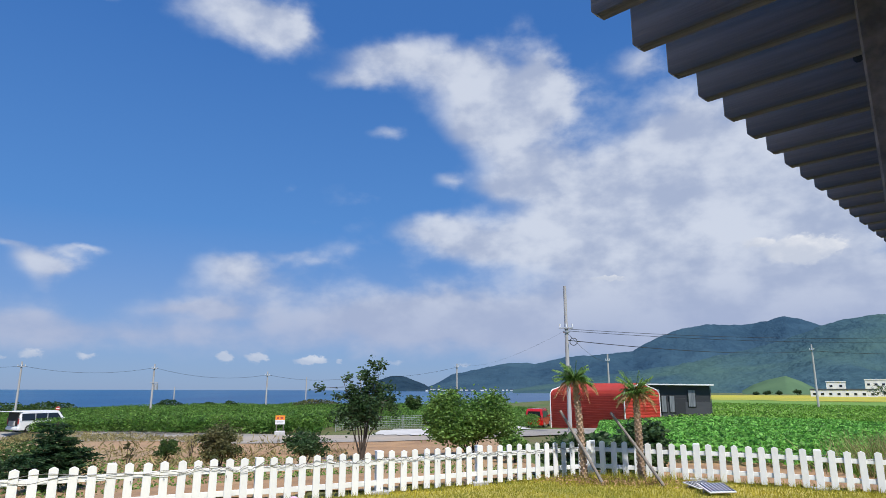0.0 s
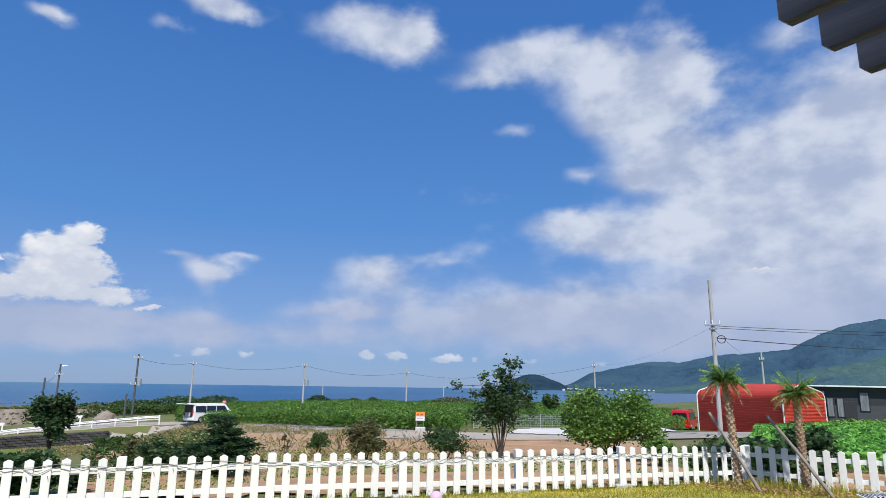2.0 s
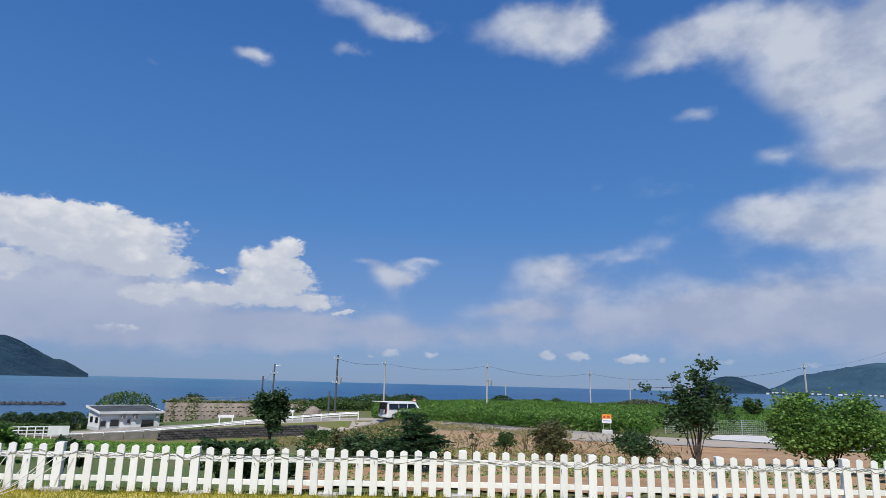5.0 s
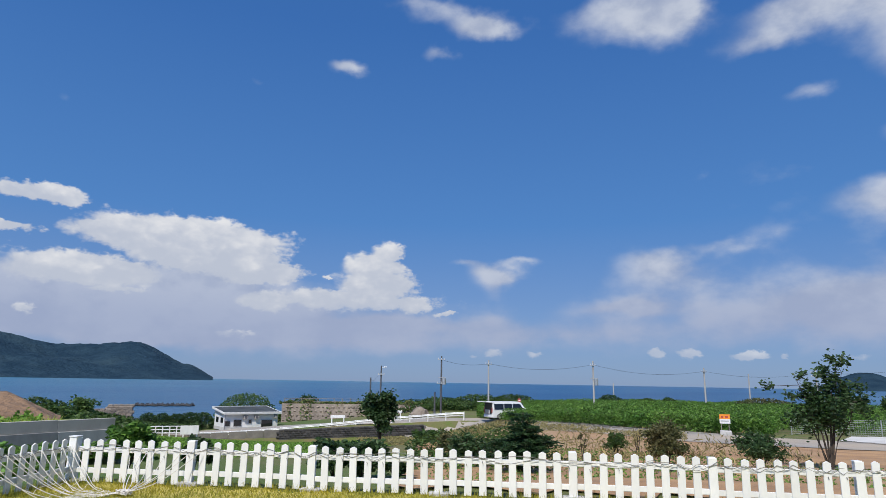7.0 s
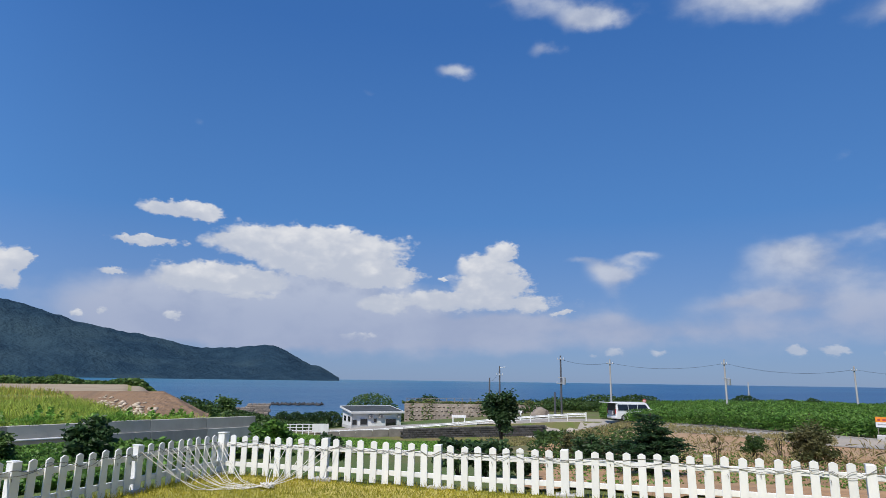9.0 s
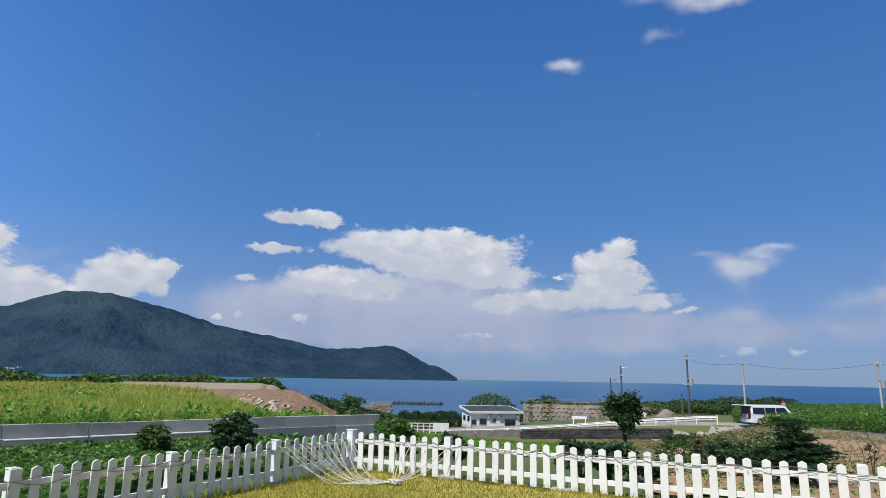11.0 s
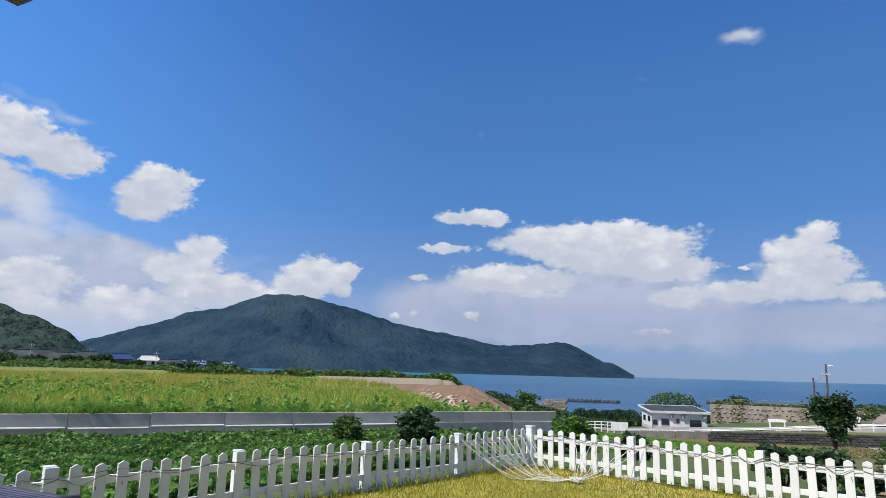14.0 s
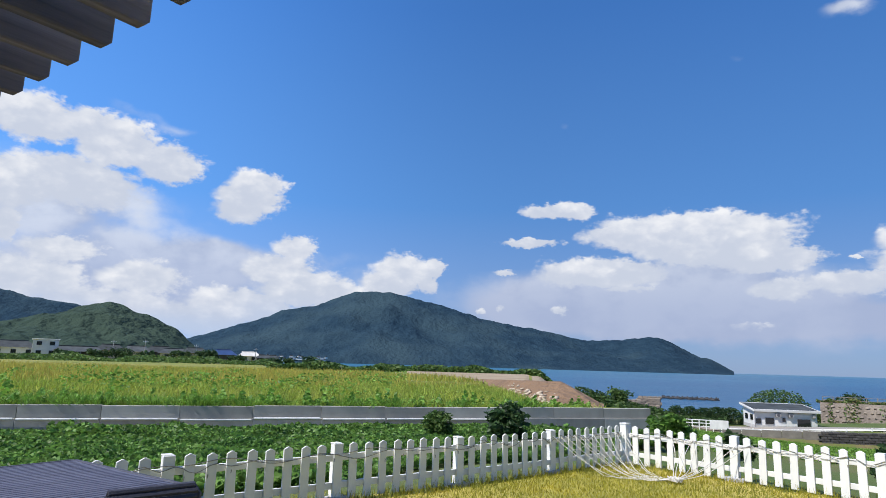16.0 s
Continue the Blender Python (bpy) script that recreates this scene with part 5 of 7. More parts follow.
def slender_tree(az, r, height, width, label):
    """A young tree with several thin limbs that sweep up and outwards."""
    foot = on_ground(az, r)
    plant = thing("young_tree", Matrix.Translation(foot), label, "tree")
    rs = np.random.default_rng(31)
    right = Vector((math.cos(radians(az)), math.sin(radians(az)), 0))
    wood, tips = bmesh.new(), []
    limbs = ((0.30, 1.0, 0.055), (0.12, 0.80, 0.045), (-0.22, 0.72, 0.04), (-0.42, 0.55, 0.03), (0.38, 0.62, 0.03), (-0.08, 0.66, 0.04), (0.22, 0.88, 0.025), (-0.6, 0.80, 0.022))
    for side, top, thick in limbs:
        end = right * side * width + Vector((rs.normal() * 0.15, rs.normal() * 0.15, height * top))
        mid = right * side * width * 0.42 + Vector((0, rs.normal() * 0.1, height * top * 0.45))
        chain = [Vector((rs.normal() * 0.03, rs.normal() * 0.03, -0.05)), mid * 0.5, mid, mid.lerp(end, 0.5) + right * rs.normal() * 0.08, end]
        tube(wood, chain, thick, 6, 0.008)
        for f in np.linspace(0.30, 1.0, 9):
            p = mid.lerp(end, f)
            q = p + right * rs.normal() * 0.22 + Vector((rs.normal() * 0.2, rs.normal() * 0.2, rs.uniform(-0.15, 0.25)))
            tube(wood, [p, q], 0.010, 4, 0.004)
            tips.append((q, 0.09 + 0.15 * (1 - f * 0.6)))
    part("trunk", wood, BARK, plant)
    pts = np.concatenate([np.array(t) + rs.normal(size=(62, 3)) * s * 0.60 for t, s in tips])
    leaves("foliage", pts, 0.115, DARK_LEAF, plant)


slender_tree(6.0, 21.5, 3.1, 1.45, "dark-leaved young tree with several slender upswept limbs")
shrub("leafy_shrub", -3.3, 21.5, 2.8, 2.05, BRIGHT_LEAF, 0.105, 15000, "broad bright green leafy shrub behind the fence", "shrub", stems=11, lumps=77, low=0.05)
shrub("leafy_shrub", -7.2, 20.0, 1.0, 0.75, BRIGHT_LEAF, 0.11, 1100, "small bright green leafy shrub in bare soil", "shrub", stems=6, lumps=24)
shrub("bronze_shrub", 17.7, 18.6, 1.05, 1.3, BRONZE_LEAF, 0.075, 2600, "round bronze-green shrub on thin stems", "shrub", stems=7, lumps=42, low=0.35)
shrub("dark_shrub", 10.8, 19.6, 1.2, 1.1, DARK_LEAF, 0.08, 2400, "dusky purple-green shrub on bare soil", "shrub", stems=7, lumps=42, low=0.22)
shrub("small_shrub", 21.7, 22.5, 0.58, 0.85, SCRUB_LEAF, 0.075, 1300, "small rounded green shrub on bare soil", "shrub", stems=6, lumps=24, low=0.2)
shrub("sapling", 24.4, 20.5, 0.28, 0.85, BRONZE_LEAF, 0.06, 110, "thin half-bare sapling in bare soil", "sapling", stems=2, lumps=6, low=0.2)
shrub("sapling", 19.9, 24.5, 0.5, 1.0, DRY_GRASS, 0.06, 120, "dry twiggy sapling in bare soil", "sapling", stems=6, lumps=12, low=0.3)
shrub("sapling", 18.6, 23.5, 0.3, 0.9, BRONZE_LEAF, 0.06, 90, "thin half-bare sapling in bare soil", "sapling", stems=3, lumps=6, low=0.3)
shrub("ragged_shrub", 34.2, 18.0, 1.0, 0.85, DARK_LEAF, 0.10, 1100, "ragged green shrub with dry stems", "shrub", stems=8, lumps=32, low=0.1)
shrub("ragged_shrub", 35.6, 20.0, 0.9, 0.8, BRONZE_LEAF, 0.10, 600, "ragged dry and green shrub", "shrub", stems=7, lumps=21, low=0.1)
shrub("low_shrub", 37.5, 33.0, 2.2, 0.8, SCRUB_LEAF, 0.16, 2000, "low spreading green shrub on a grassy edge", "shrub", stems=8, lumps=40, low=0.1)
shrub("dark_bush", 41.9, 29.5, 1.15, 2.3, DARK_LEAF, 0.15, 3600, "upright dense dark green bush", "bush", stems=6, lumps=42, low=0.12, top_heavy=0.15, base=-1.15)
shrub("fig_bush", 45.6, 14.6, 1.0, 0.8, DARK_LEAF, 0.13, 1500, "dark broad-leaved bush behind the fence", "bush", stems=6, lumps=30)
shrub("fig_bush", 43.3, 15.2, 1.1, 0.8, DARK_LEAF, 0.13, 1500, "dark broad-leaved bush behind the fence", "bush", stems=6, lumps=30)
shrub("fig_bush", 40.3, 14.6, 0.8, 0.55, DARK_LEAF, 0.12, 700, "small dark bush behind the fence", "bush", stems=5, lumps=18)
shrub("fig_tree", 75.5, 17.2, 1.0, 1.12, DARK_LEAF, 0.17, 1500, "dark broad-leaved fig bush above the vines", "bush", stems=7, lumps=35, base=-0.45)
shrub("olive_bush", 81.2, 17.6, 0.72, 0.72, COAST_LEAF, 0.10, 2200, "grey-green bush beside the retaining wall", "bush", stems=7, lumps=35, base=-0.45)
shrub("fig_tree", 61.8, 17.0, 0.9, 0.98, VINE_LEAF, 0.18, 2200, "green leafy bush outside the fence corner", "bush", stems=7, lumps=35, base=-0.55)
shrub("fig_tree", 70.3, 18.0, 1.2, 0.45, VINE_LEAF, 0.17, 1600, "green leafy bush outside the fence", "bush", stems=7, lumps=35, base=-0.45)
shrub("fig_tree", 56.9, 16.0, 0.62, 0.72, DARK_LEAF, 0.17, 1000, "dark leafy bush outside the fence", "bush", stems=6, lumps=24, base=-0.45)
shrub("shore_tree", 65.6, 48.0, 1.7, 2.3, COAST_LEAF, 0.2, 1300, "small wind-bent green tree near the shore", "tree", stems=4, lumps=20, low=0.3)
shrub("shade_shrub", -15.6, 15.4, 2.1, 1.0, DARK_LEAF, 0.16, 2600, "dark green shrub behind the fence corner", "shrub", stems=9, lumps=54, low=0.05)
shrub("shade_shrub", -12.2, 17.0, 2.0, 0.85, SCRUB_LEAF, 0.11, 2600, "weedy green shrub beside the utility pole", "shrub", stems=9, lumps=45, low=0.05)
shrub("shade_shrub", -17.4, 15.2, 1.1, 1.35, DARK_LEAF, 0.14, 1500, "dark green shrub behind the palm", "shrub", stems=6, lumps=36, low=0.1)
reed_az, reed_r = -35.5 + rng.normal(0, 1.9, 1700), 19.8 + rng.normal(0, 0.7, 1700)
reed_feet = np.array([on_ground(a, q) for a, q in zip(reed_az, reed_r)])
tagged(blades("dry_reeds", reed_feet[:1000], 0.85, 0.035, DRY_GRASS, lean=0.45), "dry straw-coloured reeds in the bean field", "reeds", kind="stuff")
tagged(blades("green_reeds", reed_feet[1000:], 0.75, 0.04, WEED_LEAF, lean=0.45), "green reeds among dry ones in the bean field", "reeds", kind="stuff")

# coastal bushes at the field's far edge and round the shore


def thicket(name, az, r, width, top, mat, label, category, leaf=0.30, seed=0, dense=75, deep=0.6):
    """A closed, wind-clipped bush: leaf clumps crowd a lumpy dome over many short stems."""
    foot = on_ground(az, r)
    height = top - foot.z
    plant = thing(name, Matrix.Translation(foot) @ pose(0, 0, 0, 0, 0, az), label, category)
    rs = np.random.default_rng(300 + seed)
    n = int(dense * (width + 1) * (height + 1))
    a = rs.uniform(0, 2 * np.pi, n)
    up = rs.uniform(0, 1, n)
    ring = np.sqrt(1 - up ** 2.4)
    lump = np.array([1 + 0.16 * noise.fractal((3 * math.cos(q) + seed, 3 * math.sin(q), 4 * u), 1.0, 2.0, 3) for q, u in zip(a, up)])
    depth = 1 - 0.22 * rs.uniform(0, 1, n) ** 2
    x, y, z = np.cos(a) * ring * width / 2 * lump * depth, np.sin(a) * ring * width / 2 * deep * lump * depth, up * height * (0.4 + 0.6 * lump) * depth
    wood = bmesh.new()
    for i in range(9):
        b = i * 0.7 + rs.uniform(0, 0.3)
        k = rs.uniform(0.2, 0.7)
        tip = Vector((math.cos(b) * width * 0.5 * k, math.sin(b) * width * 0.5 * deep * k, height * 0.8 * math.sqrt(1 - k * k)))
        tube(wood, [(tip.x * 0.3, tip.y * 0.3, -0.1), tip * 0.6, tip], 0.07, 5, 0.02)
    part("stems", wood, BARK, plant)
    leaves("foliage", np.column_stack([x, y, np.maximum(z, 0.05)]), leaf, mat, plant)


for number, (b_az, b_r, b_w, b_top, b_mat, b_text) in enumerate((
        (22.0, 108, 4.4, 0.0, DARK_LEAF, "dark wind-shaped pine bush at the field's edge"),
        (19.0, 108, 3.6, -0.45, SCRUB_LEAF, "round green bush at the field's edge"),
        (17.3, 108, 3.0, -0.25, SCRUB_LEAF, "uneven green bush at the field's edge"),
        (15.6, 108, 5.0, -0.75, SCRUB_LEAF, "low green bush at the field's edge"),
        (10.2, 106, 9.0, 0.0, BRONZE_LEAF, "broad brownish-green thicket at the field's edge"),
        (30.2, 98, 7.5, -0.1, SCRUB_LEAF, "broad green coastal thicket"),
        (33.4, 99, 9.5, -0.25, SCRUB_LEAF, "broad green coastal thicket"),
        (36.6, 100, 8.5, -0.75, SCRUB_LEAF, "low broad green coastal thicket"),
        (39.4, 101, 7.5, -1.2, SCRUB_LEAF, "low broad green coastal thicket"),
        (53.3, 97, 8.4, -0.55, COAST_LEAF, "domed green coastal thicket above the sea"),
        (48.3, 97, 5.2, -0.65, DARK_LEAF, "domed dark coastal thicket above the sea"),
)):
    thicket("coastal_bush", b_az, b_r, b_w, b_top, b_mat, b_text, "bush", seed=number)
shrub("coastal_bush", 1.7, 80, 1.6, 3.0, SCRUB_LEAF, 0.3, 1100, "slim green bush among the weeds", "bush", stems=6, lumps=36, low=0.05)
shrub("coastal_bush", 4.3, 90, 3.0, 2.2, SCRUB_LEAF, 0.3, 1500, "round green bush among the weeds", "bush", stems=8, lumps=48, low=0.05)
for number, (b_az, b_r, b_w, b_top) in enumerate(((68.6, 62, 3.6, -0.15), (67.2, 60, 3.6, -0.45), (66.0, 56, 3.2, -0.6), (64.8, 55, 3.2, -0.95), (63.6, 55, 3.2, -1.15), (62.4, 56, 3.0, -1.45), (67.6, 40, 2.4, 0.0), (66.4, 36, 2.6, -0.05), (65.0, 34, 2.6, -0.12), (63.4, 33, 2.6, -0.2))):
    thicket("slope_bush", b_az, b_r, b_w, b_top, SCRUB_LEAF, "low green scrub bush on the slope to the shore", "bush", 0.22, 60 + number, 130, 0.8)
for number in range(5):
    thicket("hedge_bush", 56.6 + number * 1.05, 84 - number * 0.4, 2.6, -2.55 + 0.1 * math.sin(number * 2.1), DARK_LEAF, "dense dark hedge bush near the shore", "hedge", 0.2, 40 + number, 190, 0.8)


def conifer(az, r, height, width, label):
    foot = on_ground(az, r)
    plant = thing("conifer", Matrix.Translation(foot), label, "tree")
    rs = np.random.default_rng(5)
    wood, pts = bmesh.new(), []
    right = Vector((math.cos(radians(az)), math.sin(radians(az)), 0))
    for lean, top in ((0.04, 1.0), (0.30, 0.62), (-0.30, 0.55), (0.10, 0.80)):
        end = right * lean * width + Vector((0, 0, height * top))
        tube(wood, [(0, 0, -0.05), end * 0.4, end], 0.05, 6, 0.01)
        for i in range(26):
            f = 0.10 + 0.9 * i / 26
            a = i * 2.4 + lean * 9
            reach = width * 0.36 * (1 - 0.72 * f) * rs.uniform(0.55, 1.6)
            p = end * f
            q = p + Vector((math.cos(a) * reach, math.sin(a) * reach, 0.14 * height * (0.5 - f) + 0.05))
            tip = q + (q - p) * 0.25 + Vector((0, 0, 0.05))
            tube(wood, [p, q, tip], 0.012, 4, 0.003)
            for g in np.linspace(0.25, 1.1, 9):
                c = p.lerp(tip, g)
                pts.append(np.array(c) + rs.normal(size=(9, 3)) * np.array([0.075, 0.075, 0.025]) * (1.3 - 0.5 * g))
    part("trunk", wood, BARK, plant)
    pts = np.concatenate(pts)
    pts[:, 2] = np.maximum(pts[:, 2], 0.03)
    leaves("foliage", pts, 0.115, CONIFER_LEAF, plant, flat=0.25, aspect=0.26)


conifer(29.6, 16.6, 1.48, 1.75, "dark green conifer with layered feathery boughs")


def palm(az, r, height, lean, seed, label):
    foot = on_ground(az, r)
    foot.z = 0.0
    plant = thing("palm", Matrix.Translation(foot), label, "palm")
    rs = np.random.default_rng(seed)
    right = Vector((math.cos(radians(az)), math.sin(radians(az)), 0))
    axis = [right * lean * f ** 1.5 * -1 + Vector((0, 0, height * f)) for f in np.linspace(0, 1, 14)]
    trunk = part("trunk", tube(bmesh.new(), axis, 0.052, 9, 0.038), PALM_BARK, plant)
    scale_bm = bmesh.new()
    box(scale_bm, 0.036, 0.016, 0.05, bevel=0.004)
    first = None
    for i in range(150):
        f = 0.02 + 0.93 * i / 150
        a = i * 2.399
        k = f * 13
        c = axis[int(k)].lerp(axis[min(13, int(k) + 1)], k - int(k))
        rad = 0.050 - 0.014 * f
        m = Matrix.Translation(c + Vector((math.cos(a) * rad, math.sin(a) * rad, 0))) @ pose(0, 0, 0, 0, 0, math.degrees(a) + 90) @ pose(0, 0, 0, 28, 0, 0)
        if first is None:
            ob = first = part("bark_scale", scale_bm, PALM_BARK, trunk)
        else:
            ob = first.copy()
            scene.collection.objects.link(ob)
        ob.matrix_basis = m
    top = axis[-1]

    def frond(name, a, rise, length, droop, mat):
        d = Vector((math.cos(a), math.sin(a), 0))
        line = [top + d * length * f + Vector((0, 0, rise * f - droop * f * f)) for f in np.linspace(0, 1, 9)]
        bm = bmesh.new()
        tube(bm, line, 0.006, 4, 0.002)
        side = Vector((-d.y, d.x, 0))
        for i in range(46):
            f = 0.18 + 0.8 * i / 46
            k = f * 8
            p = line[int(k)].lerp(line[min(8, int(k) + 1)], k - int(k))
            for s in (-1, 1):
                ln = length * 0.42 * (1.05 - 0.7 * f) * rs.uniform(0.8, 1.1)
                q = p + side * s * ln * 0.75 + d * ln * 0.55 + Vector((0, 0, -0.28 * ln + rs.normal() * 0.02))
                w = d * 0.0065
                bm.faces.new((bm.verts.new(p - w), bm.verts.new(p + w), bm.verts.new(q)))
        part(name, bm, mat, plant, "" if mat is PALM_LEAF else "dry straw-coloured hanging frond")

    for i in range(58):
        frond("frond", i * 2.4, rs.uniform(0.02, 0.56), rs.uniform(0.15, 0.42), rs.uniform(0.10, 0.28), PALM_LEAF)
    for i in range(17):
        frond("dry_frond", i * 2.4 + 1, 0.10, rs.uniform(0.22, 0.44), rs.uniform(0.24, 0.52), PALM_DRY)
    return foot


def stake(name, az, r, reach, height, toward, label):
    foot = on_ground(az, r)
    foot.z = -0.02
    right = Vector((math.cos(radians(az)), math.sin(radians(az)), 0))
    s = thing(name, Matrix.Translation(foot), label, "stake")
    end = right * reach + polar(az, toward) + Vector((0, 0, height))
    part("log", tube(bmesh.new(), [(0, 0, 0), end * 0.5 + Vector((0.01, 0, 0.01)), end], 0.031, 8, 0.026), GREY_WOOD, s)


palm(-13.0, 12.1, 1.78, 0.10, 3, "small palm with diamond-scaled trunk and drooping dry fronds")
palm(-17.6, 12.3, 1.55, 0.02, 4, "small palm with diamond-scaled trunk and drooping dry fronds")
def palm_litter():
    xy = np.concatenate([np.array(polar(a, 12.15).xy) + rng.normal(size=(500, 2)) * np.array([0.45, 0.22]) for a in (-12.8, -15.2, -17.6)])
    z = np.abs(rng.normal(size=len(xy))) * 0.05
    tagged(leaves("palm_litter", np.column_stack([xy, z]), 0.07, PALM_DRY, flat=0.3, aspect=0.3), "dry brown litter and tufts round the palm feet", "leaf litter", kind="stuff")
    tagged(blades("palm_tufts", np.column_stack([xy[::2] + 0.1, np.zeros(len(xy[::2]))]), 0.20, 0.014, GRASS), "longer grass tufts round the palm feet", "grass", kind="stuff")


palm_litter()
stake("support_stake", -14.6, 11.9, -0.72, 1.25, 0.25, "weathered grey log propping a palm")
stake("support_stake", -19.4, 12.0, -0.86, 1.22, 0.3, "weathered grey log propping a palm")

# ---- utility poles and wires ----


def pole(name, az, r, top_el, thick, mat, label, arms=(), extra="", base_drop=0.2):
    foot = on_ground(az, r)
    top = EYE + r * math.tan(radians(top_el)) - foot.z
    p = thing(name, Matrix.Translation(foot) @ pose(0, 0, 0, 0, 0, az), label, "utility pole")
    part("shaft", tube(bmesh.new(), [(0, 0, -base_drop), (0, 0, top * 0.5), (0, 0, top)], thick * 0.48, 10, thick * 0.34), mat, p)
    for drop, width in arms:
        arm = part("crossarm", boxed(width, 0.09, 0.09, Matrix.Translation((0, -thick * 0.6, top - drop)), 0.01), GREY_METAL, p)
        for k in range(3):
            bm = tube(bmesh.new(), [(0, 0, 0), (0, 0, 0.07), (0, 0, 0.13), (0, 0, 0.17)], 0.035, 8, 0.05)
            ins = part("insulator", bm, SIGN_WHITE, arm)
            ins.location = ((k - 1) * width * 0.44, -thick * 0.6, top - drop + 0.09)
    if extra == "transformer":
        part("transformer", tube(bmesh.new(), [(0.35, -0.1, top * 0.52), (0.35, -0.1, top * 0.52 + 0.75)], 0.24, 12), GREY_METAL, p)
        part("bracket", boxed(0.9, 0.08, 0.08, Matrix.Translation((0.1, -0.1, top * 0.52 + 0.8))), GREY_METAL, p)
    if extra == "coil":
        ring = [(0.36 + 0.19 * math.cos(a), -0.2, top - 3.05 + 0.19 * math.sin(a)) for a in np.linspace(0, 2 * math.pi, 20)]
        part("cable_coil", tube(bmesh.new(), ring, 0.022, 6), CABLE, p)
        part("band", tube(bmesh.new(), [(0, 0, top - 2.55), (0, 0, top - 2.45)], thick * 0.7, 10), GREY_METAL, p)
        part("lower_band", tube(bmesh.new(), [(0, 0, top - 4.4), (0, 0, top - 4.3)], thick * 0.75, 10), GREY_METAL, p)
    if extra == "braced":
        part("brace", tube(bmesh.new(), [(0.05, 0, top * 0.35), (0.9, 0, -0.1)], 0.06, 6), mat, p)
    if extra == "lamp":
        part("lamp_arm", tube(bmesh.new(), [(0, 0, top - 0.25), (0.5, 0, top - 0.15)], 0.03, 6), GREY_METAL, p)
        part("lamp_head", boxed(0.35, 0.16, 0.10, Matrix.Translation((0.6, 0, top - 0.22)), 0.02), SIGN_WHITE, p)
    return foot + Vector((0, 0, top))


def wire(a, b, sag, thick=0.018):
    pts = [Vector(a).lerp(Vector(b), f) - Vector((0, 0, 4 * sag * f * (1 - f))) for f in np.linspace(0, 1, 18)]
    w = part("overhead_wire", tube(bmesh.new(), pts, thick, 4), CABLE)
    return tagged(w, "thin dark overhead cable strung between utility poles", "cable")


tall = pole("utility_pole", -11.9, 35, 9.05, 0.25, POLE_CONCRETE, "tall grey concrete utility pole beside the garden corner", ((2.35, 0.75),), "coil")
west = pole("utility_pole", 42.0, 90, 1.3, 0.28, DARK_POLE, "grey utility pole with a street lamp by the shore", ((1.3, 0.9),), "lamp")
stub = pole("utility_pole", 42.9, 92, 0.25, 0.30, DARK_POLE, "short dark utility pole by the shore")
trafo = pole("utility_pole", 36.65, 80, 2.25, 0.28, DARK_POLE, "utility pole carrying a grey transformer", ((0.5, 0.9), (3.4, 1.1)), "transformer")
stub_2 = pole("utility_pole", 37.2, 79, -0.9, 0.28, DARK_POLE, "short dark timber pole beside the transformer pole")
mid_1 = pole("utility_pole", 32.45, 86, 1.95, 0.28, POLE_CONCRETE, "slim grey utility pole behind the field", ((0.6, 0.8),))
mid_2 = pole("utility_pole", 23.35, 84, 1.97, 0.28, POLE_CONCRETE, "slim grey utility pole among tall weeds", ((0.6, 0.6),), "transformer")
mid_3 = pole("utility_pole", 14.4, 96, 1.47, 0.28, POLE_CONCRETE, "slim pale utility pole among tall weeds", ((0.6, 0.6),))
far_1 = pole("utility_pole", 11.1, 112, 1.0, 0.26, POLE_CONCRETE, "distant slim utility pole above the sea")
far_2 = pole("utility_pole", 21.7, 112, 0.15, 0.24, POLE_CONCRETE, "short distant pole above the scrub")
north = pole("utility_pole", -2.1, 92, 2.25, 0.30, POLE_CONCRETE, "slim grey utility pole at the field's edge", ((0.5, 0.6),))
north_2 = pole("utility_pole", 6.4, 100, 1.4, 0.26, POLE_CONCRETE, "distant slim utility pole behind the young tree", ((0.5, 1.2), (1.0, 1.2)))
shed_pole = pole("utility_pole", -15.3, 78, 3.05, 0.28, POLE_CONCRETE, "slim grey utility pole behind the red garage", ((0.8, 0.5),))
east = pole("utility_pole", -30.9, 88, 3.52, 0.30, POLE_CONCRETE, "grey utility pole in the rice fields", ((0.7, 0.5),))
pole("utility_pole", 108.0, 168, 1.12, 0.22, POLE_CONCRETE, "slim utility pole between the village houses", ((0.5, 1.1),))
pole("utility_pole", 105.7, 168, 1.22, 0.22, POLE_CONCRETE, "slim utility pole between the village houses", ((0.5, 1.1),))
pole("utility_pole", 101.8, 168, 1.00, 0.22, POLE_CONCRETE, "slim utility pole between the village houses", ((0.5, 1.1),))
pole("utility_pole", 97.0, 168, 0.89, 0.22, POLE_CONCRETE, "slim utility pole between the village houses", ((0.5, 1.1),))
for a, b, sag in ((trafo, mid_1, 0.4), (mid_1, mid_2, 0.7), (mid_2, mid_3, 0.8), (mid_3, north_2, 0.7), (north_2, north, 0.6), (west, stub, 0.5)):
    wire(a - Vector((0, 0, 0.45)), b - Vector((0, 0, 0.45)), sag, 0.014)
wire(tall - Vector((0, 0, 2.35)), polar(-40, 60, 5.6), 0.35, 0.012)
wire(tall - Vector((0, 0, 2.45)), polar(-40, 60, 5.25), 0.35, 0.012)
wire(tall - Vector((0, 0, 2.95)), east - Vector((0, 0, 0.75)), 0.45, 0.020)
wire(east - Vector((0, 0, 0.75)), polar(-44, 88, 5.9), 0.5, 0.022)
wire(tall - Vector((0, 0, 2.5)), shed_pole - Vector((0, 0, 0.8)), 0.5, 0.012)
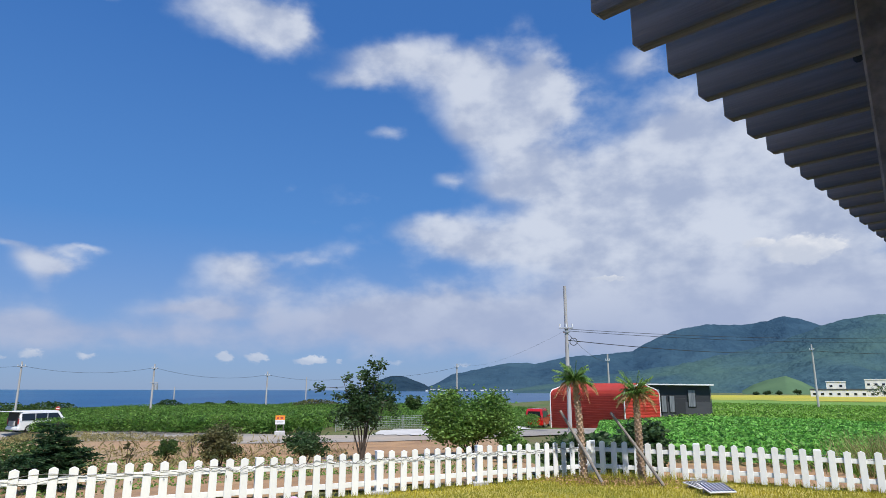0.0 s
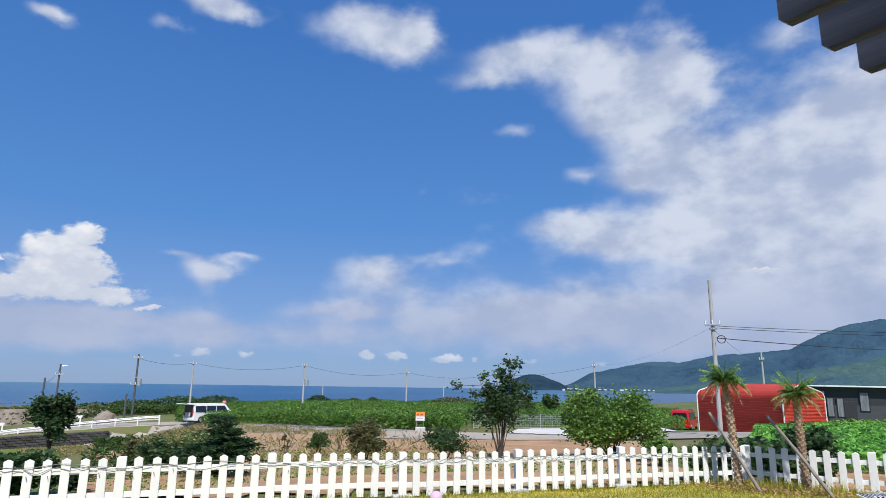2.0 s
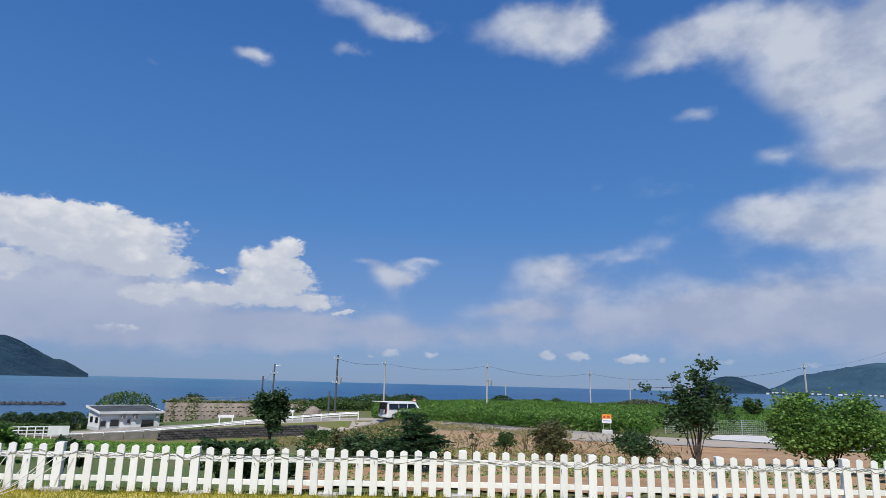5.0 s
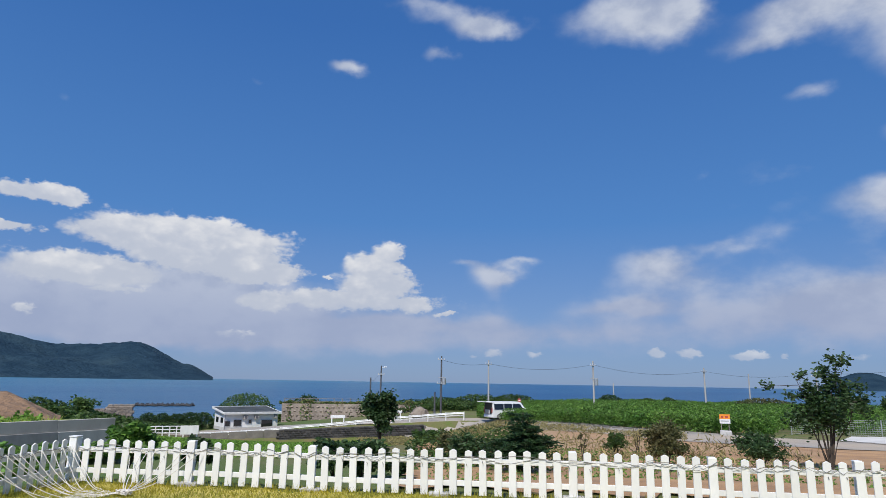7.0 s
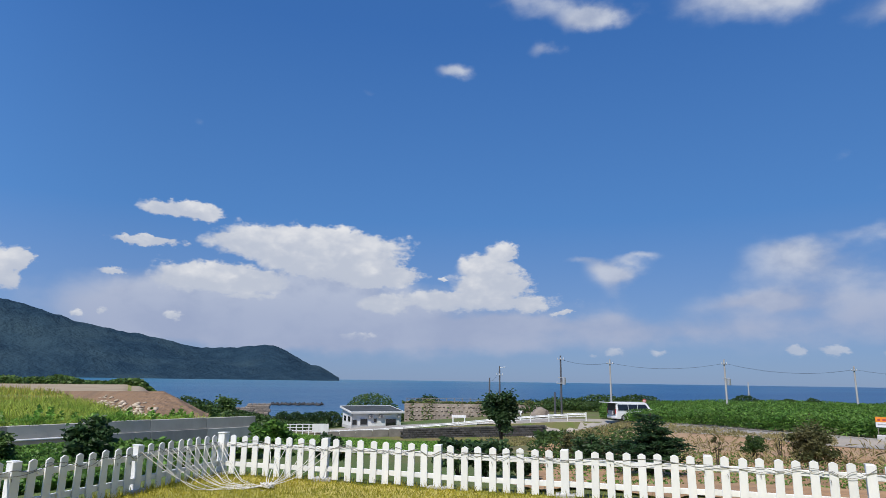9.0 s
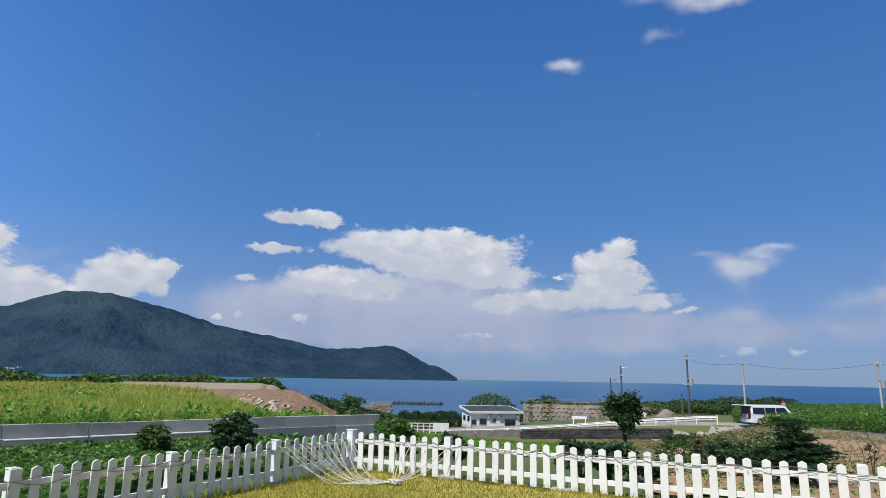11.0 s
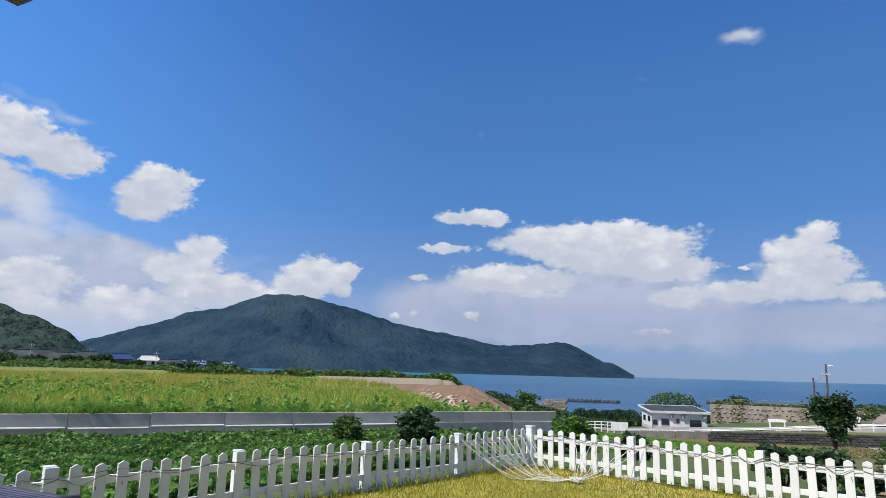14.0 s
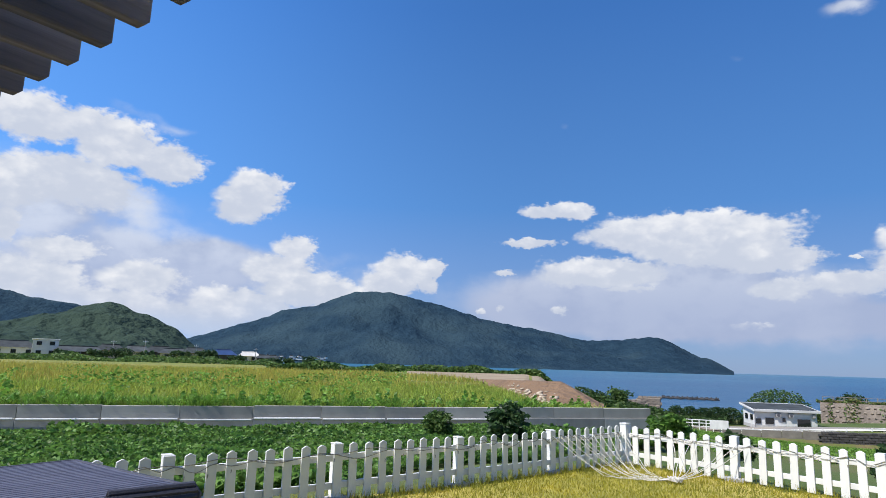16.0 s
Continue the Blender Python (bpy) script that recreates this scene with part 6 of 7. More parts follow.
wire(north, tall - Vector((0, 0, 2.4)), 0.9, 0.004)

# ---- red steel garage, dark cabin, vehicles ----


def garage():
    a, b = on_ground(-10.3, 45), on_ground(-16.5, 40.2)
    base = min(a.z, b.z) - 0.1
    d = (b - a).xy
    length, yaw = d.length, math.degrees(math.atan2(d.y, d.x))
    g = thing("garage", pose(a.x, a.y, base, 0, 0, yaw), "red corrugated steel garage with white edge trim", "garage")
    w, eave, ridge = 3.1, 2.25, 3.05

    def section(ribs):
        pts, n = [], 15
        for i in range(n + 1):
            z = eave * i / n
            if ribs and i < n:
                pts += [(0.0, z), (0.0, z + eave / n * 0.55), (0.025, z + eave / n * 0.62), (0.025, z + eave / n * 0.93)]
            else:
                pts.append((0.0, z))
        return pts

    def skin(name, line, label=""):
        bm = bmesh.new()
        rows = [[bm.verts.new((x, y, z)) for y, z in line] for x in (0.0, length)]
        for i in range(len(line) - 1):
            bm.faces.new((rows[0][i], rows[1][i], rows[1][i + 1], rows[0][i + 1]))
        bmesh.ops.solidify(bm, geom=bm.faces[:], thickness=0.02)
        return part(name, bm, RED_SHEET, g, label)

    skin("side_wall", section(True))
    skin("side_wall", [(w - y, z) for y, z in reversed(section(True))])
    arc = [(0.0, eave), (0.03, eave + 0.16), (0.11, eave + 0.29), (0.24, eave + 0.38)]
    roof = arc + [(w * 0.30, eave + 0.58), (w * 0.5, ridge), (w * 0.70, eave + 0.58)] + [(w - y, z) for y, z in reversed(arc)]
    skin("roof", roof)
    for x in (0.0, length):
        outline = [(0.0, 0.0)] + roof + [(w, 0.0)]
        rows, edge = 32, None
        bm = bmesh.new()
        for i in range(rows):
            z0, z1 = ridge * i / rows, ridge * (i + 1) / rows

            def span(z):
                if z <= eave:
                    return 0.02, w - 0.02
                zs, ys = [p[1] for p in roof[:6]], [p[0] for p in roof[:6]]
                y = float(np.interp(z, zs, ys)) + 0.02
                return y, w - y
            (l0, r0), (l1, r1) = span(z0), span(z1 - 0.001)
            if edge is None:
                edge = [bm.verts.new((x, l0, z0)), bm.verts.new((x, r0, z0))]
            top = [bm.verts.new((x + 0.025 * ((i + 1) % 2), l1, z1)), bm.verts.new((x + 0.025 * ((i + 1) % 2), r1, z1))]
            bm.faces.new((edge[0], edge[1], top[1], top[0]))
            edge = top
        bmesh.ops.solidify(bm, geom=bm.faces[:], thickness=0.02)
        part("gable_end", bm, RED_SHEET, g)
        part("trim", tube(bmesh.new(), [(x, y, z) for y, z in outline], 0.040, 6), WHITE_PAINT, g, "white edge trim")


garage()


def window(parent, name, w, h, m, frame_mat=None, glass=None):
    """A framed pane set on a wall that faces -y of m."""
    ob = part(name, boxed(w, 0.06, h, m, 0.008), frame_mat or SIGN_WHITE, parent)
    part("pane", boxed(w - 0.10, 0.02, h - 0.10, m @ Matrix.Translation((0, -0.03, 0.05))), glass or GLASS_DARK, ob, "dark glass")
    return ob


def cabin():
    a = on_ground(-17.2, 50)
    b = on_ground(-23.3, 50.5)
    d = (b - a).xy
    length, yaw = d.length, math.degrees(math.atan2(d.y, d.x))
    base = min(a.z, b.z) - 0.15
    c = thing("cabin", pose(a.x, a.y, base, 0, 0, yaw), "dark charcoal cabin with a thin pale roof edge", "cabin")
    h = 2.92
    part("wall", boxed(length, 3.4, h, Matrix.Translation((length / 2, 1.7, 0)), 0.02), CHARCOAL, c)
    part("lower_siding", boxed(length * 0.62, 0.05, 1.75, Matrix.Translation((length * 0.69, -0.027, 0))), CHARCOAL_PALE, c, "paler grey lower siding")
    part("roof", boxed(length + 0.7, 4.1, 0.09, Matrix.Translation((length / 2 - 0.1, 1.6, h)) @ pose(0, 0, 0, 0, 0.6, 0), 0.01), WHITE_WALL, c, "thin pale roof edge")
    for x, w, z, hh, m in ((2.15, 0.42, 0.75, 1.25, BLACK), (2.70, 0.42, 0.75, 1.25, BLACK), (1.45, 0.35, 0.85, 1.0, BLACK), (4.05, 0.55, 1.15, 1.25, BLACK)):
        window(c, "window", w, hh, Matrix.Translation((x * length / 5.3, -0.07, z + 0.22)), m, CURTAIN)
    part("door", boxed(0.7, 0.05, 1.9, Matrix.Translation((3.25 * length / 5.3, -0.075, 0.1)), 0.01), CHARCOAL, c)
    part("downpipe", tube(bmesh.new(), [(length + 0.03, -0.06, 0), (length + 0.03, -0.06, h)], 0.03, 6), DARK_POLE, c)
    part("outdoor_lamp", boxed(0.14, 0.12, 0.2, Matrix.Translation((length * 0.34, -0.1, h - 0.5)), 0.02), GREY_METAL, c)


cabin()


def wheel(parent, x, y, radius):
    tyre = part("wheel", tube(bmesh.new(), [(x, y - 0.10, radius), (x, y + 0.10, radius)], radius, 18), BLACK, parent, "black tyre")
    part("rim", tube(bmesh.new(), [(x, y - 0.115, radius), (x, y + 0.115, radius)], radius * 0.62, 14), GREY_METAL, tyre)


def vehicle(name, m, paint, length, width, height, hood, label, category, tail=0.05):
    """A boxy van: lower body, glasshouse that narrows upwards, panes, lamps, bumpers and wheels. Its nose points to +x."""
    v = thing(name, m, label, category)
    l2 = length / 2
    belt = height * 0.53
    bm = bmesh.new()
    prism(bm, [(-l2, 0.28), (-l2 + 0.06, 0.2), (l2 - 0.12, 0.2), (l2, 0.34), (l2 - 0.04, belt * 0.86), (l2 - hood, belt + 0.04), (-l2 + 0.02, belt + 0.04)], width)
    bmesh.ops.bevel(bm, geom=bm.edges[:], offset=0.05, segments=2, affect="EDGES")
    part("body", bm, paint, v)
    bm = bmesh.new()
    prism(bm, [(-l2 + 0.03, belt), (l2 - hood, belt), (l2 - hood - 0.62, height - 0.04), (l2 - hood - 0.9, height), (-l2 + tail + 0.2, height), (-l2 + tail + 0.06, height - 0.06)], width)
    for q in bm.verts:
        if q.co.z > belt + 0.1:
            q.co.y *= 0.86
    bmesh.ops.bevel(bm, geom=bm.edges[:], offset=0.045, segments=2, affect="EDGES")
    part("cabin_shell", bm, paint, v)
    z0, z1 = belt + 0.06, height - 0.22
    slant = 0.5 * width * 0.14 * 0.75
    for s in (-1, 1):
        x = -l2 + 0.22
        run = (l2 - hood - 0.75) - x
        for f0, f1 in ((0.0, 0.36), (0.38, 0.70), (0.72, 1.0)):
            bm = bmesh.new()
            prism(bm, [(x + run * f0, z0), (x + run * f1 + (0.38 if f1 == 1 else 0), z0), (x + run * f1, z1), (x + run * f0, z1)], 0.02)
            for q in bm.verts:
                q.co.y += s * (width / 2 + 0.002 - slant * max(0.0, (q.co.z - belt - 0.06)) / (height - belt) * 1.33)
            part("side_window", bm, GLASS_DARK, v, "dark tinted side window")
        wheel(v, l2 - 0.85, s * (width / 2 - 0.10), 0.32)
        wheel(v, -l2 + 0.85, s * (width / 2 - 0.10), 0.32)
        part("mirror", boxed(0.10, 0.16, 0.16, Matrix.Translation((l2 - hood - 0.2, s * (width / 2 + 0.09), belt + 0.05)), 0.02), paint, v)
        part("tail_lamp", boxed(0.05, 0.13, height * 0.26, Matrix.Translation((-l2 - 0.01, s * (width / 2 - 0.11), belt * 0.75)), 0.01), SIGN_RED, v, "red tail lamp")
        part("headlamp", boxed(0.06, 0.32, 0.16, Matrix.Translation((l2 - 0.02, s * (width / 2 - 0.24), belt * 0.62)), 0.02), SIGN_WHITE, v)
    bm = bmesh.new()
    prism(bm, [(-width * 0.38, z0), (width * 0.38, z0), (width * 0.34, z1), (-width * 0.34, z1)], 0.02)
    part("rear_window", bm, GLASS_DARK, v, "dark rear window").matrix_basis = pose(-l2 + 0.02, 0, 0, 0, 0, 90)
    bm = bmesh.new()
    prism(bm, [(-width * 0.42, belt + 0.08), (width * 0.42, belt + 0.08), (width * 0.36, height - 0.16), (-width * 0.36, height - 0.16)], 0.02)
    glass = part("windscreen", bm, GLASS_DARK, v, "dark windscreen")
    glass.matrix_basis = pose(l2 - hood - 0.30 + 0.05, 0, 0, 0, 0, 90)
    part("rear_bumper", boxed(0.14, width * 0.98, 0.22, Matrix.Translation((-l2, 0, 0.26)), 0.03), paint, v)
    part("number_plate", boxed(0.02, 0.34, 0.17, Matrix.Translation((-l2 - 0.03, 0, belt * 0.78))), SIGN_WHITE, v, "blank white number plate")
    return v


p = on_ground(30.8, 68.5)
van = vehicle("van", pose(p.x, p.y, p.z + 0.06, 0, 0, 30.8 + 32), CAR_WHITE, 4.6, 1.75, 1.82, 0.5, "white van with its tailgate raised on the lane", "van")
gate = part("tailgate", boxed(1.15, 1.6, 0.07, Matrix.Translation((-2.62, 0, 1.73)) @ pose(0, 0, 0, 0, 3, 0), 0.02), CAR_WHITE, van, "raised white tailgate")
# Black board across the back paints the shade of the open load space.
part("load_shade_panel", boxed(0.03, 1.42, 1.18, Matrix.Translation((-2.325, 0, 0.56)), 0.01), BLACK, van, "black panel for the shaded open load space")
part("cargo", boxed(0.10, 0.9, 0.42, Matrix.Translation((-2.36, 0.05, 0.58)), 0.04), POLE_CONCRETE, van, "grey load in the open back")
part("strut", tube(bmesh.new(), [(-2.25, -0.74, 1.25), (-2.7, -0.74, 1.75)], 0.015, 5), BLACK, van)
part("strut", tube(bmesh.new(), [(-2.25, 0.74, 1.25), (-2.7, 0.74, 1.75)], 0.015, 5), BLACK, van)
p = on_ground(-9.21, 65)
car = vehicle("car", pose(p.x, p.y, p.z + 0.04, 0, 0, 90 -9.21 - 11), CAR_RED, 4.3, 1.7, 1.75, 0.95, "red family car parked beside the red garage", "car", 0.12)
part("roof_rail", tube(bmesh.new(), [(-1.4, -0.62, 1.79), (0.3, -0.62, 1.79)], 0.025, 6), BLACK, car)
part("roof_rail", tube(bmesh.new(), [(-1.4, 0.62, 1.79), (0.3, 0.62, 1.79)], 0.025, 6), BLACK, car)

# ---- along the lane ----


def land_sign():
    p = on_ground(13.05, 40.4, -0.14)
    m = pose(p.x, p.y, p.z, 0, 0, 13)
    part_ = thing("concrete_block", m, "grey concrete block beside the lane", "concrete block")
    part("block", boxed(0.62, 0.45, 0.50, Matrix.Translation((0.0, 0, 0)), 0.03), CONCRETE, part_)
    s = thing("notice_board", m @ Matrix.Translation((-0.02, 0.05, 0.5)), "small orange and white notice board on two legs", "notice board")
    for x in (-0.20, 0.20):
        part("leg", boxed(0.04, 0.04, 0.85, Matrix.Translation((x, 0, 0))), GREY_WOOD, s)
    board = part("board", boxed(0.56, 0.03, 0.52, Matrix.Translation((0, -0.04, 0.38)), 0.005), SIGN_WHITE, s)
    part("header", boxed(0.56, 0.006, 0.26, Matrix.Translation((0, -0.060, 0.64))), ORANGE, board, "orange upper half")
    for x, w in ((-0.13, 0.12), (0.10, 0.16)):
        part("lettering_bar", boxed(w, 0.005, 0.10, Matrix.Translation((x, -0.066, 0.70))), SIGN_RED, board)
    part("lettering_bar", boxed(0.40, 0.005, 0.05, Matrix.Translation((0, -0.062, 0.50))), GREY_METAL, board)


land_sign()


def road_sign():
    p = on_ground(29.75, 69)
    s = thing("road_sign", pose(p.x, p.y, p.z, 0, 0, 29.75), "round red and white road sign on a pale post", "road sign")
    part("post", tube(bmesh.new(), [(0, 0, -0.1), (0, 0, 2.15)], 0.04, 8), PVC, s)
    disc = part("disc", tube(bmesh.new(), [(0, -0.06, 1.95), (0, -0.09, 1.95)], 0.19, 20), SIGN_RED, s, "red disc")
    part("bar", boxed(0.26, 0.01, 0.08, Matrix.Translation((0, -0.10, 1.90))), SIGN_WHITE, disc)


road_sign()


def mesh_fence():
    pts = [on_ground(a, r) for a, r in ((8.4, 46.5), (5.5, 47.0), (2.6, 47.6), (-0.3, 48.2), (-3, 49))]
    f = thing("mesh_fence", Matrix(), "low grey wire-mesh fence at the concrete apron", "fence")
    for p in pts:
        part("post", tube(bmesh.new(), [(p.x, p.y, p.z), (p.x, p.y, p.z + 1.05)], 0.035, 8), GREY_METAL, f)
    for a, b in zip(pts, pts[1:]):
        bm = bmesh.new()
        for h in np.linspace(0.12, 1.0, 8):
            tube(bm, [a + Vector((0, 0, h)), b + Vector((0, 0, h))], 0.008, 4)
        for k in range(1, 20):
            q = a.lerp(b, k / 20)
            tube(bm, [q + Vector((0, 0, 0.12)), q + Vector((0, 0, 1.0))], 0.006, 4)
        part("wire_panel", bm, GREY_METAL, f)


mesh_fence()


def kerb():
    path = [polar(a, r) for a, r in ((31, 67.2), (28, 58.2), (25, 52), (22, 47.4), (18, 43.6), (14, 40.7))]
    k = thing("kerb", Matrix(), "row of low concrete kerb blocks along the lane", "kerb", kind="structure")
    first = None
    for a, b in zip(path, path[1:]):
        n = int((b - a).length / 1.2)
        yaw = math.degrees(math.atan2((b - a).y, (b - a).x))
        for i in range(n):
            p = a.lerp(b, (i + 0.5) / n)
            if first is None:
                ob = first = part("kerb_block", boxed(0.9, 0.18, 0.15, bevel=0.015), OLD_CONCRETE, k)
            else:
                ob = first.copy()
                scene.collection.objects.link(ob)
            ob.matrix_basis = pose(p.x, p.y, ground_z(p.x, p.y) - 0.02, 0, 0, yaw)


kerb()


def rail_top(az):
    return float(np.interp(az, (35, 41.5, 47.4, 52.8, 58), (-1.50, -2.19, -2.98, -3.54, -3.80)))


def guardrail():
    g = thing("guardrail", Matrix(), "white painted steel guardrail along the lane", "guardrail")
    azs = np.linspace(34.6, 57.5, 30)
    pts = [polar(a, 69.6, rail_top(a)) for a in azs]
    for drop, h in ((0.05, 0.20), (0.34, 0.10)):
        bm = bmesh.new()
        rows = []
        for p in pts:
            out = -Vector((p.x, p.y, 0)).normalized()
            c = p - Vector((0, 0, drop))
            rows.append([bm.verts.new(c + out * o + Vector((0, 0, z))) for o, z in ((0, 0), (0.05, -h * 0.2), (0.0, -h * 0.5), (0.05, -h * 0.8), (0, -h), (-0.04, -h), (-0.04, 0))])
        for a, b in zip(rows, rows[1:]):
            for i in range(7):
                bm.faces.new((a[i], a[(i + 1) % 7], b[(i + 1) % 7], b[i]))
        part("beam", bm, WHITE_PAINT, g)
    for p in pts[::2]:
        part("post", tube(bmesh.new(), [(p.x, p.y, ground_z(p.x * 1.004, p.y * 1.004) - 0.4), (p.x, p.y, p.z)], 0.06, 8), WHITE_PAINT, g)
    for az in (45.6, 40.7):
        q = polar(az, 73, rail_top(az) - 0.55)
        s = thing("lane_marker", pose(q.x, q.y, ground_z(q.x, q.y), 0, 0, az), "white framed marker board beside the lane", "marker board")
        top = rail_top(az) + 0.50 - ground_z(q.x, q.y)
        for x in (-0.65, 0.65):
            part("leg", boxed(0.12, 0.12, top, Matrix.Translation((x, 0, 0)), 0.01), WHITE_PAINT, s)
        part("board", boxed(1.6, 0.10, 0.28, Matrix.Translation((0, 0, top - 0.28)), 0.02), WHITE_PAINT, s)


guardrail()


def lane_wall():
    w = thing("wall_lane", Matrix(), "low wall of dark weathered blocks below the lane", "retaining wall", kind="structure")
    block = None
    for row in range(8):
        for i in range(31):
            az = 38.3 + (i + 0.5 * (row % 2)) * 0.40
            top = float(np.interp(az, (38, 50), (-2.78, -3.40)))
            z = top - 0.215 * (row + 1)
            p = polar(az, 68.05 + 0.03 * row)
            if block is None:
                ob = block = part("block", boxed(0.455, 0.5, 0.20, bevel=0.025), BLOCK, w)
            else:
                ob = block.copy()
                scene.collection.objects.link(ob)
            ob.matrix_basis = pose(p.x, p.y, z, 0, 0, az + rng.normal() * 1.2)
    core = bmesh.new()
    for i in range(12):
        az = 38.5 + i
        p = polar(az, 68.5)
        box(core, 1.3, 0.3, 1.9, pose(p.x, p.y, float(np.interp(az, (38, 50), (-2.85, -3.48))) - 1.9, 0, 0, az))
    part("mortar", core, OLD_CONCRETE, w)
    panel_mesh = None
    for i in range(5):
        az = 51.0 + i * 1.42
        p = polar(az, 68.3)
        top = float(np.interp(az, (50, 58), (-3.42, -3.85)))
        if panel_mesh is None:
            ob = panel_mesh = part("panel", boxed(1.66, 0.3, 1.5, bevel=0.02), OLD_CONCRETE, w)
        else:
            ob = panel_mesh.copy()
            scene.collection.objects.link(ob)
        ob.matrix_basis = pose(p.x, p.y, top - 1.5, 0, 0, az)


lane_wall()


def sea_wall():
    w = thing("wall_sea", Matrix(), "sloping weathered stone sea wall behind the lane", "sea wall", kind="structure")
    verts, faces = [], []
    azs = np.linspace(38.5, 50.4, 30)
    for az in azs:
        for r, z in ((91.0, -4.6), (93.0, -1.75), (94.2, -1.72), (94.2, -4.6)):
            verts.append(polar(az, r, z))
    for i in range(len(azs) - 1):
        for k in range(3):
            a = i * 4 + k
            faces.append((a, a + 4, a + 5, a + 1))
    raw("core", verts, faces, STONE, w)
    stone = None
    for row in range(5):
        for i in range(26):
            az = 39.0 + (i + 0.5 * (row % 2)) * 0.44 + rng.normal() * 0.03
            if stone is None:
                bm = boxed(0.62, 0.22, 0.50, bevel=0.06)
                ob = stone = part("stone", bm, STONE, w)
            else:
                ob = stone.copy()
                scene.collection.objects.link(ob)
            p = polar(az, 91.05 + 0.38 * row)
            k = rng.uniform(0.25, 0.65)
            ob.matrix_basis = pose(p.x, p.y, -4.45 + 0.54 * row, -36 + rng.normal() * 4, rng.normal() * 9, az + rng.normal() * 4) @ Matrix.Diagonal((k * rng.uniform(0.8, 1.5), 1, k, 1))
    rail = thing("sea_rail", Matrix(), "pale railing along the top of the sea wall", "railing")
    for i, az in enumerate(np.linspace(42.5, 50.2, 12)):
        part("post", boxed(0.10, 0.10, 0.75, pose(*polar(az, 93.6, -1.72), 0, 0, az)), GREY_WOOD, rail)
    for h in (0.28, 0.66):
        part("rail", tube(bmesh.new(), [polar(a, 93.6, -1.72 + h) for a in np.linspace(42.5, 50.2, 14)], 0.04, 6), GREY_WOOD, rail)


sea_wall()


def boulder(name, az, r, sx, sy, sz, mat, label, z=None, sides=3, squash=0.28):
    p = on_ground(az, r) if z is None else polar(az, r, z)
    bm = bmesh.new()
    bmesh.ops.create_icosphere(bm, subdivisions=sides, radius=1.0)
    for v in bm.verts:
        k = 1 + squash * noise.fractal(v.co * 1.3 + Vector((az, r, 0)), 1.0, 2.0, 4)
        v.co = Vector((v.co.x * sx * 0.5 * k, v.co.y * sy * 0.5 * k, (v.co.z * 0.5 + 0.42) * sz * k))
    ob = part(name, bm, mat, None, smooth=True)
    ob.matrix_basis = pose(p.x, p.y, p.z, 0, 0, az)
    return tagged(ob, label, "rock")


boulder("boulder", 38.5, 76, 2.3, 1.5, 1.25, STONE, "large brown standing boulder beside the lane")
boulder("boulder", 40.9, 77, 1.6, 1.2, 0.55, BLOCK, "low dark stone beside the lane")
for i in range(90):
    a_ = 70.8 + 4.2 * rng.uniform()
    r_ = soil_r(a_) + 0.2 + abs(rng.normal()) * 1.0
    k_ = rng.uniform(0.4, 1.25)
    boulder("rubble", a_, r_, 0.20 * k_, 0.15 * k_, 0.11 * k_, RUBBLE, "pale broken stone tipped on the soil slope", mound_z(a_, r_) + 0.01, 1, 0.6)



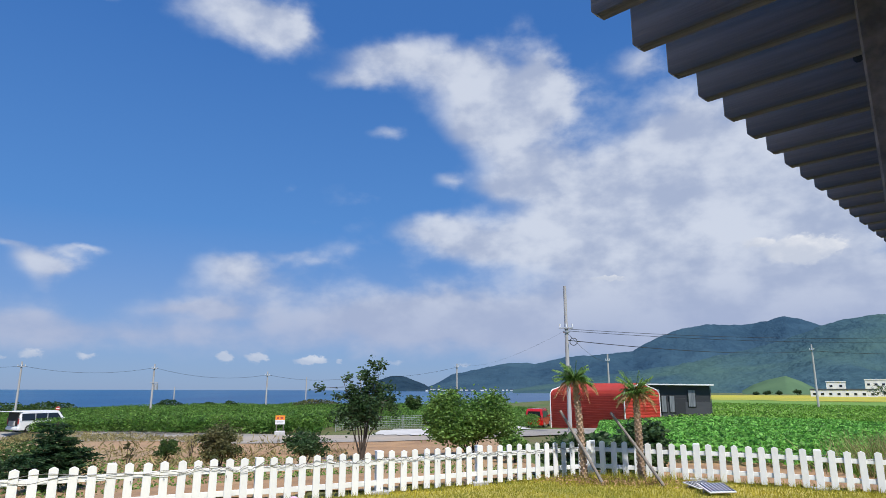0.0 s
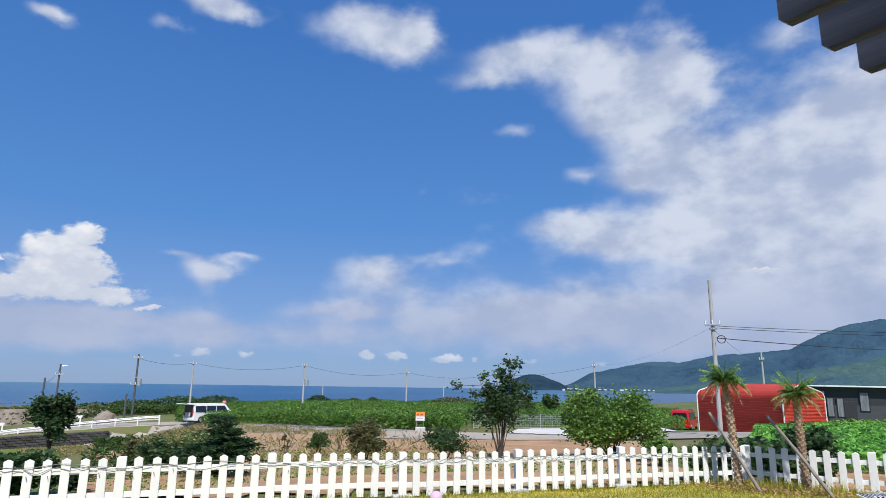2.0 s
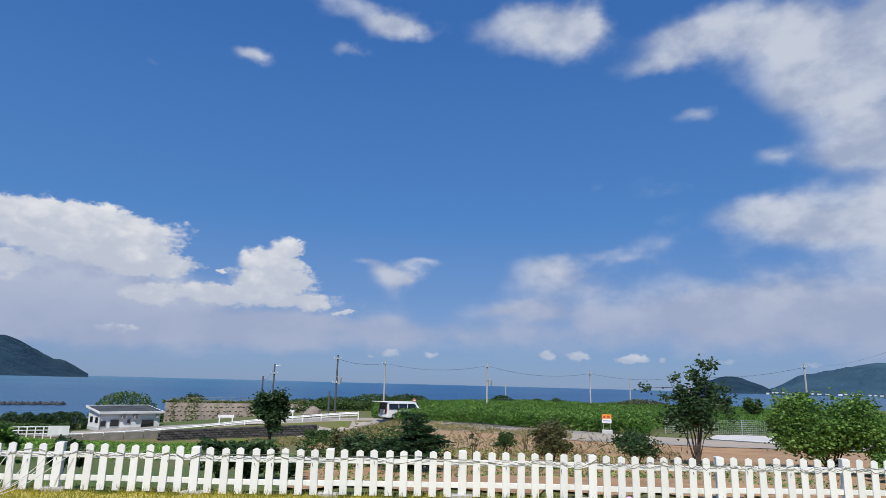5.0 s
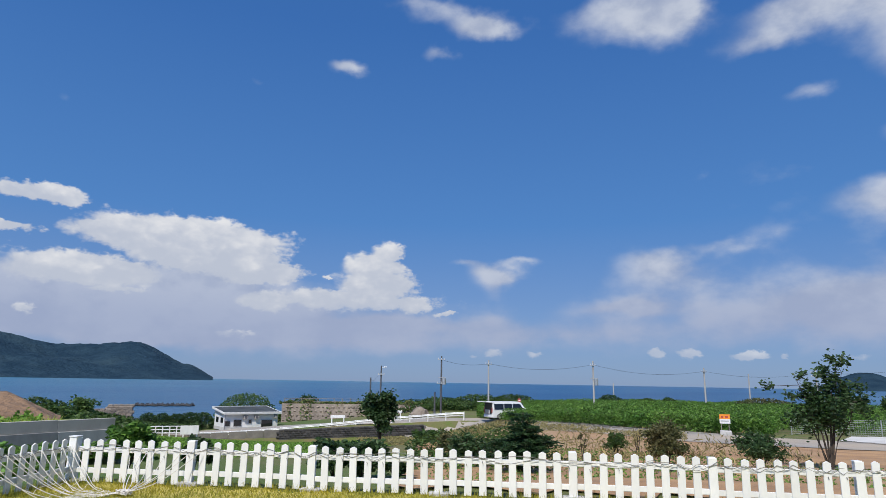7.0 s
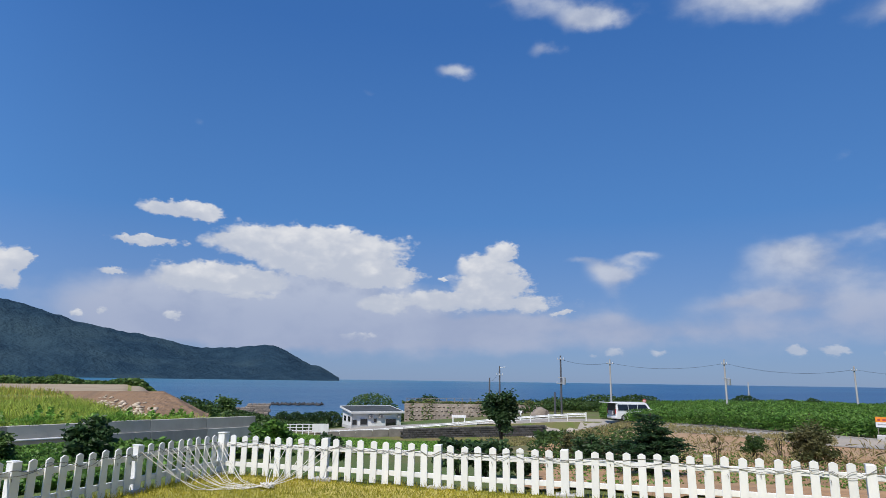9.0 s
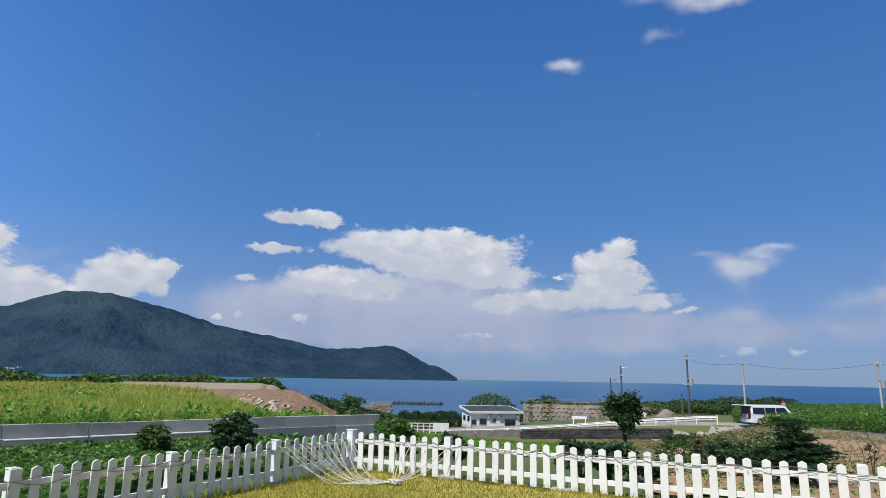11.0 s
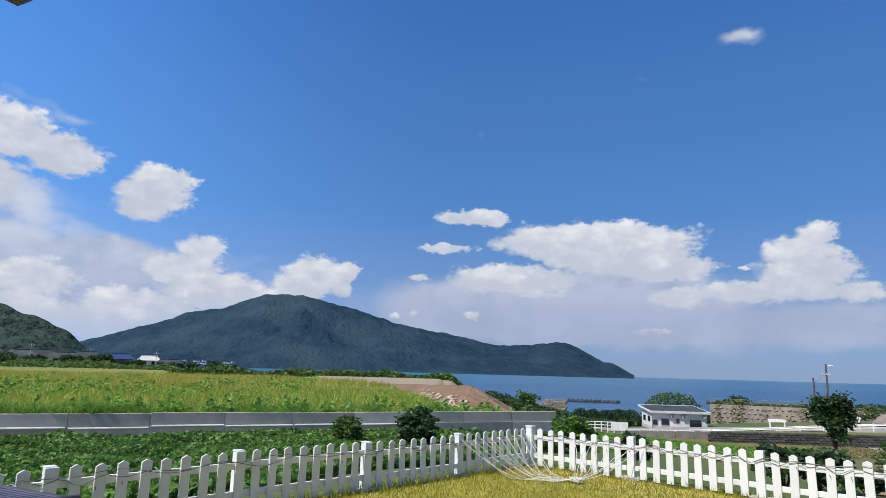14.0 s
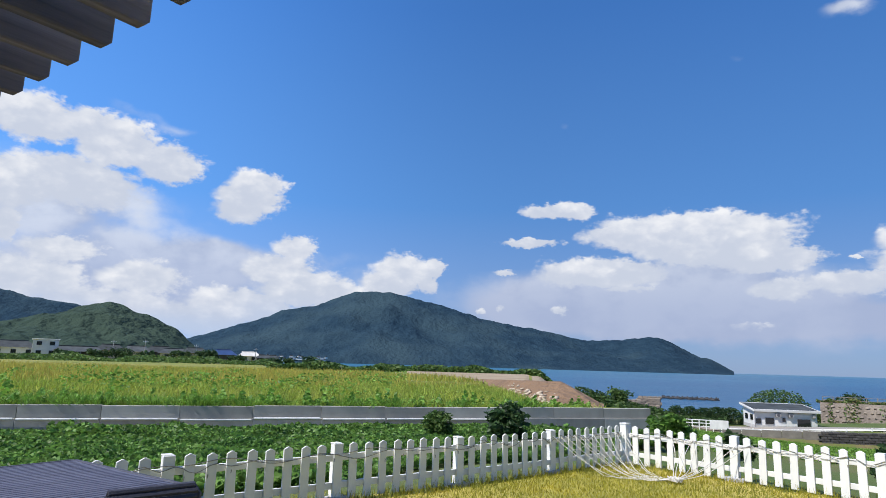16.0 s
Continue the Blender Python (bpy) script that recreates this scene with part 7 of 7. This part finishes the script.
def pump_house():
    p = polar(52.75, 79)
    h = thing("pump_house", pose(p.x, p.y, -4.25, 0, 0, 52.75 + 20), "small white utility building with a low sloping roof by the shore", "building")
    w, d, front, back = 6.2, 4.0, 1.9, 2.32
    bm = bmesh.new()
    prism(bm, [(0, 0), (d, 0), (d, back), (0, front)], w, pose(0, 0, 0, 0, 0, 90))
    part("wall", bm, WHITE_WALL, h)
    part("plinth", boxed(w + 0.06, d + 0.06, 0.35, Matrix.Translation((0, d / 2, 0.0))), CONCRETE, h)
    pitch = math.degrees(math.atan2(back - front, d))
    slope = Matrix.Translation((0.0, 0.0, front + 0.02)) @ pose(0, 0, 0, pitch, 0, 0)
    roof = part("roof", boxed(w + 0.5, d + 0.7, 0.10, slope @ Matrix.Translation((0, d / 2, 0.0)), 0.02), ROOF_GREY, h, "grey sheet roof sloping to the front")
    part("fascia", boxed(w + 0.6, 0.08, 0.26, slope @ Matrix.Translation((0, -0.38, -0.10)), 0.015), WHITE_WALL, roof, "white front fascia")
    part("fascia", boxed(w + 0.6, 0.08, 0.2, slope @ Matrix.Translation((0, d + 0.38, -0.05)), 0.015), WHITE_WALL, roof, "white rear fascia")
    for x in (-w / 2 - 0.26, w / 2 + 0.26):
        part("barge_board", boxed(0.08, d + 0.7, 0.22, slope @ Matrix.Translation((x, d / 2, -0.10)), 0.015), WHITE_WALL, roof, "white end board")
    for x, ww, z, hh in ((-2.85, 0.62, 0.45, 0.65), (-1.7, 0.95, 0.45, 0.75), (-0.25, 0.42, 0.72, 0.5), (1.75, 1.4, 0.25, 0.9)):
        window(h, "window", ww, hh, Matrix.Translation((x, -0.03, z)), GREY_METAL)
    for x in (-0.85, 0.45):
        ac = part("cooler", boxed(0.5, 0.3, 0.42, Matrix.Translation((x, -0.16, 1.25)), 0.02), POLE_CONCRETE, h, "grey wall-mounted cooling unit")
        part("grille", tube(bmesh.new(), [(x, -0.31, 1.46), (x, -0.325, 1.46)], 0.16, 14), DARK_POLE, ac)
    part("wall_lamp", boxed(0.3, 0.25, 0.45, Matrix.Translation((2.75, -0.14, 1.25)), 0.03), POLE_CONCRETE, h)
    for y in (1.2, 2.9):
        part("side_window", boxed(0.06, 0.8, 0.6, Matrix.Translation((-w / 2 - 0.02, y, 0.8)), 0.01), GLASS_DARK, h, "dark side window")
    part("downpipe", tube(bmesh.new(), [(-3.2, -0.06, 0), (-3.2, -0.06, front)], 0.05, 6), POLE_CONCRETE, h)


pump_house()


def white_gate():
    g = thing("white_railing", Matrix(), "white open railing beside the utility building", "railing")
    pts = [polar(a, 62, EYE - 62 * math.tan(radians(3.86))) for a in np.linspace(61.2, 57.0, 9)]
    for p in pts:
        part("post", boxed(0.09, 0.09, 1.0, pose(p.x, p.y, p.z - 1.0, 0, 0, 59)), WHITE_PAINT, g)
    for drop in (0.05, 0.32, 0.60):
        part("rail", tube(bmesh.new(), [p - Vector((0, 0, drop)) for p in pts], 0.045, 6), WHITE_PAINT, g)
    p = polar(57.6, 61.5, EYE - 61.5 * math.tan(radians(4.55)))
    part("gate_leaf", boxed(1.5, 0.05, 0.75, pose(p.x, p.y, p.z, 0, 0, 57.6), 0.01), WHITE_PAINT, g)


white_gate()


def breakwater():
    first = None
    for i in range(34):
        az = 61.8 - 0.13 * i
        r = 212 + 2 * math.sin(i)
        if first is None:
            bm = bmesh.new()
            for d in ((0, 0, 1), (0.94, 0, -0.33), (-0.47, 0.82, -0.33), (-0.47, -0.82, -0.33)):
                tube(bm, [(0, 0, 0), Vector(d) * 0.55], 0.26, 7, 0.2)
            ob = first = part("wave_block", bm, BLOCK)
            tagged(ob, "dark four-legged concrete wave breaker block in the sea", "wave block", "breakwater blocks")
            ob.matrix_basis = pose(*polar(az, r, -6.6), 0, 0, 20)
        else:
            copy_thing(first, pose(*polar(az, r, -6.7 + 0.2 * math.sin(i * 2.2)), 0, 0, 37 * i))
    for j_az, j_r, sx, sz, top, text in ((62.9, 150, 5.5, 2.6, -4.2, "weathered brown stone jetty head in the water"), (64.6, 147, 8.0, 2.0, -4.9, "low weathered stone jetty wall in the water")):
        jetty = thing("jetty", pose(*polar(j_az, j_r, top - sz - 1.0), 0, 0, j_az), text, "jetty")
        part("core", boxed(sx * 0.9, 2.6, sz + 0.8, bevel=0.2), STONE, jetty)
        bm_ = boxed(0.95, 0.9, 0.62, bevel=0.1)
        first_stone = None
        n_ = int(sx / 1.0)
        for row in range(int(sz / 0.62) + 2):
            for i in range(n_):
                if first_stone is None:
                    ob = first_stone = part("stone", bm_, STONE, jetty)
                else:
                    ob = first_stone.copy()
                    scene.collection.objects.link(ob)
                ob.matrix_basis = pose((i - n_ / 2 + 0.5 * (row % 2) + 0.25) * 1.0, -1.2 + 0.12 * row, row * 0.62, rng.normal() * 4, rng.normal() * 4, rng.normal() * 7)


breakwater()

# ---- village and far buildings ----


def house(az, r, wide, deep, wall_h, roof_h, roof, walls, label, hip=0.0, base=None, turn=0.0, flat=False, floors=1):
    p = on_ground(az, r)
    h = thing("house", pose(p.x, p.y, p.z if base is None else base, 0, 0, az + turn), label, "house")
    part("wall", boxed(wide, deep, wall_h, bevel=0.03), walls, h)
    if flat:
        part("roof", boxed(wide + 0.4, deep + 0.4, roof_h, Matrix.Translation((0, 0, wall_h)), 0.05), roof, h)
    else:
        bm = bmesh.new()
        o = 0.7
        base_pts = [bm.verts.new((x, y, wall_h - 0.1)) for x, y in ((-wide / 2 - o, -deep / 2 - o), (wide / 2 + o, -deep / 2 - o), (wide / 2 + o, deep / 2 + o), (-wide / 2 - o, deep / 2 + o))]
        k = wide / 2 * (1 - hip)
        t = [bm.verts.new((-k, 0, wall_h + roof_h)), bm.verts.new((k, 0, wall_h + roof_h))]
        for f in ((base_pts[0], base_pts[1], t[1], t[0]), (base_pts[2], base_pts[3], t[0], t[1]), (base_pts[1], base_pts[2], t[1]), (base_pts[3], base_pts[0], t[0]), tuple(reversed(base_pts))):
            bm.faces.new(f)
        part("roof", bm, roof, h)
        part("ridge", boxed(2 * k + 0.3, 0.35, 0.22, Matrix.Translation((0, 0, wall_h + roof_h - 0.05)), 0.03), roof, h)
    n = max(2, int(wide / 2.6))
    for fl in range(floors):
        for i in range(n):
            window(h, "window", 1.1, 0.95, Matrix.Translation((-wide / 2 + wide * (i + 0.5) / n, -deep / 2 - 0.03, wall_h * (fl + 0.38) / floors)), GREY_METAL)


house(114.6, 185, 9, 7, 2.4, 1.5, ROOF_GREY, WHITE_WALL, "pale house with a grey tiled roof", 0.4, base=terrace_z(114.6, 185) - 0.05)
house(112.6, 178, 5.2, 6, 4.16, 0.22, WHITE_WALL, WHITE_WALL, "tall white block house in the village", flat=True, floors=2, base=terrace_z(112.6, 178) - 0.05)
house(110.4, 172, 9.5, 7, 1.76, 1.12, ROOF_GREY, BLOCK, "low dark house with a grey tiled roof", 0.2, base=terrace_z(110.4, 172) - 0.05)
house(108.2, 190, 6.5, 6, 2.4, 1.42, ROOF_GREY, BEIGE_WALL, "beige house with a grey tiled roof", 0.4, base=terrace_z(108.2, 190) - 0.05)
house(106.3, 186, 6.0, 6, 2.24, 1.35, ROOF_GREY, BEIGE_WALL, "beige house with a grey tiled roof", 0.3, base=terrace_z(106.3, 186) - 0.05)
house(104.6, 195, 7.5, 7, 2.4, 1.42, ROOF_GREY, BLOCK, "dark timber house with a grey tiled roof", 0.4, base=terrace_z(104.6, 195) - 0.05)
house(103.5, 176, 6.4, 6, 2.0, 1.12, ROOF_GREY, WHITE_WALL, "low white house with a grey tiled roof", 0.3, base=terrace_z(103.5, 176) - 0.05)
house(101.9, 196, 6.5, 6, 2.4, 1.35, ROOF_GREY, BEIGE_WALL, "beige house with a dark tiled roof", 0.4, base=terrace_z(101.9, 196) - 0.05)
house(99.6, 186, 6.0, 6, 2.08, 1.27, ROOF_BLUE, BLOCK, "dark house with a bright blue tiled roof", 0.4, base=terrace_z(99.6, 186) - 0.05)
house(97.5, 176, 4.4, 6, 1.92, 0.98, PALE_CONCRETE, WHITE_WALL, "white house with a pale metal roof", 0.2, base=terrace_z(97.5, 176) - 0.05)
house(96.0, 172, 5.0, 5, 1.52, 0.68, ROOF_GREY, BLOCK, "low dark shed with a grey roof", 0.2, base=terrace_z(96.0, 172) - 0.05)
house(-32.6, 300, 22, 9, 3.2, 0.5, ROOF_GREY, WHITE_WALL, "long low white building beyond the rice", flat=True, base=-1.3)
house(-32.2, 320, 7, 9, 6.4, 0.4, WHITE_WALL, WHITE_WALL, "tall white building with a slanting roof beyond the rice", flat=True, base=-1.3, floors=2)
house(-35.2, 330, 13, 9, 7.4, 0.4, WHITE_WALL, WHITE_WALL, "two-storey white building beyond the rice", flat=True, base=-1.3, floors=2)
for i, (a_, w_, h_) in enumerate(((102.9, 5, 3.4), (101.2, 5, 3.8), (100.7, 4, 4.0), (98.4, 4, 2.6), (95.4, 4.5, 2.0), (94.2, 3, 1.8), (92.4, 4, 2.6), (107.4, 5, 3.4), (109.0, 5, 3.0), (105.6, 4, 3.0), (111.3, 4, 2.8))):
    shrub("village_tree", a_, 165, w_, h_ * 0.72, DARK_LEAF, 0.45, 700, "dark rounded tree between the village houses", "tree", stems=6, lumps=36, low=0.1, seed=i, base=terrace_z(a_, 165) - 0.05)
for i, (a_, r_, w_, h_) in enumerate(((-27.5, 400, 4, 2.8), (-28.3, 410, 3, 2.6), (-29.6, 400, 4, 3.4), (-26.7, 405, 3, 2.2), (-36.2, 235, 14, 5.0))):
    shrub("field_tree", a_, r_, w_, h_, DARK_LEAF, 0.6, 900, "dark tree at the edge of the rice fields", "tree", stems=6, lumps=36, low=0.1, seed=i)


def shore_town(az0, az1, r, count, label):
    """Tiny pale houses along the foot of the mountains."""
    first = None
    for i in range(count):
        az = az0 + (az1 - az0) * (i + rng.uniform(-0.4, 0.4)) / count
        rr = r + rng.uniform(-20, 60)
        m = pose(*polar(az, rr, -7.0 + (rr - r + 20) * (0.22 if az0 > 50 else 0.08)), 0, 0, az + rng.uniform(-25, 25))
        if first is None:
            first = thing("town_house", m, label, "house", "houses across the bay")
            part("wall", boxed(9, 8, 6, bevel=0.1), WHITE_WALL, first)
            bm = bmesh.new()
            prism(bm, [(-5, 6), (5, 6), (0, 9)], 9.5)
            part("roof", bm, ROOF_GREY, first)
        else:
            ob = copy_thing(first, m)
            k = rng.uniform(0.7, 1.5)
            ob.scale = (k * 1.2, k, rng.uniform(0.7, 1.2))


shore_town(91.0, 98.0, 2222, 48, "small pale house on the far shore")
shore_town(-9.3, 1.0, 2850, 26, "small white house on the far shore")

# ---- things on the lawn and terrace ----


def solar_panels():
    for k, (az, r, yaw, tilt) in enumerate(((-22.1, 11.9, 24, 9), (-23.2, 11.4, 10, 14))):
        p = polar(az, r, 0.02)
        s = thing("solar_panel", pose(p.x, p.y, p.z, 0, 0, yaw), "small framed solar panel lying tilted on the lawn", "solar panel")
        m = pose(0, 0, 0.05 + 0.03 * k, tilt, 0, 0)
        part("frame", boxed(0.46, 0.36, 0.02, m, 0.003), PVC, s)
        for i in range(7):
            part("cell_strip", boxed(0.038, 0.32, 0.004, m @ Matrix.Translation((-0.19 + i * 0.064, 0, 0.021))), PANEL_CELL, s)
        part("stand", boxed(0.3, 0.03, 0.08 + 0.03 * k, Matrix.Translation((0, 0.13, -0.02)), 0.004), GREY_METAL, s)


solar_panels()


def gazing_ball():
    p = polar(11.3, 9.32, 0)
    g = thing("gazing_ball", Matrix.Translation(p), "pinkish glass ball on a short stake in the lawn", "garden ball")
    bm = bmesh.new()
    bmesh.ops.create_uvsphere(bm, u_segments=24, v_segments=14, radius=0.09, matrix=Matrix.Translation((0, 0, 0.10)))
    part("globe", bm, PINK_GLASS, g, smooth=True)
    part("stake", tube(bmesh.new(), [(0, 0, -0.05), (0, 0, 0.03)], 0.02, 8), GREY_METAL, g)


gazing_ball()


def rope_net():
    """White cords that hang from the fence corner and gather in a knot on the lawn."""
    knot = polar(61.7, 10.0, 0.04)
    n = thing("rope_net", Matrix.Translation(knot), "white rope net hung on the fence, bunched on the lawn", "rope net")
    rs = np.random.default_rng(12)
    anchors = []
    for i in range(12):
        s = 1.95 - 1.85 * i / 11
        p = CORNER_L + LEFT_DIR * s + Vector((0.05, 0.03, 0.56 - 0.02 * (i % 3)))
        anchors.append((p, 0.55 + 0.25 * rs.uniform()))
    for i in range(8):
        s = 0.9 + 1.2 * i / 7
        p = CORNER_L + front_dir * s + Vector((0.03, -0.05, 0.55 - 0.03 * (i % 2)))
        anchors.append((p, 0.25))
    for p, belly in anchors:
        a = p - knot
        pts = []
        for f in np.linspace(0, 1, 16):
            q = a * (1 - f)
            sink = belly * math.sin(math.pi * min(1, f * 1.05)) * 0.40
            side = a.cross(Vector((0, 0, 1))).normalized() * (0.06 * math.sin(f * 5 + p.x * 9) * (1 - f))
            q = q + side + Vector((0, 0, -sink))
            q.z = max(q.z, -0.02 + 0.02 * rs.uniform())
            pts.append(q)
        part("cord", tube(bmesh.new(), pts, 0.0052, 5), ROPE, n)
    for i in range(7):
        f = 0.12 + 0.11 * i
        pts = []
        for p, belly in anchors[:12]:
            q = (p - knot) * (1 - f) + Vector((0, 0, -belly * math.sin(math.pi * f) * 0.40))
            q.z = max(q.z, 0.0)
            pts.append(q + Vector(rs.normal(size=3)) * 0.012)
        part("cross_cord", tube(bmesh.new(), pts, 0.003, 4), ROPE, n)
    bm = bmesh.new()
    for i in range(9):
        a = i * 0.7
        tube(bm, [(0.10 * math.cos(a + k * 1.1), 0.07 * math.sin(a * 1.3 + k), 0.03 + 0.03 * math.sin(k * 2 + a)) for k in range(7)], 0.008, 5)
    tube(bm, [(0.02, 0.02, 0.02), (0.06, -0.05, -0.04), (0.03, -0.12, -0.03)], 0.012, 5)
    part("knot", bm, ROPE, n)


rope_net()


def terrace_table():
    z = 0.72
    k = EYE - z

    def at(az, el):
        return polar(az, k / math.tan(radians(-el)), 0)

    far_corner, near_corner = at(110.6, -7.95), at(102.6, -10.15)
    side = (near_corner - far_corner)
    d = side.normalized()
    along = Vector((d.y, -d.x, 0))
    if along.x * far_corner.x + along.y * far_corner.y > 0 and along.y > 0:
        along = -along
    width, length = side.length, 2.2
    yaw = math.degrees(math.atan2(along.y, along.x))
    t = thing("garden_table", pose(far_corner.x, far_corner.y, 0, 0, 0, yaw), "dark slatted garden table with a woven edge", "table")
    s = 1 if (Matrix.Rotation(radians(yaw), 3, "Z") @ Vector((0, 1, 0))).dot(d) > 0 else -1
    count = 26
    first = None
    for i in range(count):
        y = s * width * (i + 0.5) / count
        if first is None:
            ob = first = part("slat", boxed(length, width / count * 0.72, 0.02, bevel=0.004), TABLE_TOP, t)
        else:
            ob = first.copy()
            scene.collection.objects.link(ob)
        ob.location = (length / 2, y, z - 0.01)
    part("under_board", boxed(length, width, 0.025, Matrix.Translation((length / 2, s * width / 2, z - 0.04))), RATTAN, t)
    for x, y, sx, sy in ((length / 2, 0, length, 0.05), (length / 2, s * width, length, 0.05), (0, s * width / 2, 0.05, width), (length, s * width / 2, 0.05, width)):
        part("rim", boxed(sx, sy, 0.07, Matrix.Translation((x, y, z - 0.055)), 0.012), RATTAN, t)
    for x in (0.06, length - 0.06):
        for y in (0.06, width - 0.06):
            part("leg", boxed(0.07, 0.07, z - 0.05, Matrix.Translation((x, s * y, 0)), 0.008), RATTAN, t)
    c = polar(104.0, 4.30, 0)
    ch = thing("rattan_chair", pose(c.x, c.y, 0, 0, 0, 124), "dark woven rattan armchair pushed to the table", "chair")
    part("seat", boxed(0.55, 0.55, 0.08, Matrix.Translation((0, 0, 0.38)), 0.02), RATTAN, ch)
    bm = bmesh.new()
    tube(bm, [(-0.27, 0.26, 0.40), (-0.29, 0.30, 0.72), (-0.26, 0.31, 0.775), (0.26, 0.31, 0.775), (0.29, 0.30, 0.72), (0.27, 0.26, 0.40)], 0.022, 8)
    part("back_frame", bm, RATTAN, ch)
    for i in range(10):
        part("woven_band", tube(bmesh.new(), [(-0.275, 0.29, 0.42 + i * 0.036), (0, 0.297, 0.42 + i * 0.036), (0.275, 0.29, 0.42 + i * 0.036)], 0.019, 6), RATTAN, ch)
    for x in (-0.24, 0.24):
        for y in (-0.24, 0.24):
            part("leg", tube(bmesh.new(), [(x, y, 0), (x, y, 0.40)], 0.022, 7), RATTAN, ch)


terrace_table()
